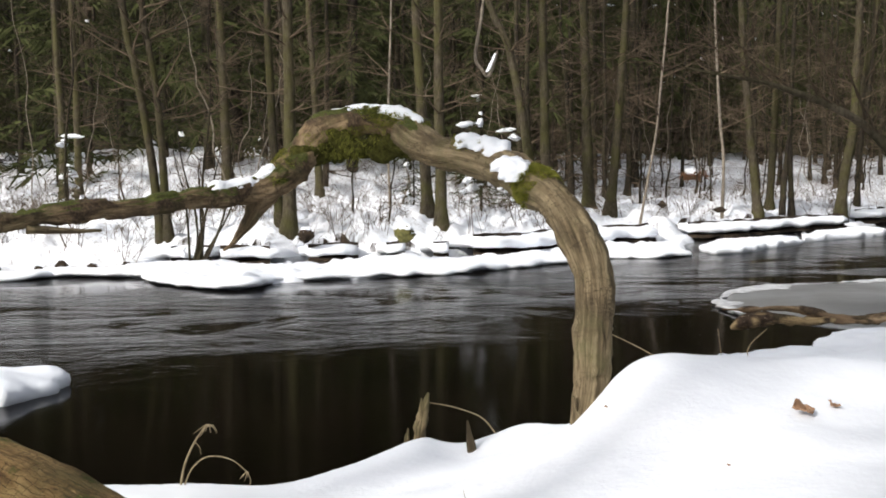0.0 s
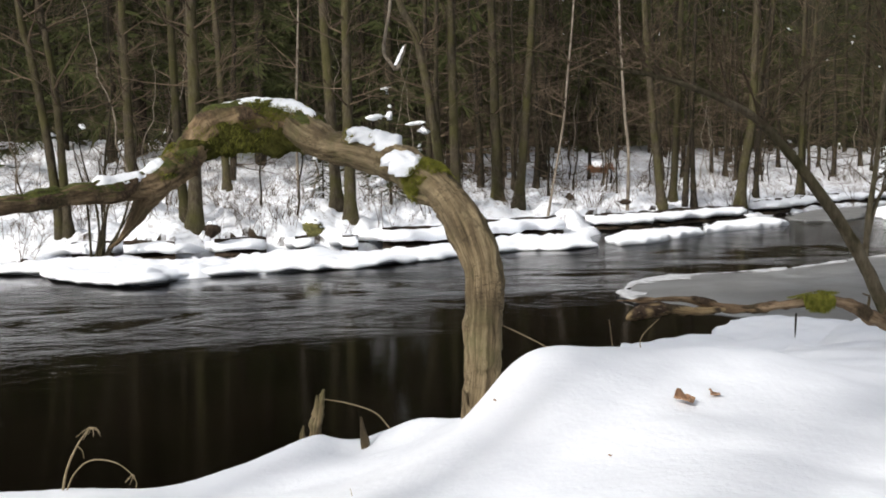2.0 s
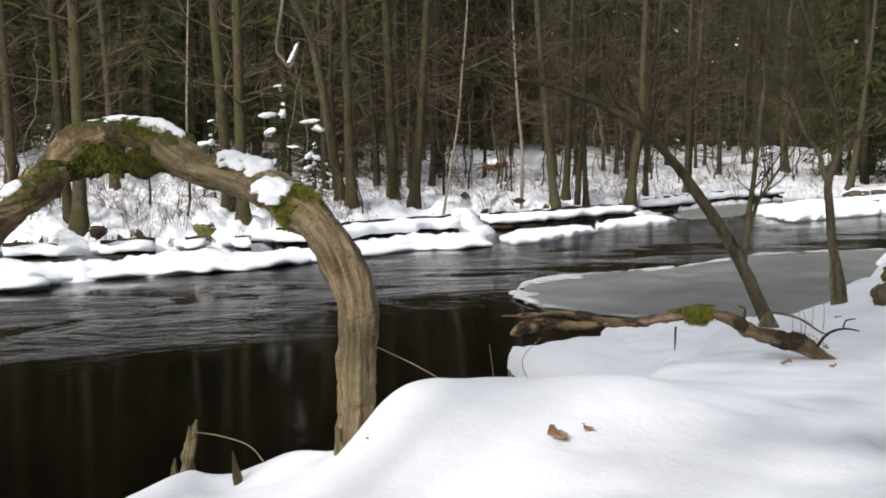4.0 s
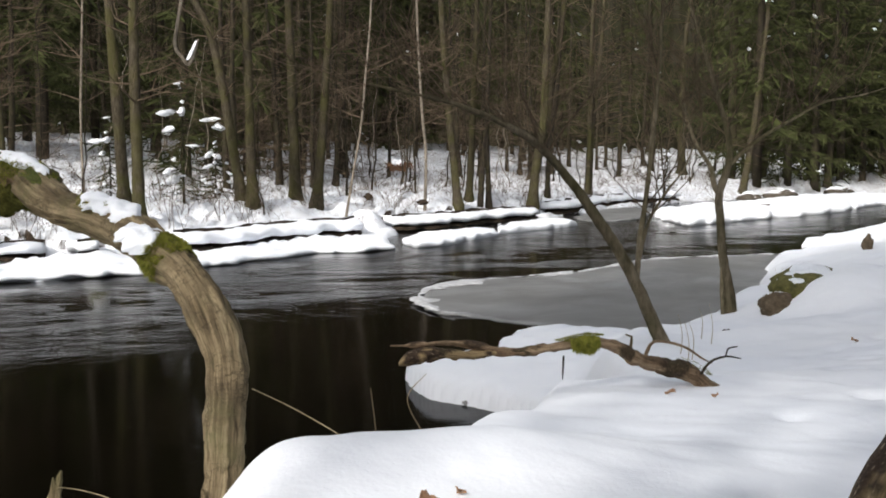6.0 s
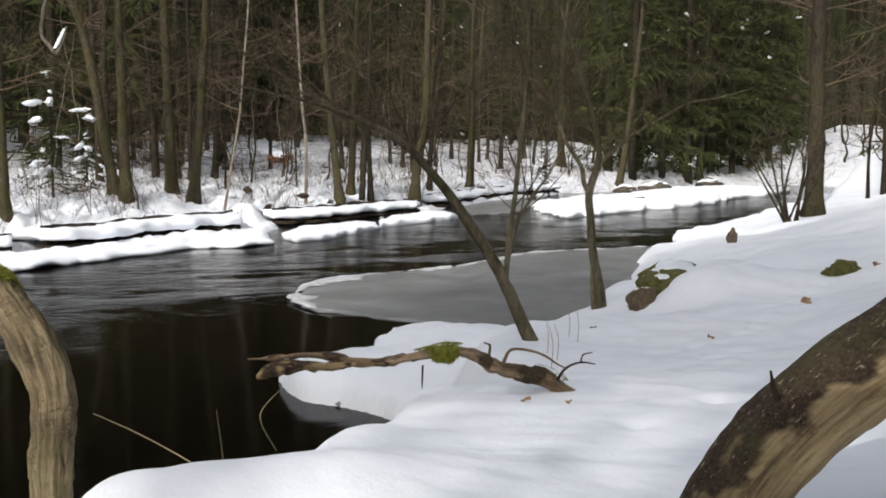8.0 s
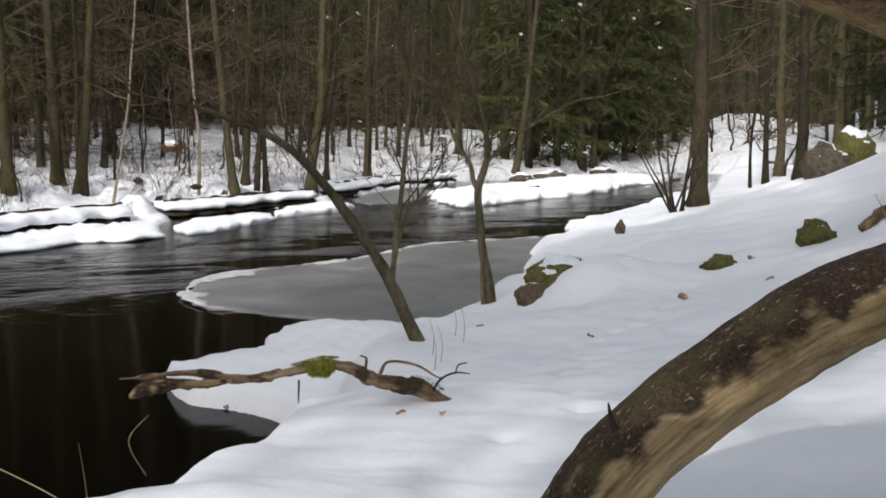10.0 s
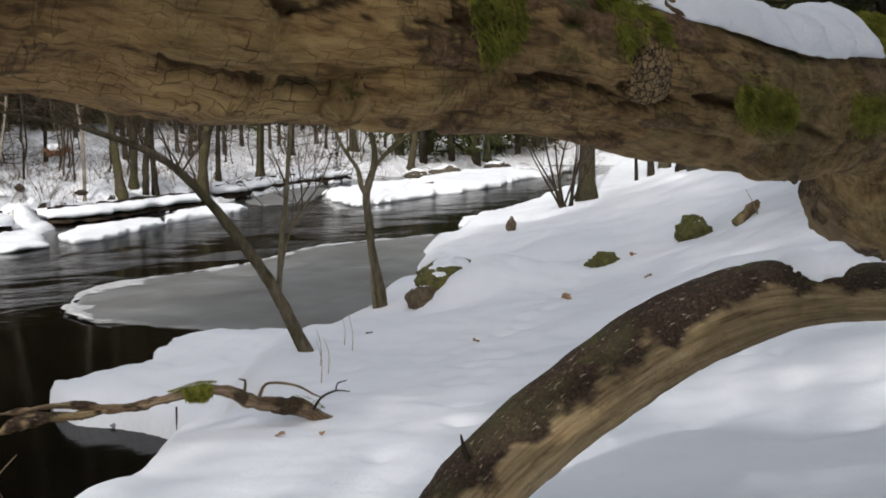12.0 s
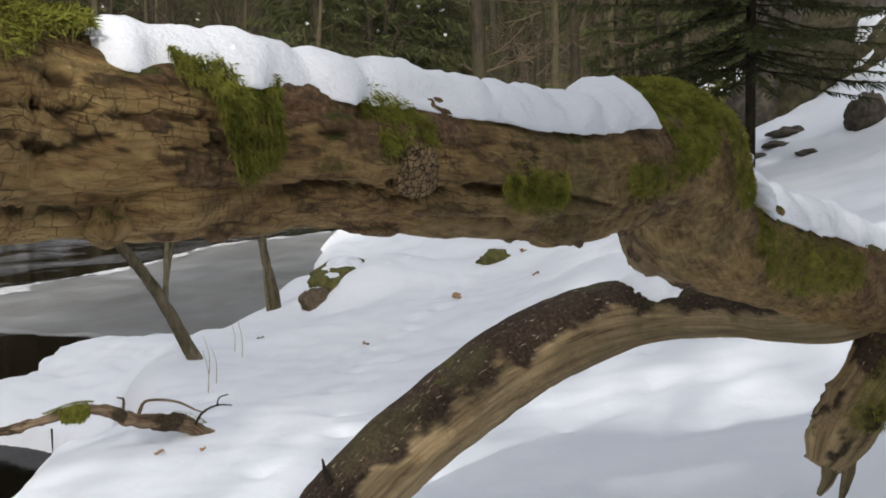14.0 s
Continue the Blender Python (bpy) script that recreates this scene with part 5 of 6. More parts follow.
def spruce(seed, height, low, label, name="spruce_tree", group="spruces in the wood", dense=1.0, snow=0.0, girth=0.0):
    rng = random.Random(seed)
    ob = thing(name, (0, 0, 0), label, "tree", group)
    v, f, g, pl = tube([(0, 0, -0.3, girth or height * 0.011 + 0.01), (0, 0, height * 0.5, girth * 0.7 or height * 0.007), (0, 0, height, 0.01)], seg=7, step=1.0)
    part("trunk", mesh("trunk", v, f, True, g, pl), DARKBARK, ob)
    verts, faces, wood = [], [], Soup()
    white = Soup()
    n = 0
    count = int(height * 8 * dense)
    for k in range(count):
        h = low + (height - low) * (k + rng.random()) / count
        size = ((height - h) * 0.22 + 0.25) * rng.uniform(0.55, 1.15)
        ang = k * 2.4 + rng.uniform(-0.8, 0.8)
        droop = rng.uniform(0.0, 0.7)
        d = np.array([math.cos(ang), math.sin(ang), 0])
        s = np.array([-d[1], d[0], 0])
        wood.add(*stick([(0, 0, h, 0.012), (*(d[:2] * size * 0.5), h - droop * size * 0.35, 0.008), (*(d[:2] * size), h - droop * size * 0.5, 0.004)]))
        m = int(size * 8 * dense) + 3
        for q in range(m):
            t = (q + rng.random()) / m * 0.9 + 0.1
            c = d * size * t + np.array([0, 0, h - droop * size * (0.8 * t - 0.3 * t * t)])
            for sg in (-1, 1):
                w = s * sg * rng.uniform(0.5, 1) + d * rng.uniform(0.2, 0.9) + np.array([0, 0, rng.uniform(-0.9, 0.15)])
                w *= (0.14 + 0.26 * size * (1 - t * 0.6)) * rng.uniform(0.5, 1.2) / 1.2 / dense ** 0.6
                u = np.cross(w, [rng.gauss(0, 1), rng.gauss(0, 1), rng.gauss(0, 1)])
                u *= (0.026 / dense ** 0.7) / (np.linalg.norm(u) + 1e-9)
                verts += [c - u * 0.6, c + w * 0.5 - u, c + w, c + w * 0.5 + u]
                faces.append([n, n + 1, n + 2, n + 3])
                n += 4
        if rng.random() < snow:
            t = rng.uniform(0.5, 0.9)
            c = d * size * t + np.array([0, 0, h - droop * size * (0.8 * t - 0.3 * t * t) + 0.03])
            e = d + np.array([rng.gauss(0, 0.3), rng.gauss(0, 0.3), -droop * 0.7])
            r = rng.uniform(0.03, 0.09) * (1.5 if dense > 2 and height < 4 else 1.0)
            white.add(*tube([(*(c - e * r * 2.2), r * 0.1), (*(c - e * r * 1.0), r * 0.6), (*(c + e * r * 0.6), r * 0.75), (*(c + e * r * 2.0), r * 0.1)], seg=6, step=0.05, rough=0.7, scale=16, seed=k)[:2])
    tagged(part("branch_wood", wood.mesh("branch_wood"), DARKBARK, ob), kind="stuff")
    tagged(part("foliage", mesh("foliage", np.array(verts), faces, False), NEEDLE, ob, "dark green needle sprays"), kind="stuff")
    if white.n:
        tagged(part("snow_load", white.mesh("snow_load"), SNOW_FINE, ob, "clumps of snow on the boughs"), kind="stuff")
    return ob


def stand(tree, x, y, turn=0.0, size=1.0, lean=0.0, fat=1.0, first=[]):
    """A copy of a tree at x, y; lean: its slope to the right."""
    z = height_at(x, y)
    m = pose(x, y, z - 0.03, 0, math.degrees(math.atan(lean)), 0) @ pose(0, 0, 0, 0, 0, turn) @ Matrix.Diagonal((fat, fat, size, 1))
    if tree.name not in first:
        first.append(tree.name)
        tree.matrix_basis = m
        return tree
    return copy_thing(tree, m)


KIND_A = [bare_tree(s, 15, 0.32, 3.0, 18, kids=(3, 5), label="tall bare alder with grey-green mossy bark standing in snow", high=0.9, wavy=0.07) for s in (11, 12, 13)]
KIND_B = [bare_tree(s, 9, 0.10, 0.7, 15, kids=(2, 5), mat=DARKBARK, name="young_alder", label="slender bare young tree with dark bark", spread=0.8, wavy=0.1) for s in (21, 22, 23)]
KIND_P = [bare_tree(s, 9, 0.07, 1.5, 10, kids=(2, 5), mat=BIRCH, name="thin_birch", label="thin pale-barked sapling among the alders", spread=0.7, wavy=0.12) for s in (26, 27)]
KIND_C = [spruce(s, h, low, "dark green spruce deep in the snowy wood", snow=0.03) for s, h, low in ((31, 14, 0.8), (32, 16, 1.6), (33, 11, 0.3))]
KIND_D = [bare_tree(s, 13, 0.22, 0.7, 27, kids=(2, 5), mat=DARKBARK, name="dead_spruce", label="spruce with dead brown lower branches", group="spruces in the wood", spread=0.85, down=0.35, high=0.75, wavy=0.03) for s in (41, 42, 43)]
KIND_F = [spruce(s, 3.0, 0.15, "young spruce loaded with snow at the wood's edge", "young_spruce", "young spruces", 2.6, 0.24) for s in (51, 52)]


def straight_crown(seed):
    rng, soup = random.Random(seed), Soup()
    for _ in range(20):
        h = 2.4 + 10.5 * rng.random() ** 1.35
        ang = rng.uniform(0, 6.283)
        grow(rng, soup, (0, 0, h), (math.cos(ang), math.sin(ang), rng.uniform(0.0, 0.7)), rng.uniform(1.0, 2.4) * (1.15 - 0.04 * h), 0.026, 2, 0.16, (3, 5))
    return np.concatenate(soup.v), soup.f


CROWNS = [straight_crown(s) for s in (11, 12, 13)]


def alder(x, y, girth, bend, k=0, mat=ALDER, label="tall bare alder with grey-green mossy bark standing in snow", name="alder_tree", tall=14.0, flare=0.5):
    """A tree whose trunk bends through rows of (height, x, y) from its foot."""
    z = height_at(x, y)
    ob = thing(name, (x, y, z), label, "tree", "trees on the far bank")
    b = np.array([(0, 0, 0), *bend], dtype=float)
    way = (b[-1] - b[-2]) / max(b[-1, 0] - b[-2, 0], 0.1)
    b = np.vstack([b, b[-1] + way * (tall - b[-1, 0]) * np.array([1, 0.6, 0.6])])
    c = spline(np.column_stack([b[:, 1], b[:, 2], b[:, 0], np.ones(len(b))]), 0.2)
    rows = [(x, y, z - 0.35, girth * 0.5 * (1 + flare))]
    for px, py, h, _ in c[::2]:
        rows.append((x + px, y + py, z + h, girth * 0.5 * (1 - 0.055 * h) * (1 + flare * math.exp(-h / 0.22))))
    v, f, g, pl = tube(rows, seg=12, step=0.3, rough=0.10, scale=3, seed=k)
    part("trunk", mesh("trunk", v, f, True, g, pl), mat, ob)
    cv, cf = CROWNS[k % 3]
    a = 1.9 * k
    cv = np.column_stack([cv[:, 0] * math.cos(a) - cv[:, 1] * math.sin(a), cv[:, 0] * math.sin(a) + cv[:, 1] * math.cos(a), cv[:, 2]])
    cv[:, 0] += x + np.interp(cv[:, 2], c[:, 2], c[:, 0])
    cv[:, 1] += y + np.interp(cv[:, 2], c[:, 2], c[:, 1])
    cv[:, 2] += z
    tagged(part("crown", mesh("crown", cv, cf), TWIG, ob, "bare brown limbs and twigs"), kind="stuff")
    return ob


# those along the far bank
alder(-6.09, 20.64, 0.20, [(1.44, -0.16, 0.1), (2.73, -0.36, 0.19), (3.85, -0.56, 0.26), (5.02, -0.78, 0.34)], 0)
alder(-5.91, 20.55, 0.18, [(1.12, -0.09, 0.08), (2.05, -0.14, 0.14), (3.1, -0.24, 0.21), (4.03, -0.39, 0.28), (4.97, -0.53, 0.34)], 1)
alder(-13.31, 33.91, 0.25, [(2.59, -0.05, 0.18), (4.32, -0.17, 0.3), (6.43, -0.26, 0.44)], 2)
alder(-13.15, 34.91, 0.28, [(3.65, -0.08, 0.25), (6.62, -0.21, 0.46)], 3)
alder(-7.50, 32.92, 0.34, [(2.57, -0.05, 0.18), (4.42, -0.12, 0.31), (6.28, -0.19, 0.43)], 4)
alder(-3.77, 21.54, 0.21, [(1.44, -0.12, 0.1), (3.27, -0.2, 0.22), (4.85, -0.24, 0.33)], 5)
alder(-3.45, 20.73, 0.28, [(1.33, 0.03, 0.09), (3.09, 0.03, 0.21), (4.85, 0, 0.34)], 6)
alder(-4.52, 33.50, 0.27, [(3.5, -0.15, 0.24), (5.01, -0.23, 0.35), (6.52, -0.33, 0.45)], 7)
alder(-0.65, 23.95, 0.28, [(1.73, -0.08, 0.12), (3.35, -0.17, 0.23), (5.11, -0.24, 0.35)], 8)
alder(-0.30, 22.13, 0.26, [(1.27, -0.01, 0.09), (3.15, -0.03, 0.22), (5.02, -0.02, 0.35)], 9)
alder(2.21, 27.00, 0.27, [(0.97, -0.16, 0.14), (2.44, -0.36, 0.35), (3.47, -0.54, 0.51), (4.57, -0.77, 0.68), (5.08, -1.06, 0.83)], 10)
alder(2.46, 26.63, 0.28, [(1.63, -0.03, 0.16), (3.38, -0.04, 0.33), (5.27, -0.06, 0.51)], 11)
alder(3.93, 29.37, 0.33, [(1.94, -0.03, 0.19), (4.05, -0.04, 0.39), (5.68, -0.07, 0.55)], 12)
alder(6.13, 44.25, 0.32, [(3.09, 0.01, 0.29), (7.51, 0, 0.7)], 13)
alder(4.19, 27.05, 0.27, [(1.6, 0.17, 0.09), (3.41, 0.32, 0.21), (5.37, 0.48, 0.34)], 14)
alder(8.70, 48.79, 0.52, [(4.14, 0.05, 0.37), (8.25, 0.1, 0.74)], 15, DARKBARK, "dark-barked bare tree standing in the snowy wood")
alder(8.87, 29.38, 0.26, [(2.28, -0.16, 0.27), (4, -0.26, 0.46), (6.23, -0.35, 0.7)], 16)
alder(9.98, 31.87, 0.26, [(1.74, 0.13, 0.12), (4.17, 0.28, 0.29), (6.6, 0.41, 0.48)], 17)
alder(10.41, 31.02, 0.18, [(2.44, -0.01, 0.23), (4.45, 0.09, 0.38), (6.65, 0.22, 0.55)], 18, DARKBARK, "dark-barked bare tree standing in the snowy wood")
alder(12.52, 32.59, 0.33, [(1.15, 0.12, 0.07), (2.91, 0.43, 0.13), (4.87, 0.55, 0.27), (7.02, 0.68, 0.43)], 19)
alder(12.88, 33.49, 0.28, [(1.04, 0.14, 0.05), (2.95, 0.53, 0.1), (4.66, 0.84, 0.15), (7.07, 1.21, 0.25)], 20)
alder(15.04, 37.58, 0.20, [(2.08, 0.14, 0.15), (3.9, 0.44, 0.21), (6.39, 0.66, 0.38)], 21, DARKBARK, "dark-barked bare tree standing in the snowy wood")
alder(17.86, 40.06, 0.29, [(2.84, 0.19, 0.2), (6.02, 0.34, 0.45), (8.47, 0.47, 0.63)], 22)
alder(18.00, 40.18, 0.25, [(2.8, 0.21, 0.19), (5.01, 0.5, 0.3), (8.45, 0.84, 0.51)], 23)
alder(30.71, 48.38, 0.41, [(1.59, 0.34, 0.04), (4.71, 0.86, 0.15), (8.77, 1.44, 0.34), (10.64, 1.63, 0.44)], 24)
alder(35.00, 62.76, 0.60, [(4.11, 0.1, 0.35), (8.86, 0.45, 0.68), (12.03, 0.9, 0.82)], 25)
alder(38.04, 52.19, 0.49, [(4.49, 0.21, 0.35), (11.39, 0.45, 0.91)], 26, DARKBARK, "dark-barked bare tree standing in the snowy wood")
alder(40.05, 53.68, 0.47, [(4.57, 0.45, 0.27), (11.7, 0.97, 0.77)], 27, DARKBARK, "dark-barked bare tree standing in the snowy wood")
alder(15.06, 16.15, 0.36, [(1.3, 0.1, 0.1), (2.99, 0.2, 0.26), (4.32, 0.29, 0.37)], 28, DARKBARK, "dark mossy alder standing in the snow of the near bank")
alder(19.83, 17.76, 0.31, [(0.79, 0.08, 0.06), (1.93, 0.15, 0.15), (4.33, 0.29, 0.37)], 29, DARKBARK, "dark mossy alder standing in the snow of the near bank")
alder(4.82, 26.12, 0.07, [(1.11, 0.2, 0.04), (2.43, 0.44, 0.08), (3.76, 0.58, 0.15), (5.38, 0.75, 0.25)], 30, BIRCH, "thin pale-barked sapling among the alders", "thin_birch", 8.0, 0.2)
alder(7.69, 28.86, 0.10, [(1.72, 0.07, 0.14), (2.89, -0.01, 0.27), (5.23, -0.08, 0.51)], 31, BIRCH, "thin pale-barked sapling among the alders", "thin_birch", 8.0, 0.2)
alder(-1.94, 30.02, 0.08, [(2.45, -0.04, 0.17), (5.84, 0.08, 0.41)], 32, BIRCH, "thin pale-barked sapling among the alders", "thin_birch", 8.0, 0.2)

wood_rng = random.Random(5)


def behind(x, y):
    return float(aside(FARBANK, np.array([x]), np.array([y]))[0])


def scatter(kinds, count, near, far, y0, y1, x0, x1, size, lean, fat):
    """Trees of some kinds at random places between two distances behind the far bank."""
    done = 0
    while done < count:
        y = wood_rng.uniform(y0, y1)
        x = wood_rng.uniform(x0, x1) * y
        if not near < behind(x, y) < far:
            continue
        stand(kinds[done % len(kinds)], x, y, wood_rng.uniform(0, 360), wood_rng.uniform(*size), wood_rng.gauss(0, lean), wood_rng.uniform(*fat))
        done += 1


scatter(KIND_C, 46, 12, 40, 24, 75, -0.75, 0.12, (1.1, 1.7), 0.015, (1.1, 1.6))
scatter(KIND_C, 26, 24, 50, 40, 85, 0.1, 0.90, (1.1, 1.7), 0.015, (1.1, 1.6))
scatter(KIND_D, 44, 9, 26, 28, 70, 0.05, 0.9, (0.8, 1.2), 0.03, (0.8, 1.3))
scatter(KIND_D, 34, 12, 34, 22, 80, -0.7, 0.9, (0.8, 1.2), 0.03, (0.8, 1.3))
scatter(KIND_B, 40, 1.5, 26, 19, 70, -0.7, 1.1, (0.5, 1.1), 0.07, (0.5, 1.0))
scatter(KIND_B, 24, 2, 13, 22, 60, 0.15, 0.95, (0.7, 1.1), 0.06, (0.7, 1.0))
scatter(KIND_P, 26, 1.0, 16, 19, 60, -0.6, 1.0, (0.5, 1.0), 0.07, (0.5, 1.0))

# young spruces with snow on their boughs
for x, y, k, s in ((0.75, 28.4, 0, 1.1), (1.7, 30.2, 1, 0.9), (-1.2, 29.5, 0, 0.8), (24.5, 45.5, 1, 0.8), (-9.5, 24.5, 1, 0.9)):
    stand(KIND_F[k], x, y, 60 * k + 13 * x, s, 0.0, s)
# unseen spruces added behind the camera for broken shade on fallen trunk and slope
for q in range(12):
    p, a = 1.8 + q * 0.6, -11.0 - 3.0 * (q % 3)
    stand(KIND_C[q % 3], (p + a) * 0.7071, (a - p) * 0.7071, 50 * q, 1.0, 0.0, 1.1)
for q in range(5):
    p, a = 2.9 + q * 1.1, -5.0 - 1.6 * (q % 2)
    stand(KIND_C[(q + 1) % 3], (p + a) * 0.7071, (a - p) * 0.7071, 35 * q, 1.1, 0.0, 1.0)
# added unseen too: high crowns shade the slope, not the near mound
tall = spruce(71, 17.5, 10.4, "unseen tall spruce with a high crown, added to shade the slope", "tall_spruce", "spruces in the wood", 1.35, 0.0, 0.035)
for q in range(5):
    p, a = -5.0 + q * 0.62, -12.6 - 0.4 * (q % 3)
    stand(tall, (p + a) * 0.7071, (a - p) * 0.7071, 50 * q, 1.0, 0.0, 1.0)
for q in range(2):
    p, a = -0.2 + q * 0.8, -12.2
    stand(tall, (p + a) * 0.7071, (a - p) * 0.7071, 70 * q, 1.25, 0.0, 0.85)
for q in range(4):
    p, a = -2.2 + q * 0.55, -12.9 + 0.3 * (q % 2)
    stand(tall, (p + a) * 0.7071, (a - p) * 0.7071, 33 + 70 * q, 1.02, 0.0, 1.15)
for q in range(4):
    p, a = -2.5 + q * 0.75, -15.0
    stand(tall, (p + a) * 0.7071, (a - p) * 0.7071, 15 + 55 * q, 1.12, 0.0, 1.15)
# dark spruces closing the bend downstream
for q in range(16):
    x, y = 33.0 + 3.6 * (q // 2) + 2.0 * (q % 2), 50.5 + 2.3 * (q // 2) + 6.0 * (q % 2)
    stand(KIND_C[q % 3], x, y, 40 * q, 1.3, 0.0, 1.5)
# thin bare trees on the snowy hillside beyond the bend
for q in range(24):
    far, way = 76.0 + (q * 17 % 24), 0.905 + 0.011 * q + 0.004 * (q % 3)
    y = far / math.hypot(1.0, way)
    stand(KIND_B[q % 3], way * y, y, 47 * q, 0.9 + 0.1 * (q % 4), 0.04 * math.sin(3 * q), 1.6 + 0.5 * (q % 3))
for q in range(6):
    stand(KIND_C[q % 2], 33.0 + 5.5 * q, 27.5 + 3.6 * q, 90 * q, 1.3, 0.0, 1.5)
# spruces and bare trees on this side, downstream and up the slope
for x, y, k in ((20.5, 12.0, 2), (26.0, 16.5, 1), (33.0, 20.5, 0), (42.0, 27.0, 1)):
    stand(KIND_C[k], x, y, 71 * x, 1.0, 0.0, 1.0)
for q in range(34):
    t = q / 33
    x, y = 19.5 + 34 * t + 2.5 * math.sin(q * 2.4), 17.2 + 22 * t + 2.2 * math.cos(q * 3.7)
    stand((KIND_B + KIND_A)[q % 6] if q % 4 else KIND_D[q % 3], x, y - 0.8, 40 * q, 0.9 + 0.1 * (q % 3), 0.03 * math.sin(q), 0.7 + 0.15 * (q % 4))
hill = spruce(61, 7.5, 1.0, "slim dark spruce with hanging green boughs on the rocky slope", "slope_spruce", "spruces on the slope", 7.0, 0.006, 0.05)
stand(hill, 8.36, 5.02, 20, 1.0, -0.01, 1.0)


# ---- the saplings on this bank ----
def sapling(name, label, stems, twigs, seed, at, size=(0.4, 1.0)):
    r = random.Random(seed)
    ob = thing(name, at, label, "sapling")
    for q, (rows, mat, lab) in enumerate(stems):
        limb("stem", rows, mat, ob, lab, seg=12, step=0.04, rough=0.12, scale=12, seed=seed + q)
    soup = Soup()
    for rows, count, lo in twigs:
        c = spline(rows, 0.02)
        for _ in range(count):
            k = int(len(c) * r.uniform(lo, 0.98))
            k = min(max(k, 1), len(c) - 2)
            t = c[k + 1, :3] - c[k - 1, :3]
            t /= np.linalg.norm(t) + 1e-9
            w = t * r.uniform(0.3, 1.0) + np.array([r.gauss(0, 0.6), r.gauss(0, 0.6), r.uniform(0.1, 0.9)])
            grow(r, soup, c[k, :3], w, r.uniform(*size), min(0.008, c[k, 3] * 0.5), 2, 0.14, (2, 5))
    tagged(part("crown", soup.mesh("crown"), TWIG, ob, "fine bare brown twigs"), kind="stuff")
    return ob


SAP = [(3.52, 6.20, 0.45, 0.055), (3.475, 6.215, 0.592, 0.052), (3.404, 6.252, 0.766, 0.046), (3.286, 6.282, 1.041, 0.043), (3.140, 6.297, 1.295, 0.040), (2.978, 6.316, 1.527, 0.036), (2.783, 6.347, 1.786, 0.030), (2.571, 6.325, 1.988, 0.027),
       (2.362, 6.295, 2.103, 0.023), (2.158, 6.260, 2.178, 0.018), (1.925, 6.233, 2.251, 0.014), (1.698, 6.202, 2.293, 0.010), (1.411, 6.190, 2.348, 0.007)]
SAP_B = [(3.286, 6.285, 1.06, 0.022), (3.30, 6.300, 1.137, 0.019), (3.342, 6.347, 1.365, 0.019), (3.409, 6.403, 1.635, 0.017), (3.492, 6.473, 2.107, 0.015), (3.540, 6.497, 2.540, 0.013), (3.577, 6.529, 3.014, 0.011), (3.614, 6.571, 3.605, 0.007)]
SAP_C = [(3.31, 6.31, 1.16, 0.012), (3.40, 6.35, 1.45, 0.011), (3.56, 6.40, 1.66, 0.009), (3.70, 6.44, 1.80, 0.007), (3.82, 6.47, 2.0, 0.004)]
SAPMAT = bark_material("sapling_bark", (0.06, 0.05, 0.031), (0.26, 0.215, 0.15), 0.6)
sapling("leaning_sapling", "bare sapling leaning far out over the river, mossy at its foot", [(SAP, SAPMAT, ""), (SAP_B, SAPMAT, "thin upright side stem"), (SAP_C, SAPMAT, "thin side branch")],
        [(SAP, 16, 0.5), (SAP_B, 16, 0.2), (SAP_C, 8, 0.3)], 3, (3.475, 6.215, 0.55))
S2 = [(5.60, 8.76, 0.25, 0.07), (5.586, 8.768, 0.356, 0.058), (5.554, 8.803, 0.636, 0.052), (5.508, 8.848, 0.973, 0.044), (5.495, 8.882, 1.309, 0.040), (5.490, 8.907, 1.561, 0.040), (5.594, 8.905, 1.897, 0.032), (5.575, 8.939, 2.206, 0.027), (5.476, 9.005, 2.598, 0.022),
      (5.378, 9.071, 2.990, 0.016), (5.254, 9.149, 3.438, 0.010)]
S2B = [(5.49, 8.907, 1.54, 0.026), (5.43, 8.91, 1.66, 0.026), (5.40, 8.92, 1.82, 0.022), (5.25, 8.95, 2.05, 0.019), (5.12, 8.97, 2.35, 0.017), (5.0, 9.0, 2.60, 0.013), (4.8, 9.05, 2.72, 0.008)]
S2C = [(5.594, 8.905, 1.85, 0.024), (5.75, 8.9, 1.98, 0.021), (5.98, 8.88, 2.15, 0.018), (6.3, 8.86, 2.32, 0.015), (6.62, 8.84, 2.48, 0.012), (7.0, 8.8, 2.55, 0.008), (7.4, 8.78, 2.66, 0.005)]
S2D = [(5.52, 8.80, 0.3, 0.03), (5.50, 8.82, 0.6, 0.028), (5.51, 8.84, 0.95, 0.026), (5.50, 8.86, 1.15, 0.02)]
sapling("forked_sapling", "bare young alder with a forked top at the water's edge", [(S2, SAPMAT, ""), (S2B, SAPMAT, "crooked side stem"), (S2C, SAPMAT, "long rising side branch"), (S2D, SAPMAT, "second stem grown against the first")],
        [(S2, 14, 0.5), (S2B, 9, 0.3), (S2C, 14, 0.25)], 9, (5.586, 8.768, 0.35), (0.5, 1.2))


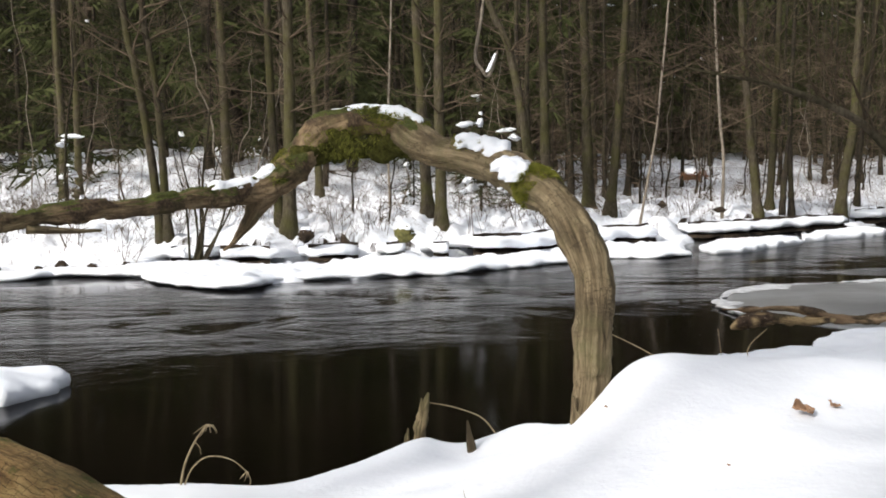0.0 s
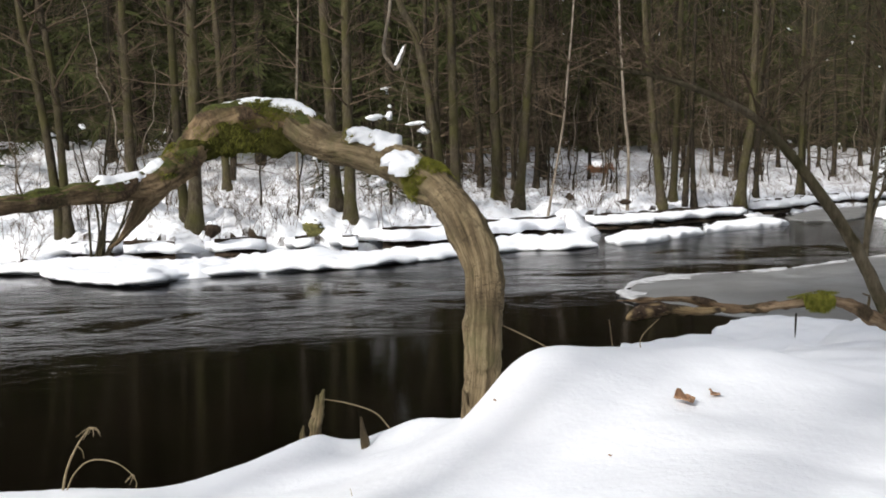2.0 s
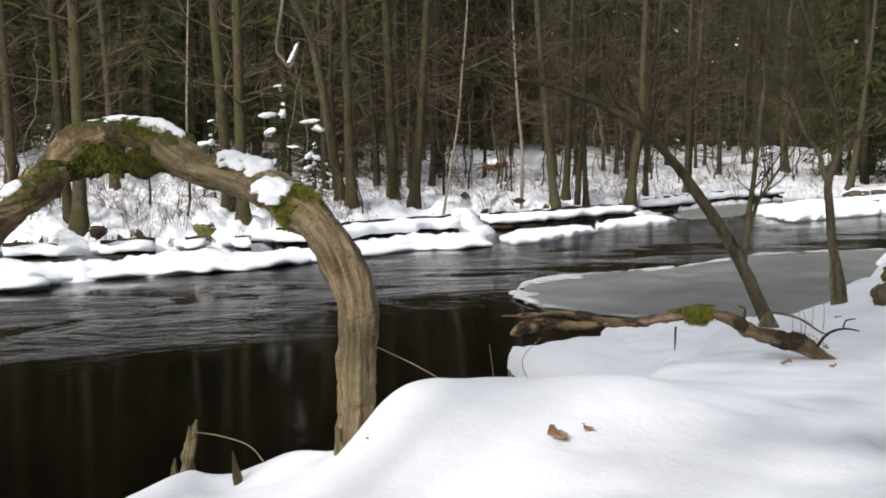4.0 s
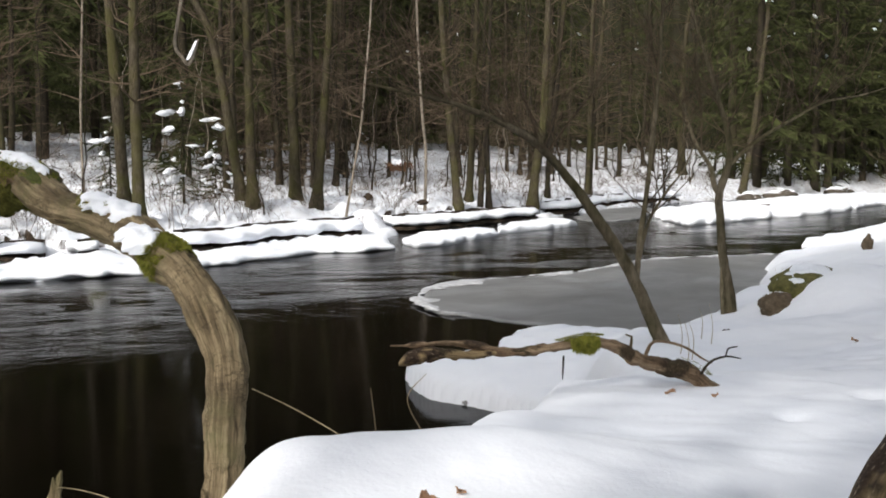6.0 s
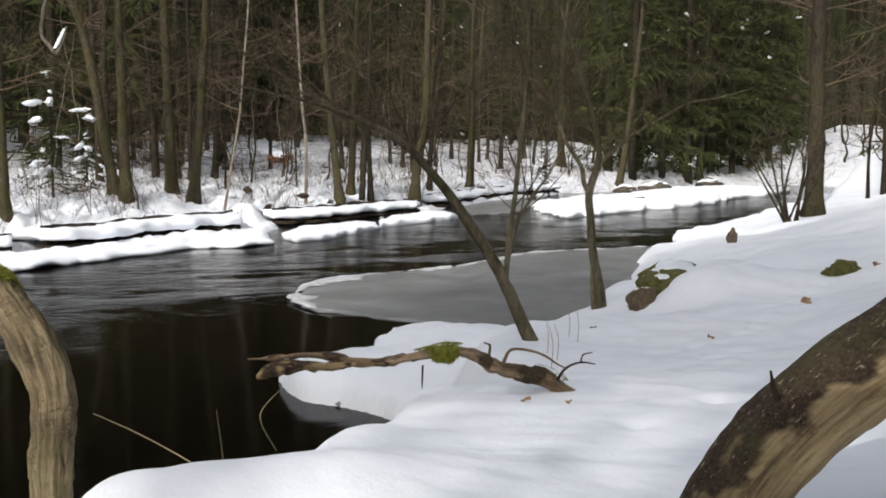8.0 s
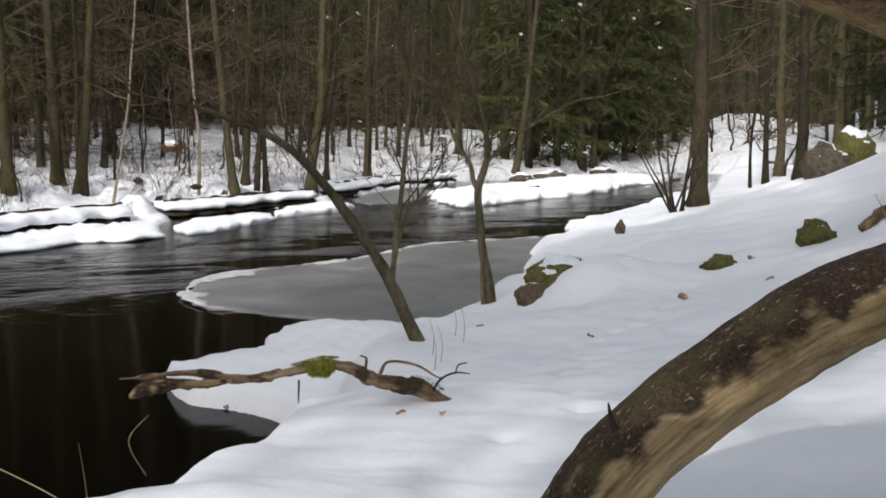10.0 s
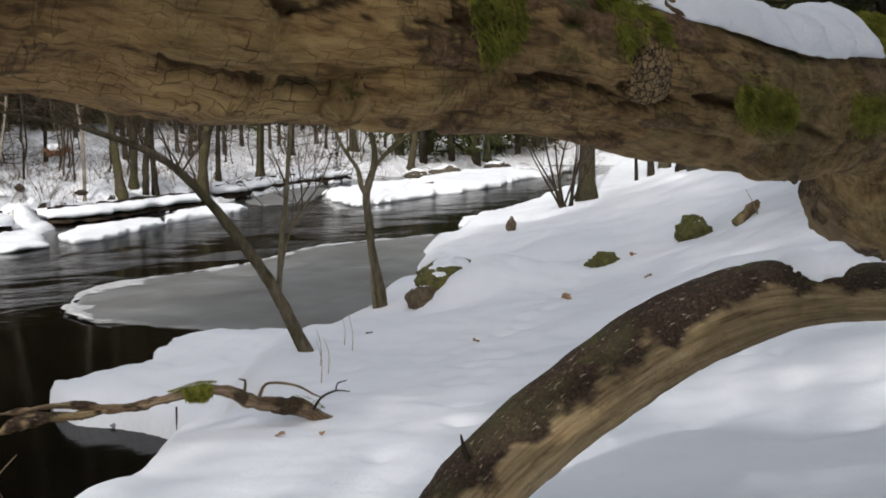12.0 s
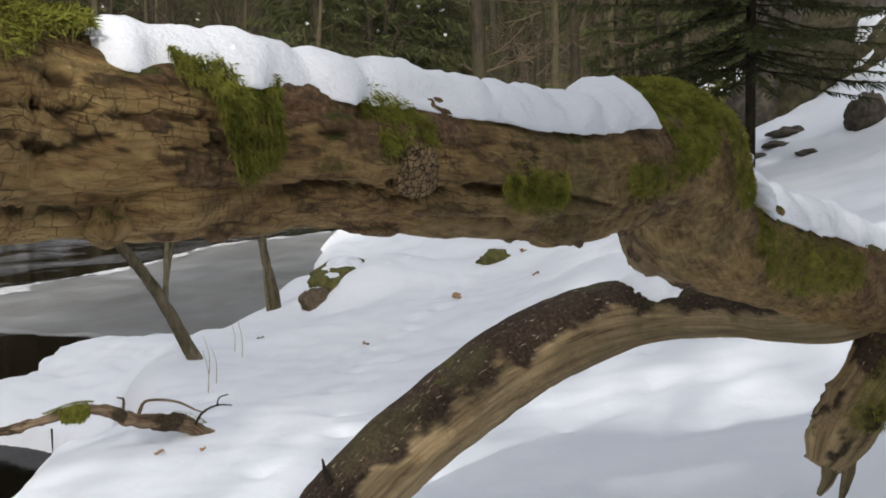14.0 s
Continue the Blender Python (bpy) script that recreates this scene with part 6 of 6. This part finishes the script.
def bush(name, label, x, y, stems, height, spread, seed, mat=TWIG, thick=0.012):
    r = random.Random(seed)
    z = height_at(x, y)
    ob = thing(name, (x, y, z), label, "bush", "bushes on the banks")
    fine = Soup()
    for q in range(stems):
        a = r.uniform(0, 6.283)
        d = np.array([math.cos(a) * spread, math.sin(a) * spread, 1.0])
        p = np.array([x + r.gauss(0, 0.08), y + r.gauss(0, 0.08), z - 0.1])
        rows = []
        h = height * r.uniform(0.5, 1.0)
        for k in range(6):
            rows.append((*p, thick * (1 - 0.14 * k) * r.uniform(0.8, 1.1)))
            d = d + np.array([r.gauss(0, 0.12), r.gauss(0, 0.12), 0.12])
            p = p + d / np.linalg.norm(d) * h / 5
        limb("stem", rows, mat, ob, seg=6, step=0.15, rough=0.08, seed=seed + q)
        for _ in range(5):
            k = r.randint(2, 5)
            grow(r, fine, rows[k][:3], (r.gauss(0, 0.7), r.gauss(0, 0.7), r.uniform(0.2, 1)), h * r.uniform(0.15, 0.4), 0.005, 2, 0.15, (2, 4))
    tagged(part("crown", fine.mesh("crown"), TWIG, ob), kind="stuff")
    return ob


bush("hazel_bush", "dark many-stemmed bare bush at the far shore", -4.95, 18.95, 8, 3.2, 0.35, 1, DARKBARK, 0.03)
bush("hazel_bush", "dark bare bush leaning beside the mossy alder", 13.5, 15.1, 9, 2.4, 0.6, 2, DARKBARK, 0.03)
for q, (x, y) in enumerate(((-6.6, 20.0), (-8.0, 20.5), (-2.4, 20.6), (-1.6, 21.2), (0.4, 22.2), (1.5, 24.0), (2.2, 25.0), (-7.2, 22.5), (-9.6, 22.0), (6.6, 28.5), (11.8, 31.6), (12.8, 33.0), (16.5, 37.5), (18.5, 39.5), (20.5, 40.5), (26.0, 43.5), (-4.3, 21.5), (-11.5, 22.5))):
    bush("bare_bush", "thin brown underwood poking out of the snow", x, y, 4, 1.0 + (q * 37 % 10) * 0.15, 0.4, 20 + q, TWIG, 0.009)


# ---- stones ----
def rock(name, label, x, y, z, sx, sy, sz, seed, mat=STONE, snow=0.0, tilt=0.0, turn=0.0, blocky=0.28):
    bm = bmesh.new()
    bmesh.ops.create_icosphere(bm, subdivisions=4, radius=1.0)
    me = bpy.data.meshes.new(name)
    bm.to_mesh(me)
    bm.free()
    v = np.zeros(len(me.vertices) * 3)
    me.vertices.foreach_get("co", v)
    v = v.reshape(-1, 3)
    q = np.round(v * 1.7 + 0.25 * fbm(v * 2 + seed, 2, seed)[:, None]) / 1.7
    v = v * (1 - blocky) + q * blocky
    v *= (1 + 0.22 * fbm(v * 1.3 + seed * 2.7, 4, seed) + 0.05 * fbm(v * 6 + seed, 3, seed + 2))[:, None]
    v *= np.array([sx, sy, sz])
    me.vertices.foreach_set("co", v.ravel())
    me.polygons.foreach_set("use_smooth", [True] * len(me.polygons))
    ob = part(name, me, mat)
    ob.matrix_basis = pose(x, y, z, 0, tilt, turn)
    tagged(ob, label, "stone")
    if snow > 0:
        nrm = np.zeros(len(me.vertices) * 3)
        me.vertices.foreach_get("normal", nrm)
        up = np.clip((nrm.reshape(-1, 3)[:, 2] - 0.9 + snow + 0.16 * fbm(v * 2.5 / max(sx, sy), 2, seed + 8)) * 2.5, 0, 1)
        w = v * (0.90 + 0.12 * up)[:, None]
        w[:, 2] += sz * 0.14 * up
        cap = me.copy()
        cap.materials.clear()
        cap.vertices.foreach_set("co", w.ravel())
        top = part("snow_cover", cap, SNOW_FINE)
        top.matrix_basis = ob.matrix_basis
        top.parent = ob
        top.matrix_basis = Matrix()
        tagged(top, "cushion of snow on the stone")
    return ob


BROWN = plain("brown_stone", (0.05, 0.036, 0.022), (0.19, 0.145, 0.095), 14, 0.9, 0.9, 0.03)
MOSSDARK = plain("dark_mossy_rock", (0.030, 0.026, 0.016), (0.105, 0.092, 0.050), 7, 0.95, 0.9, 0.05)
MOSSROCK = plain("mossy_stone", (0.045, 0.047, 0.016), (0.16, 0.145, 0.05), 16, 0.95, 0.9, 0.02)
rock("boulder", "mossy boulder with a snow cap at the shore", 6.22, 8.45, 0.62, 0.50, 0.34, 0.26, 1, MOSSROCK, 0.16, turn=35, blocky=0.1)
rock("boulder", "brown weathered stone under the snowy boulder", 5.68, 8.16, 0.50, 0.20, 0.17, 0.16, 2, BROWN, 0.12, turn=50, blocky=0.15)
snow_lump((6.78, 8.22, 0.62), 0.46, 21, "drift of snow lapping over the mossy boulder", 0.55)
snow_lump((6.02, 7.96, 0.52), 0.30, 22, "drift of snow above the brown stone", 0.5)
rock("stone", "low mossy stone in the snow", 7.30, 7.28, 0.84, 0.19, 0.16, 0.13, 3, MOSSROCK)
rock("stone", "mossy stone half buried in snow", 8.2, 6.95, 1.12, 0.21, 0.18, 0.15, 4, MOSSROCK, 0.14, turn=40)
tagged(limb("wood_stub", [(8.22, 6.42, 1.24, 0.05), (8.30, 6.38, 1.32, 0.055), (8.38, 6.33, 1.42, 0.05), (8.42, 6.30, 1.47, 0.025)], MOSSWOOD, seg=16, step=0.02, rough=0.3, scale=18, seed=61, ridge=0.2), "short brown stub of wood leaning in the snow", "stump")
rock("stone", "dark knob of a root in the snow", 4.17, 6.56, 0.53, 0.06, 0.05, 0.10, 5, EARTH)
snow_lump((4.28, 6.58, 0.56), 0.12, 9, "cushion of snow beside the dark root", 0.6)
rock("stone", "small rust-brown wedge of stone at the shore", 10.85, 13.4, 0.60, 0.09, 0.08, 0.14, 6, BROWN, turn=30)
rock("boulder", "large mossy boulder with snow on top", 20.1, 16.5, 1.75, 0.62, 0.55, 0.5, 7, MOSSROCK, 0.3)
rock("boulder", "large brown boulder beside the mossy one", 18.9, 16.2, 1.5, 0.5, 0.5, 0.5, 8, STONE, 0.15)
rock("boulder", "dark boulder on the far ice tongue", 21.0, 32.2, 0.2, 0.6, 0.4, 0.26, 9, STONE, 0.4)
rock("stone", "dark stone at the far shore", 26.6, 41.2, 0.25, 0.6, 0.4, 0.3, 10, STONE, 0.3)
rock("stone", "dark stone at the far shore", 30.0, 43.7, 0.25, 0.9, 0.5, 0.3, 11, STONE, 0.3)
rock("stone", "dark stone under the downstream bank", 36.5, 47.9, 0.25, 0.9, 0.6, 0.35, 12, STONE, 0.3)
rock("stone", "dark stone in the snow of the far bank", 6.3, 30.5, 0.85, 0.14, 0.12, 0.10, 13, EARTH)
rock("stone", "dark root stub at the far bank's rim", 7.4, 28.0, 0.75, 0.18, 0.1, 0.08, 14, EARTH)
rock("stone", "mossy stone at the foot of the twin alders", -1.0, 19.8, 0.62, 0.2, 0.15, 0.16, 15, MOSSROCK, 0.7)
rock("stone", "dark stump beside the thick alder", -2.95, 19.7, 0.62, 0.16, 0.12, 0.14, 16, EARTH, 0.4)
for q, (x, y, d) in enumerate(((-7.7, 18.3, 0.07), (-7.35, 18.5, 0.12), (-6.75, 18.45, 0.09), (-8.5, 18.4, 0.06), (-6.2, 18.75, 0.11), (-6.05, 18.6, 0.05))):
    rock("stone", "small dark stone showing through the shore snow", x, y, height_at(x, y) + d * 0.2, d, d * 0.8, d * 0.8, 30 + q, EARTH)
# the rocky slope
rock("boulder", "long dark slab of rock leaning on the snowy slope", 12.65, 7.0, 2.85, 1.05, 0.55, 0.36, 17, MOSSDARK, 0.0, tilt=-56, turn=-38)
rock("boulder", "grey wedge of rock below the leaning slab", 12.1, 7.45, 2.35, 0.34, 0.4, 0.52, 18, STONE, 0.0, tilt=14, turn=-38)
rock("boulder", "dark rock ledge behind the leaning slab", 13.4, 6.6, 3.1, 0.8, 0.5, 0.34, 22, MOSSDARK, 0.2, tilt=-36, turn=-38)
rock("boulder", "mossy boulder with a snow cap on the slope", 13.2, 8.8, 2.45, 0.34, 0.3, 0.34, 19, MOSSROCK, 0.32)
rock("boulder", "dark stone breaking through the snow of the slope", 10.1, 4.85, 2.2, 0.22, 0.18, 0.24, 20, STONE, 0.2)
rock("boulder", "dark cliff-like boulder high on the slope", 15.4, 8.4, 3.6, 1.6, 1.0, 1.5, 21, STONE, 0.3, turn=30)
for q in range(7):
    r = random.Random(q)
    x, y = 9.5 + r.uniform(-0.7, 1.3), 5.35 + r.uniform(-0.5, 0.8)
    rock("stone", "small stone and dead leaves in the snow of the slope", x, y, height_at(x, y), 0.08 + 0.02 * q, 0.07 + 0.01 * q, 0.05, 40 + q, STONE, turn=50 * q)

# ---- stumps, spikes, stalks and leaves on the near snow ----
stump = thing("broken_stump", (-0.105, 2.70, 0.9), "splintered grey stump rising behind the snow rim", "stump")
limb("post", [(-0.112, 2.70, 0.82, 0.022), (-0.106, 2.703, 0.95, 0.019), (-0.094, 2.710, 1.03, 0.016), (-0.085, 2.713, 1.06, 0.010), (-0.078, 2.714, 1.096, 0.003)], OLDWOOD, stump, seg=28, step=0.006, rough=0.45, scale=40, seed=31, ridge=0.25, checks=0.004)
limb("splinter", [(-0.10, 2.706, 1.0, 0.010), (-0.096, 2.708, 1.05, 0.008), (-0.097, 2.708, 1.082, 0.002)], OLDWOOD, stump, seg=8, step=0.008, rough=0.3, scale=30, seed=34)
limb("splinter", [(-0.135, 2.70, 0.85, 0.012), (-0.138, 2.70, 0.96, 0.009), (-0.134, 2.70, 1.0, 0.002)], OLDWOOD, stump, seg=10, step=0.01, rough=0.3, scale=22, seed=32)
tagged(limb("wooden_spike", [(0.04, 2.36, 0.98, 0.013), (0.034, 2.361, 1.03, 0.011), (0.028, 2.364, 1.075, 0.007), (0.025, 2.366, 1.102, 0.002)], OLDWOOD, seg=12, step=0.008, rough=0.2, scale=22, seed=33, ridge=0.2), "pointed grey splinter of wood in the snow", "stake")


def stalk(label, rows, tufts=0, seed=0):
    ob = thing("dry_stalk", rows[0][:3], label, "plant", "dry stalks in the snow")
    limb("stem", rows, GRASS, ob, seg=5, step=0.01)
    r = random.Random(seed)
    for _ in range(tufts):
        p = np.array(rows[-1 if r.random() < 0.6 else -2][:3])
        q = p + np.array([r.gauss(0, 0.012), r.gauss(0, 0.01), -r.uniform(0.01, 0.035)])
        limb("awn", [(*p, 0.0012), (*((p + q) / 2 + np.array([0.004, 0, 0.004])), 0.0009), (*q, 0.0005)], GRASS, ob, seg=4, step=0.01)
    return ob


stalk("dry bent grass stalk with a drooping head", [(-0.612, 2.15, 1.0, 0.003), (-0.60, 2.153, 1.06, 0.0026), (-0.578, 2.158, 1.11, 0.002), (-0.552, 2.162, 1.148, 0.0012)], 9, 1)
stalk("dry stalk arching over into the snow", [(-0.607, 2.15, 1.0, 0.002), (-0.585, 2.152, 1.05, 0.0016), (-0.55, 2.154, 1.078, 0.0014), (-0.50, 2.155, 1.072, 0.0012), (-0.465, 2.154, 1.045, 0.001), (-0.455, 2.154, 1.025, 0.0008)], 5, 2)
stalk("thin dry stalk leaning over the water", [(0.66, 2.62, 1.12, 0.0018), (0.60, 2.66, 1.16, 0.0016), (0.50, 2.72, 1.215, 0.0014), (0.40, 2.78, 1.26, 0.001)], 0, 3)
stalk("thin upright dry stalk", [(0.71, 2.62, 1.1, 0.0016), (0.70, 2.62, 1.20, 0.0013), (0.69, 2.62, 1.28, 0.0007)], 0, 4)
stalk("kinked dry stalk at the snow rim", [(0.93, 3.0, 1.04, 0.0018), (0.89, 3.02, 1.12, 0.0016), (0.895, 3.03, 1.165, 0.0014), (0.95, 3.04, 1.215, 0.001)], 0, 5)
stalk("long dry stem lying out over the water", [(0.10, 2.42, 1.05, 0.0018), (0.06, 2.47, 1.085, 0.0016), (-0.01, 2.52, 1.10, 0.0013), (-0.07, 2.55, 1.105, 0.0008)], 0, 6)
stalk("short dry stalk in the snow", [(0.02, 1.72, 1.06, 0.0014), (0.015, 1.72, 1.11, 0.001), (0.01, 1.72, 1.135, 0.0005)], 0, 7)
stalk("thin dry stalk beside the buried stone", [(8.3, 6.2, 1.32, 0.005), (8.22, 6.2, 1.45, 0.004), (8.1, 6.2, 1.6, 0.002)], 0, 8)
for q, (x, y) in enumerate(((3.1, 5.2), (3.25, 5.6), (3.7, 6.0), (3.8, 6.3), (2.9, 4.9), (5.9, 8.4), (6.1, 8.8))):
    z = height_at(x, y)
    stalk("thin dark twig standing in the snow", [(x, y, z - 0.03, 0.003), (x + 0.01, y, z + 0.12, 0.002), (x - 0.02, y, z + 0.22 + 0.03 * (q % 3), 0.001)], 0, 9 + q)


def dead_leaf(x, y, z, size, turn, tilt, label):
    """A curled brown leaf with a wavy rim and a midrib."""
    n, m = 13, 7
    verts, faces = [], []
    for i in range(n):
        t = i / (n - 1)
        wide = size * 0.42 * math.sin(math.pi * min(1, t * 1.02) ** 0.8) * (1 + 0.28 * math.sin(t * 19)) + size * 0.01
        for j in range(m):
            s = j / (m - 1) * 2 - 1
            verts.append((size * (t - 0.5), wide * s, size * (0.20 * s * s + 0.10 * math.sin(t * 5 + s) + 0.05 * math.sin(9 * t * s) + (0.0 if abs(s) > 0.2 else -0.02))))
    for i in range(n - 1):
        for j in range(m - 1):
            a = i * m + j
            faces.append([a, a + 1, a + m + 1, a + m])
    me = mesh("dead_leaf", np.array(verts), faces)
    ob = part("dead_leaf", me, LEAF)
    mod = ob.modifiers.new("thick", "SOLIDIFY")
    mod.thickness = 0.0012
    ob.matrix_basis = pose(x, y, z, tilt, 12, turn)
    return tagged(ob, label, "leaf")


dead_leaf(0.630, 1.803, 1.254, 0.042, 5, 24, "curled brown oak leaf lying on the snow")
# added scrap in place of the dark shadowed hollow right of the leaf
dead_leaf(0.700, 1.84, 1.252, 0.026, 40, 20, "brown scrap standing in for the shadowed hollow beside the leaf")
for q, (x, y, s) in enumerate(((0.295, 1.95, 0.008), (0.44, 1.6, 0.007), (1.9, 3.25, 0.04), (2.05, 3.2, 0.03), (5.6, 5.9, 0.1), (4.2, 5.2, 0.05), (7.6, 7.2, 0.08), (6.2, 5.6, 0.06))):
    dead_leaf(x, y, height_at(x, y) + s * 0.12, s, 70 * q, 15, "small dark scrap of leaf on the snow")

# the log by the camera's feet, at the start
tagged(limb("lying_log", [(-0.95, 1.15, 1.30, 0.075), (-0.604, 1.12, 1.318, 0.075), (-0.513, 1.09, 1.312, 0.075), (-0.40, 1.04, 1.282, 0.075), (-0.25, 0.97, 1.22, 0.075), (0.1, 0.85, 1.08, 0.075)], ROTWOOD, seg=40, step=0.015, rough=0.08, scale=9, seed=44, ridge=0.06, checks=0.003),
       "brown weathered log lying close by in the snow", "log")

tagged(limb("hanging_branch", [(0.80, 25.3, 6.6, 0.035), (0.72, 25.3, 5.75, 0.035), (0.55, 25.25, 4.75, 0.04), (0.72, 25.2, 4.40, 0.04), (0.86, 25.2, 4.24, 0.045), (1.00, 25.2, 4.55, 0.04), (1.10, 25.2, 4.85, 0.025)], BIRCH, seg=8, step=0.08, rough=0.2, scale=6, seed=71), "pale broken branch hooked over among the alders", "branch")
snow_cap([(0.80, 25.2, 4.30, 0.045), (0.90, 25.18, 4.36, 0.045), (1.00, 25.18, 4.57, 0.04), (1.10, 25.18, 4.84, 0.025)], 0.02, 0.6, 0.05, 0.04, "snow in the crook of the broken branch", 33, ragged=0.3)

# the broken snag and the rusty fern clump among the far alders
tagged(limb("broken_snag", [(9.75, 29.9, 0.5, 0.11), (9.78, 29.9, 1.2, 0.10), (9.83, 29.9, 1.9, 0.08), (9.87, 29.9, 2.5, 0.05), (9.88, 29.9, 2.75, 0.01)], DARKBARK, seg=12, step=0.12, rough=0.2, scale=5, seed=51), "broken dead stem standing among the alders", "snag")
fern = thing("fern_clump", (10.4, 43.6, 1.6), "rust-brown withered fern clump under snow", "plant")
soup = Soup()
r = random.Random(8)
for q in range(90):
    a = r.uniform(0, 6.283)
    b = np.array([10.4 + r.gauss(0, 0.18), 43.6 + r.gauss(0, 0.15), 1.55])
    e = b + np.array([math.cos(a) * 0.35, math.sin(a) * 0.3, r.uniform(-0.1, 0.3)])
    soup.add(*tube([(*b, 0.03), (*((b + e) / 2 + np.array([0, 0, 0.25])), 0.035), (*e, 0.01)], seg=3, raw=True))
tagged(part("fronds", soup.mesh("fronds"), FERN, fern), kind="stuff")
snow_lump((10.25, 43.5, 1.92), 0.28, 20, "cap of snow on the withered fern", 0.6)


# twiggy undergrowth and dead stalks that stick out of the snow of the far wood
def undergrowth(count, seed):
    r, soup = random.Random(seed), Soup()
    spots = []
    while len(spots) < count:
        y = r.uniform(19, 62)
        x = r.uniform(-0.62, 0.95) * y
        d = behind(x, y)
        if 0.25 < d < 22 and r.random() < 1.0 - d * 0.03:
            spots.append((x, y))
    zs = ground_height(np.array([q[0] for q in spots]), np.array([q[1] for q in spots]))
    for (x, y), z in zip(spots, zs):
        for _ in range(r.randint(2, 5)):
            h = r.uniform(0.15, 0.7) * (1.9 if r.random() < 0.18 else 1)
            a, b = np.array([x + r.gauss(0, 0.12), y + r.gauss(0, 0.12), z - 0.05]), np.array([r.gauss(0, 0.4), r.gauss(0, 0.4), 1.0])
            m = a + b * h * 0.55
            e = m + (b + np.array([r.gauss(0, 0.5), r.gauss(0, 0.5), r.uniform(-0.6, 0.1)])) * h * 0.5
            w = r.uniform(0.004, 0.009)
            soup.add(*stick([(*a, w), (*m, w * 0.8), (*e, w * 0.4)]))
            if h > 0.4:
                for _ in range(3):
                    k = a + (m - a) * r.uniform(0.3, 1)
                    t = k + np.array([r.gauss(0, 0.2), r.gauss(0, 0.2), r.uniform(0.05, 0.3)]) * h
                    soup.add(*stick([(*k, w * 0.6), (*t, w * 0.3)]))
    tagged(part("undergrowth", soup.mesh("undergrowth"), TWIG), "thin brown twigs and dead stalks poking through the snow", "underwood", kind="stuff")


undergrowth(1500, 77)
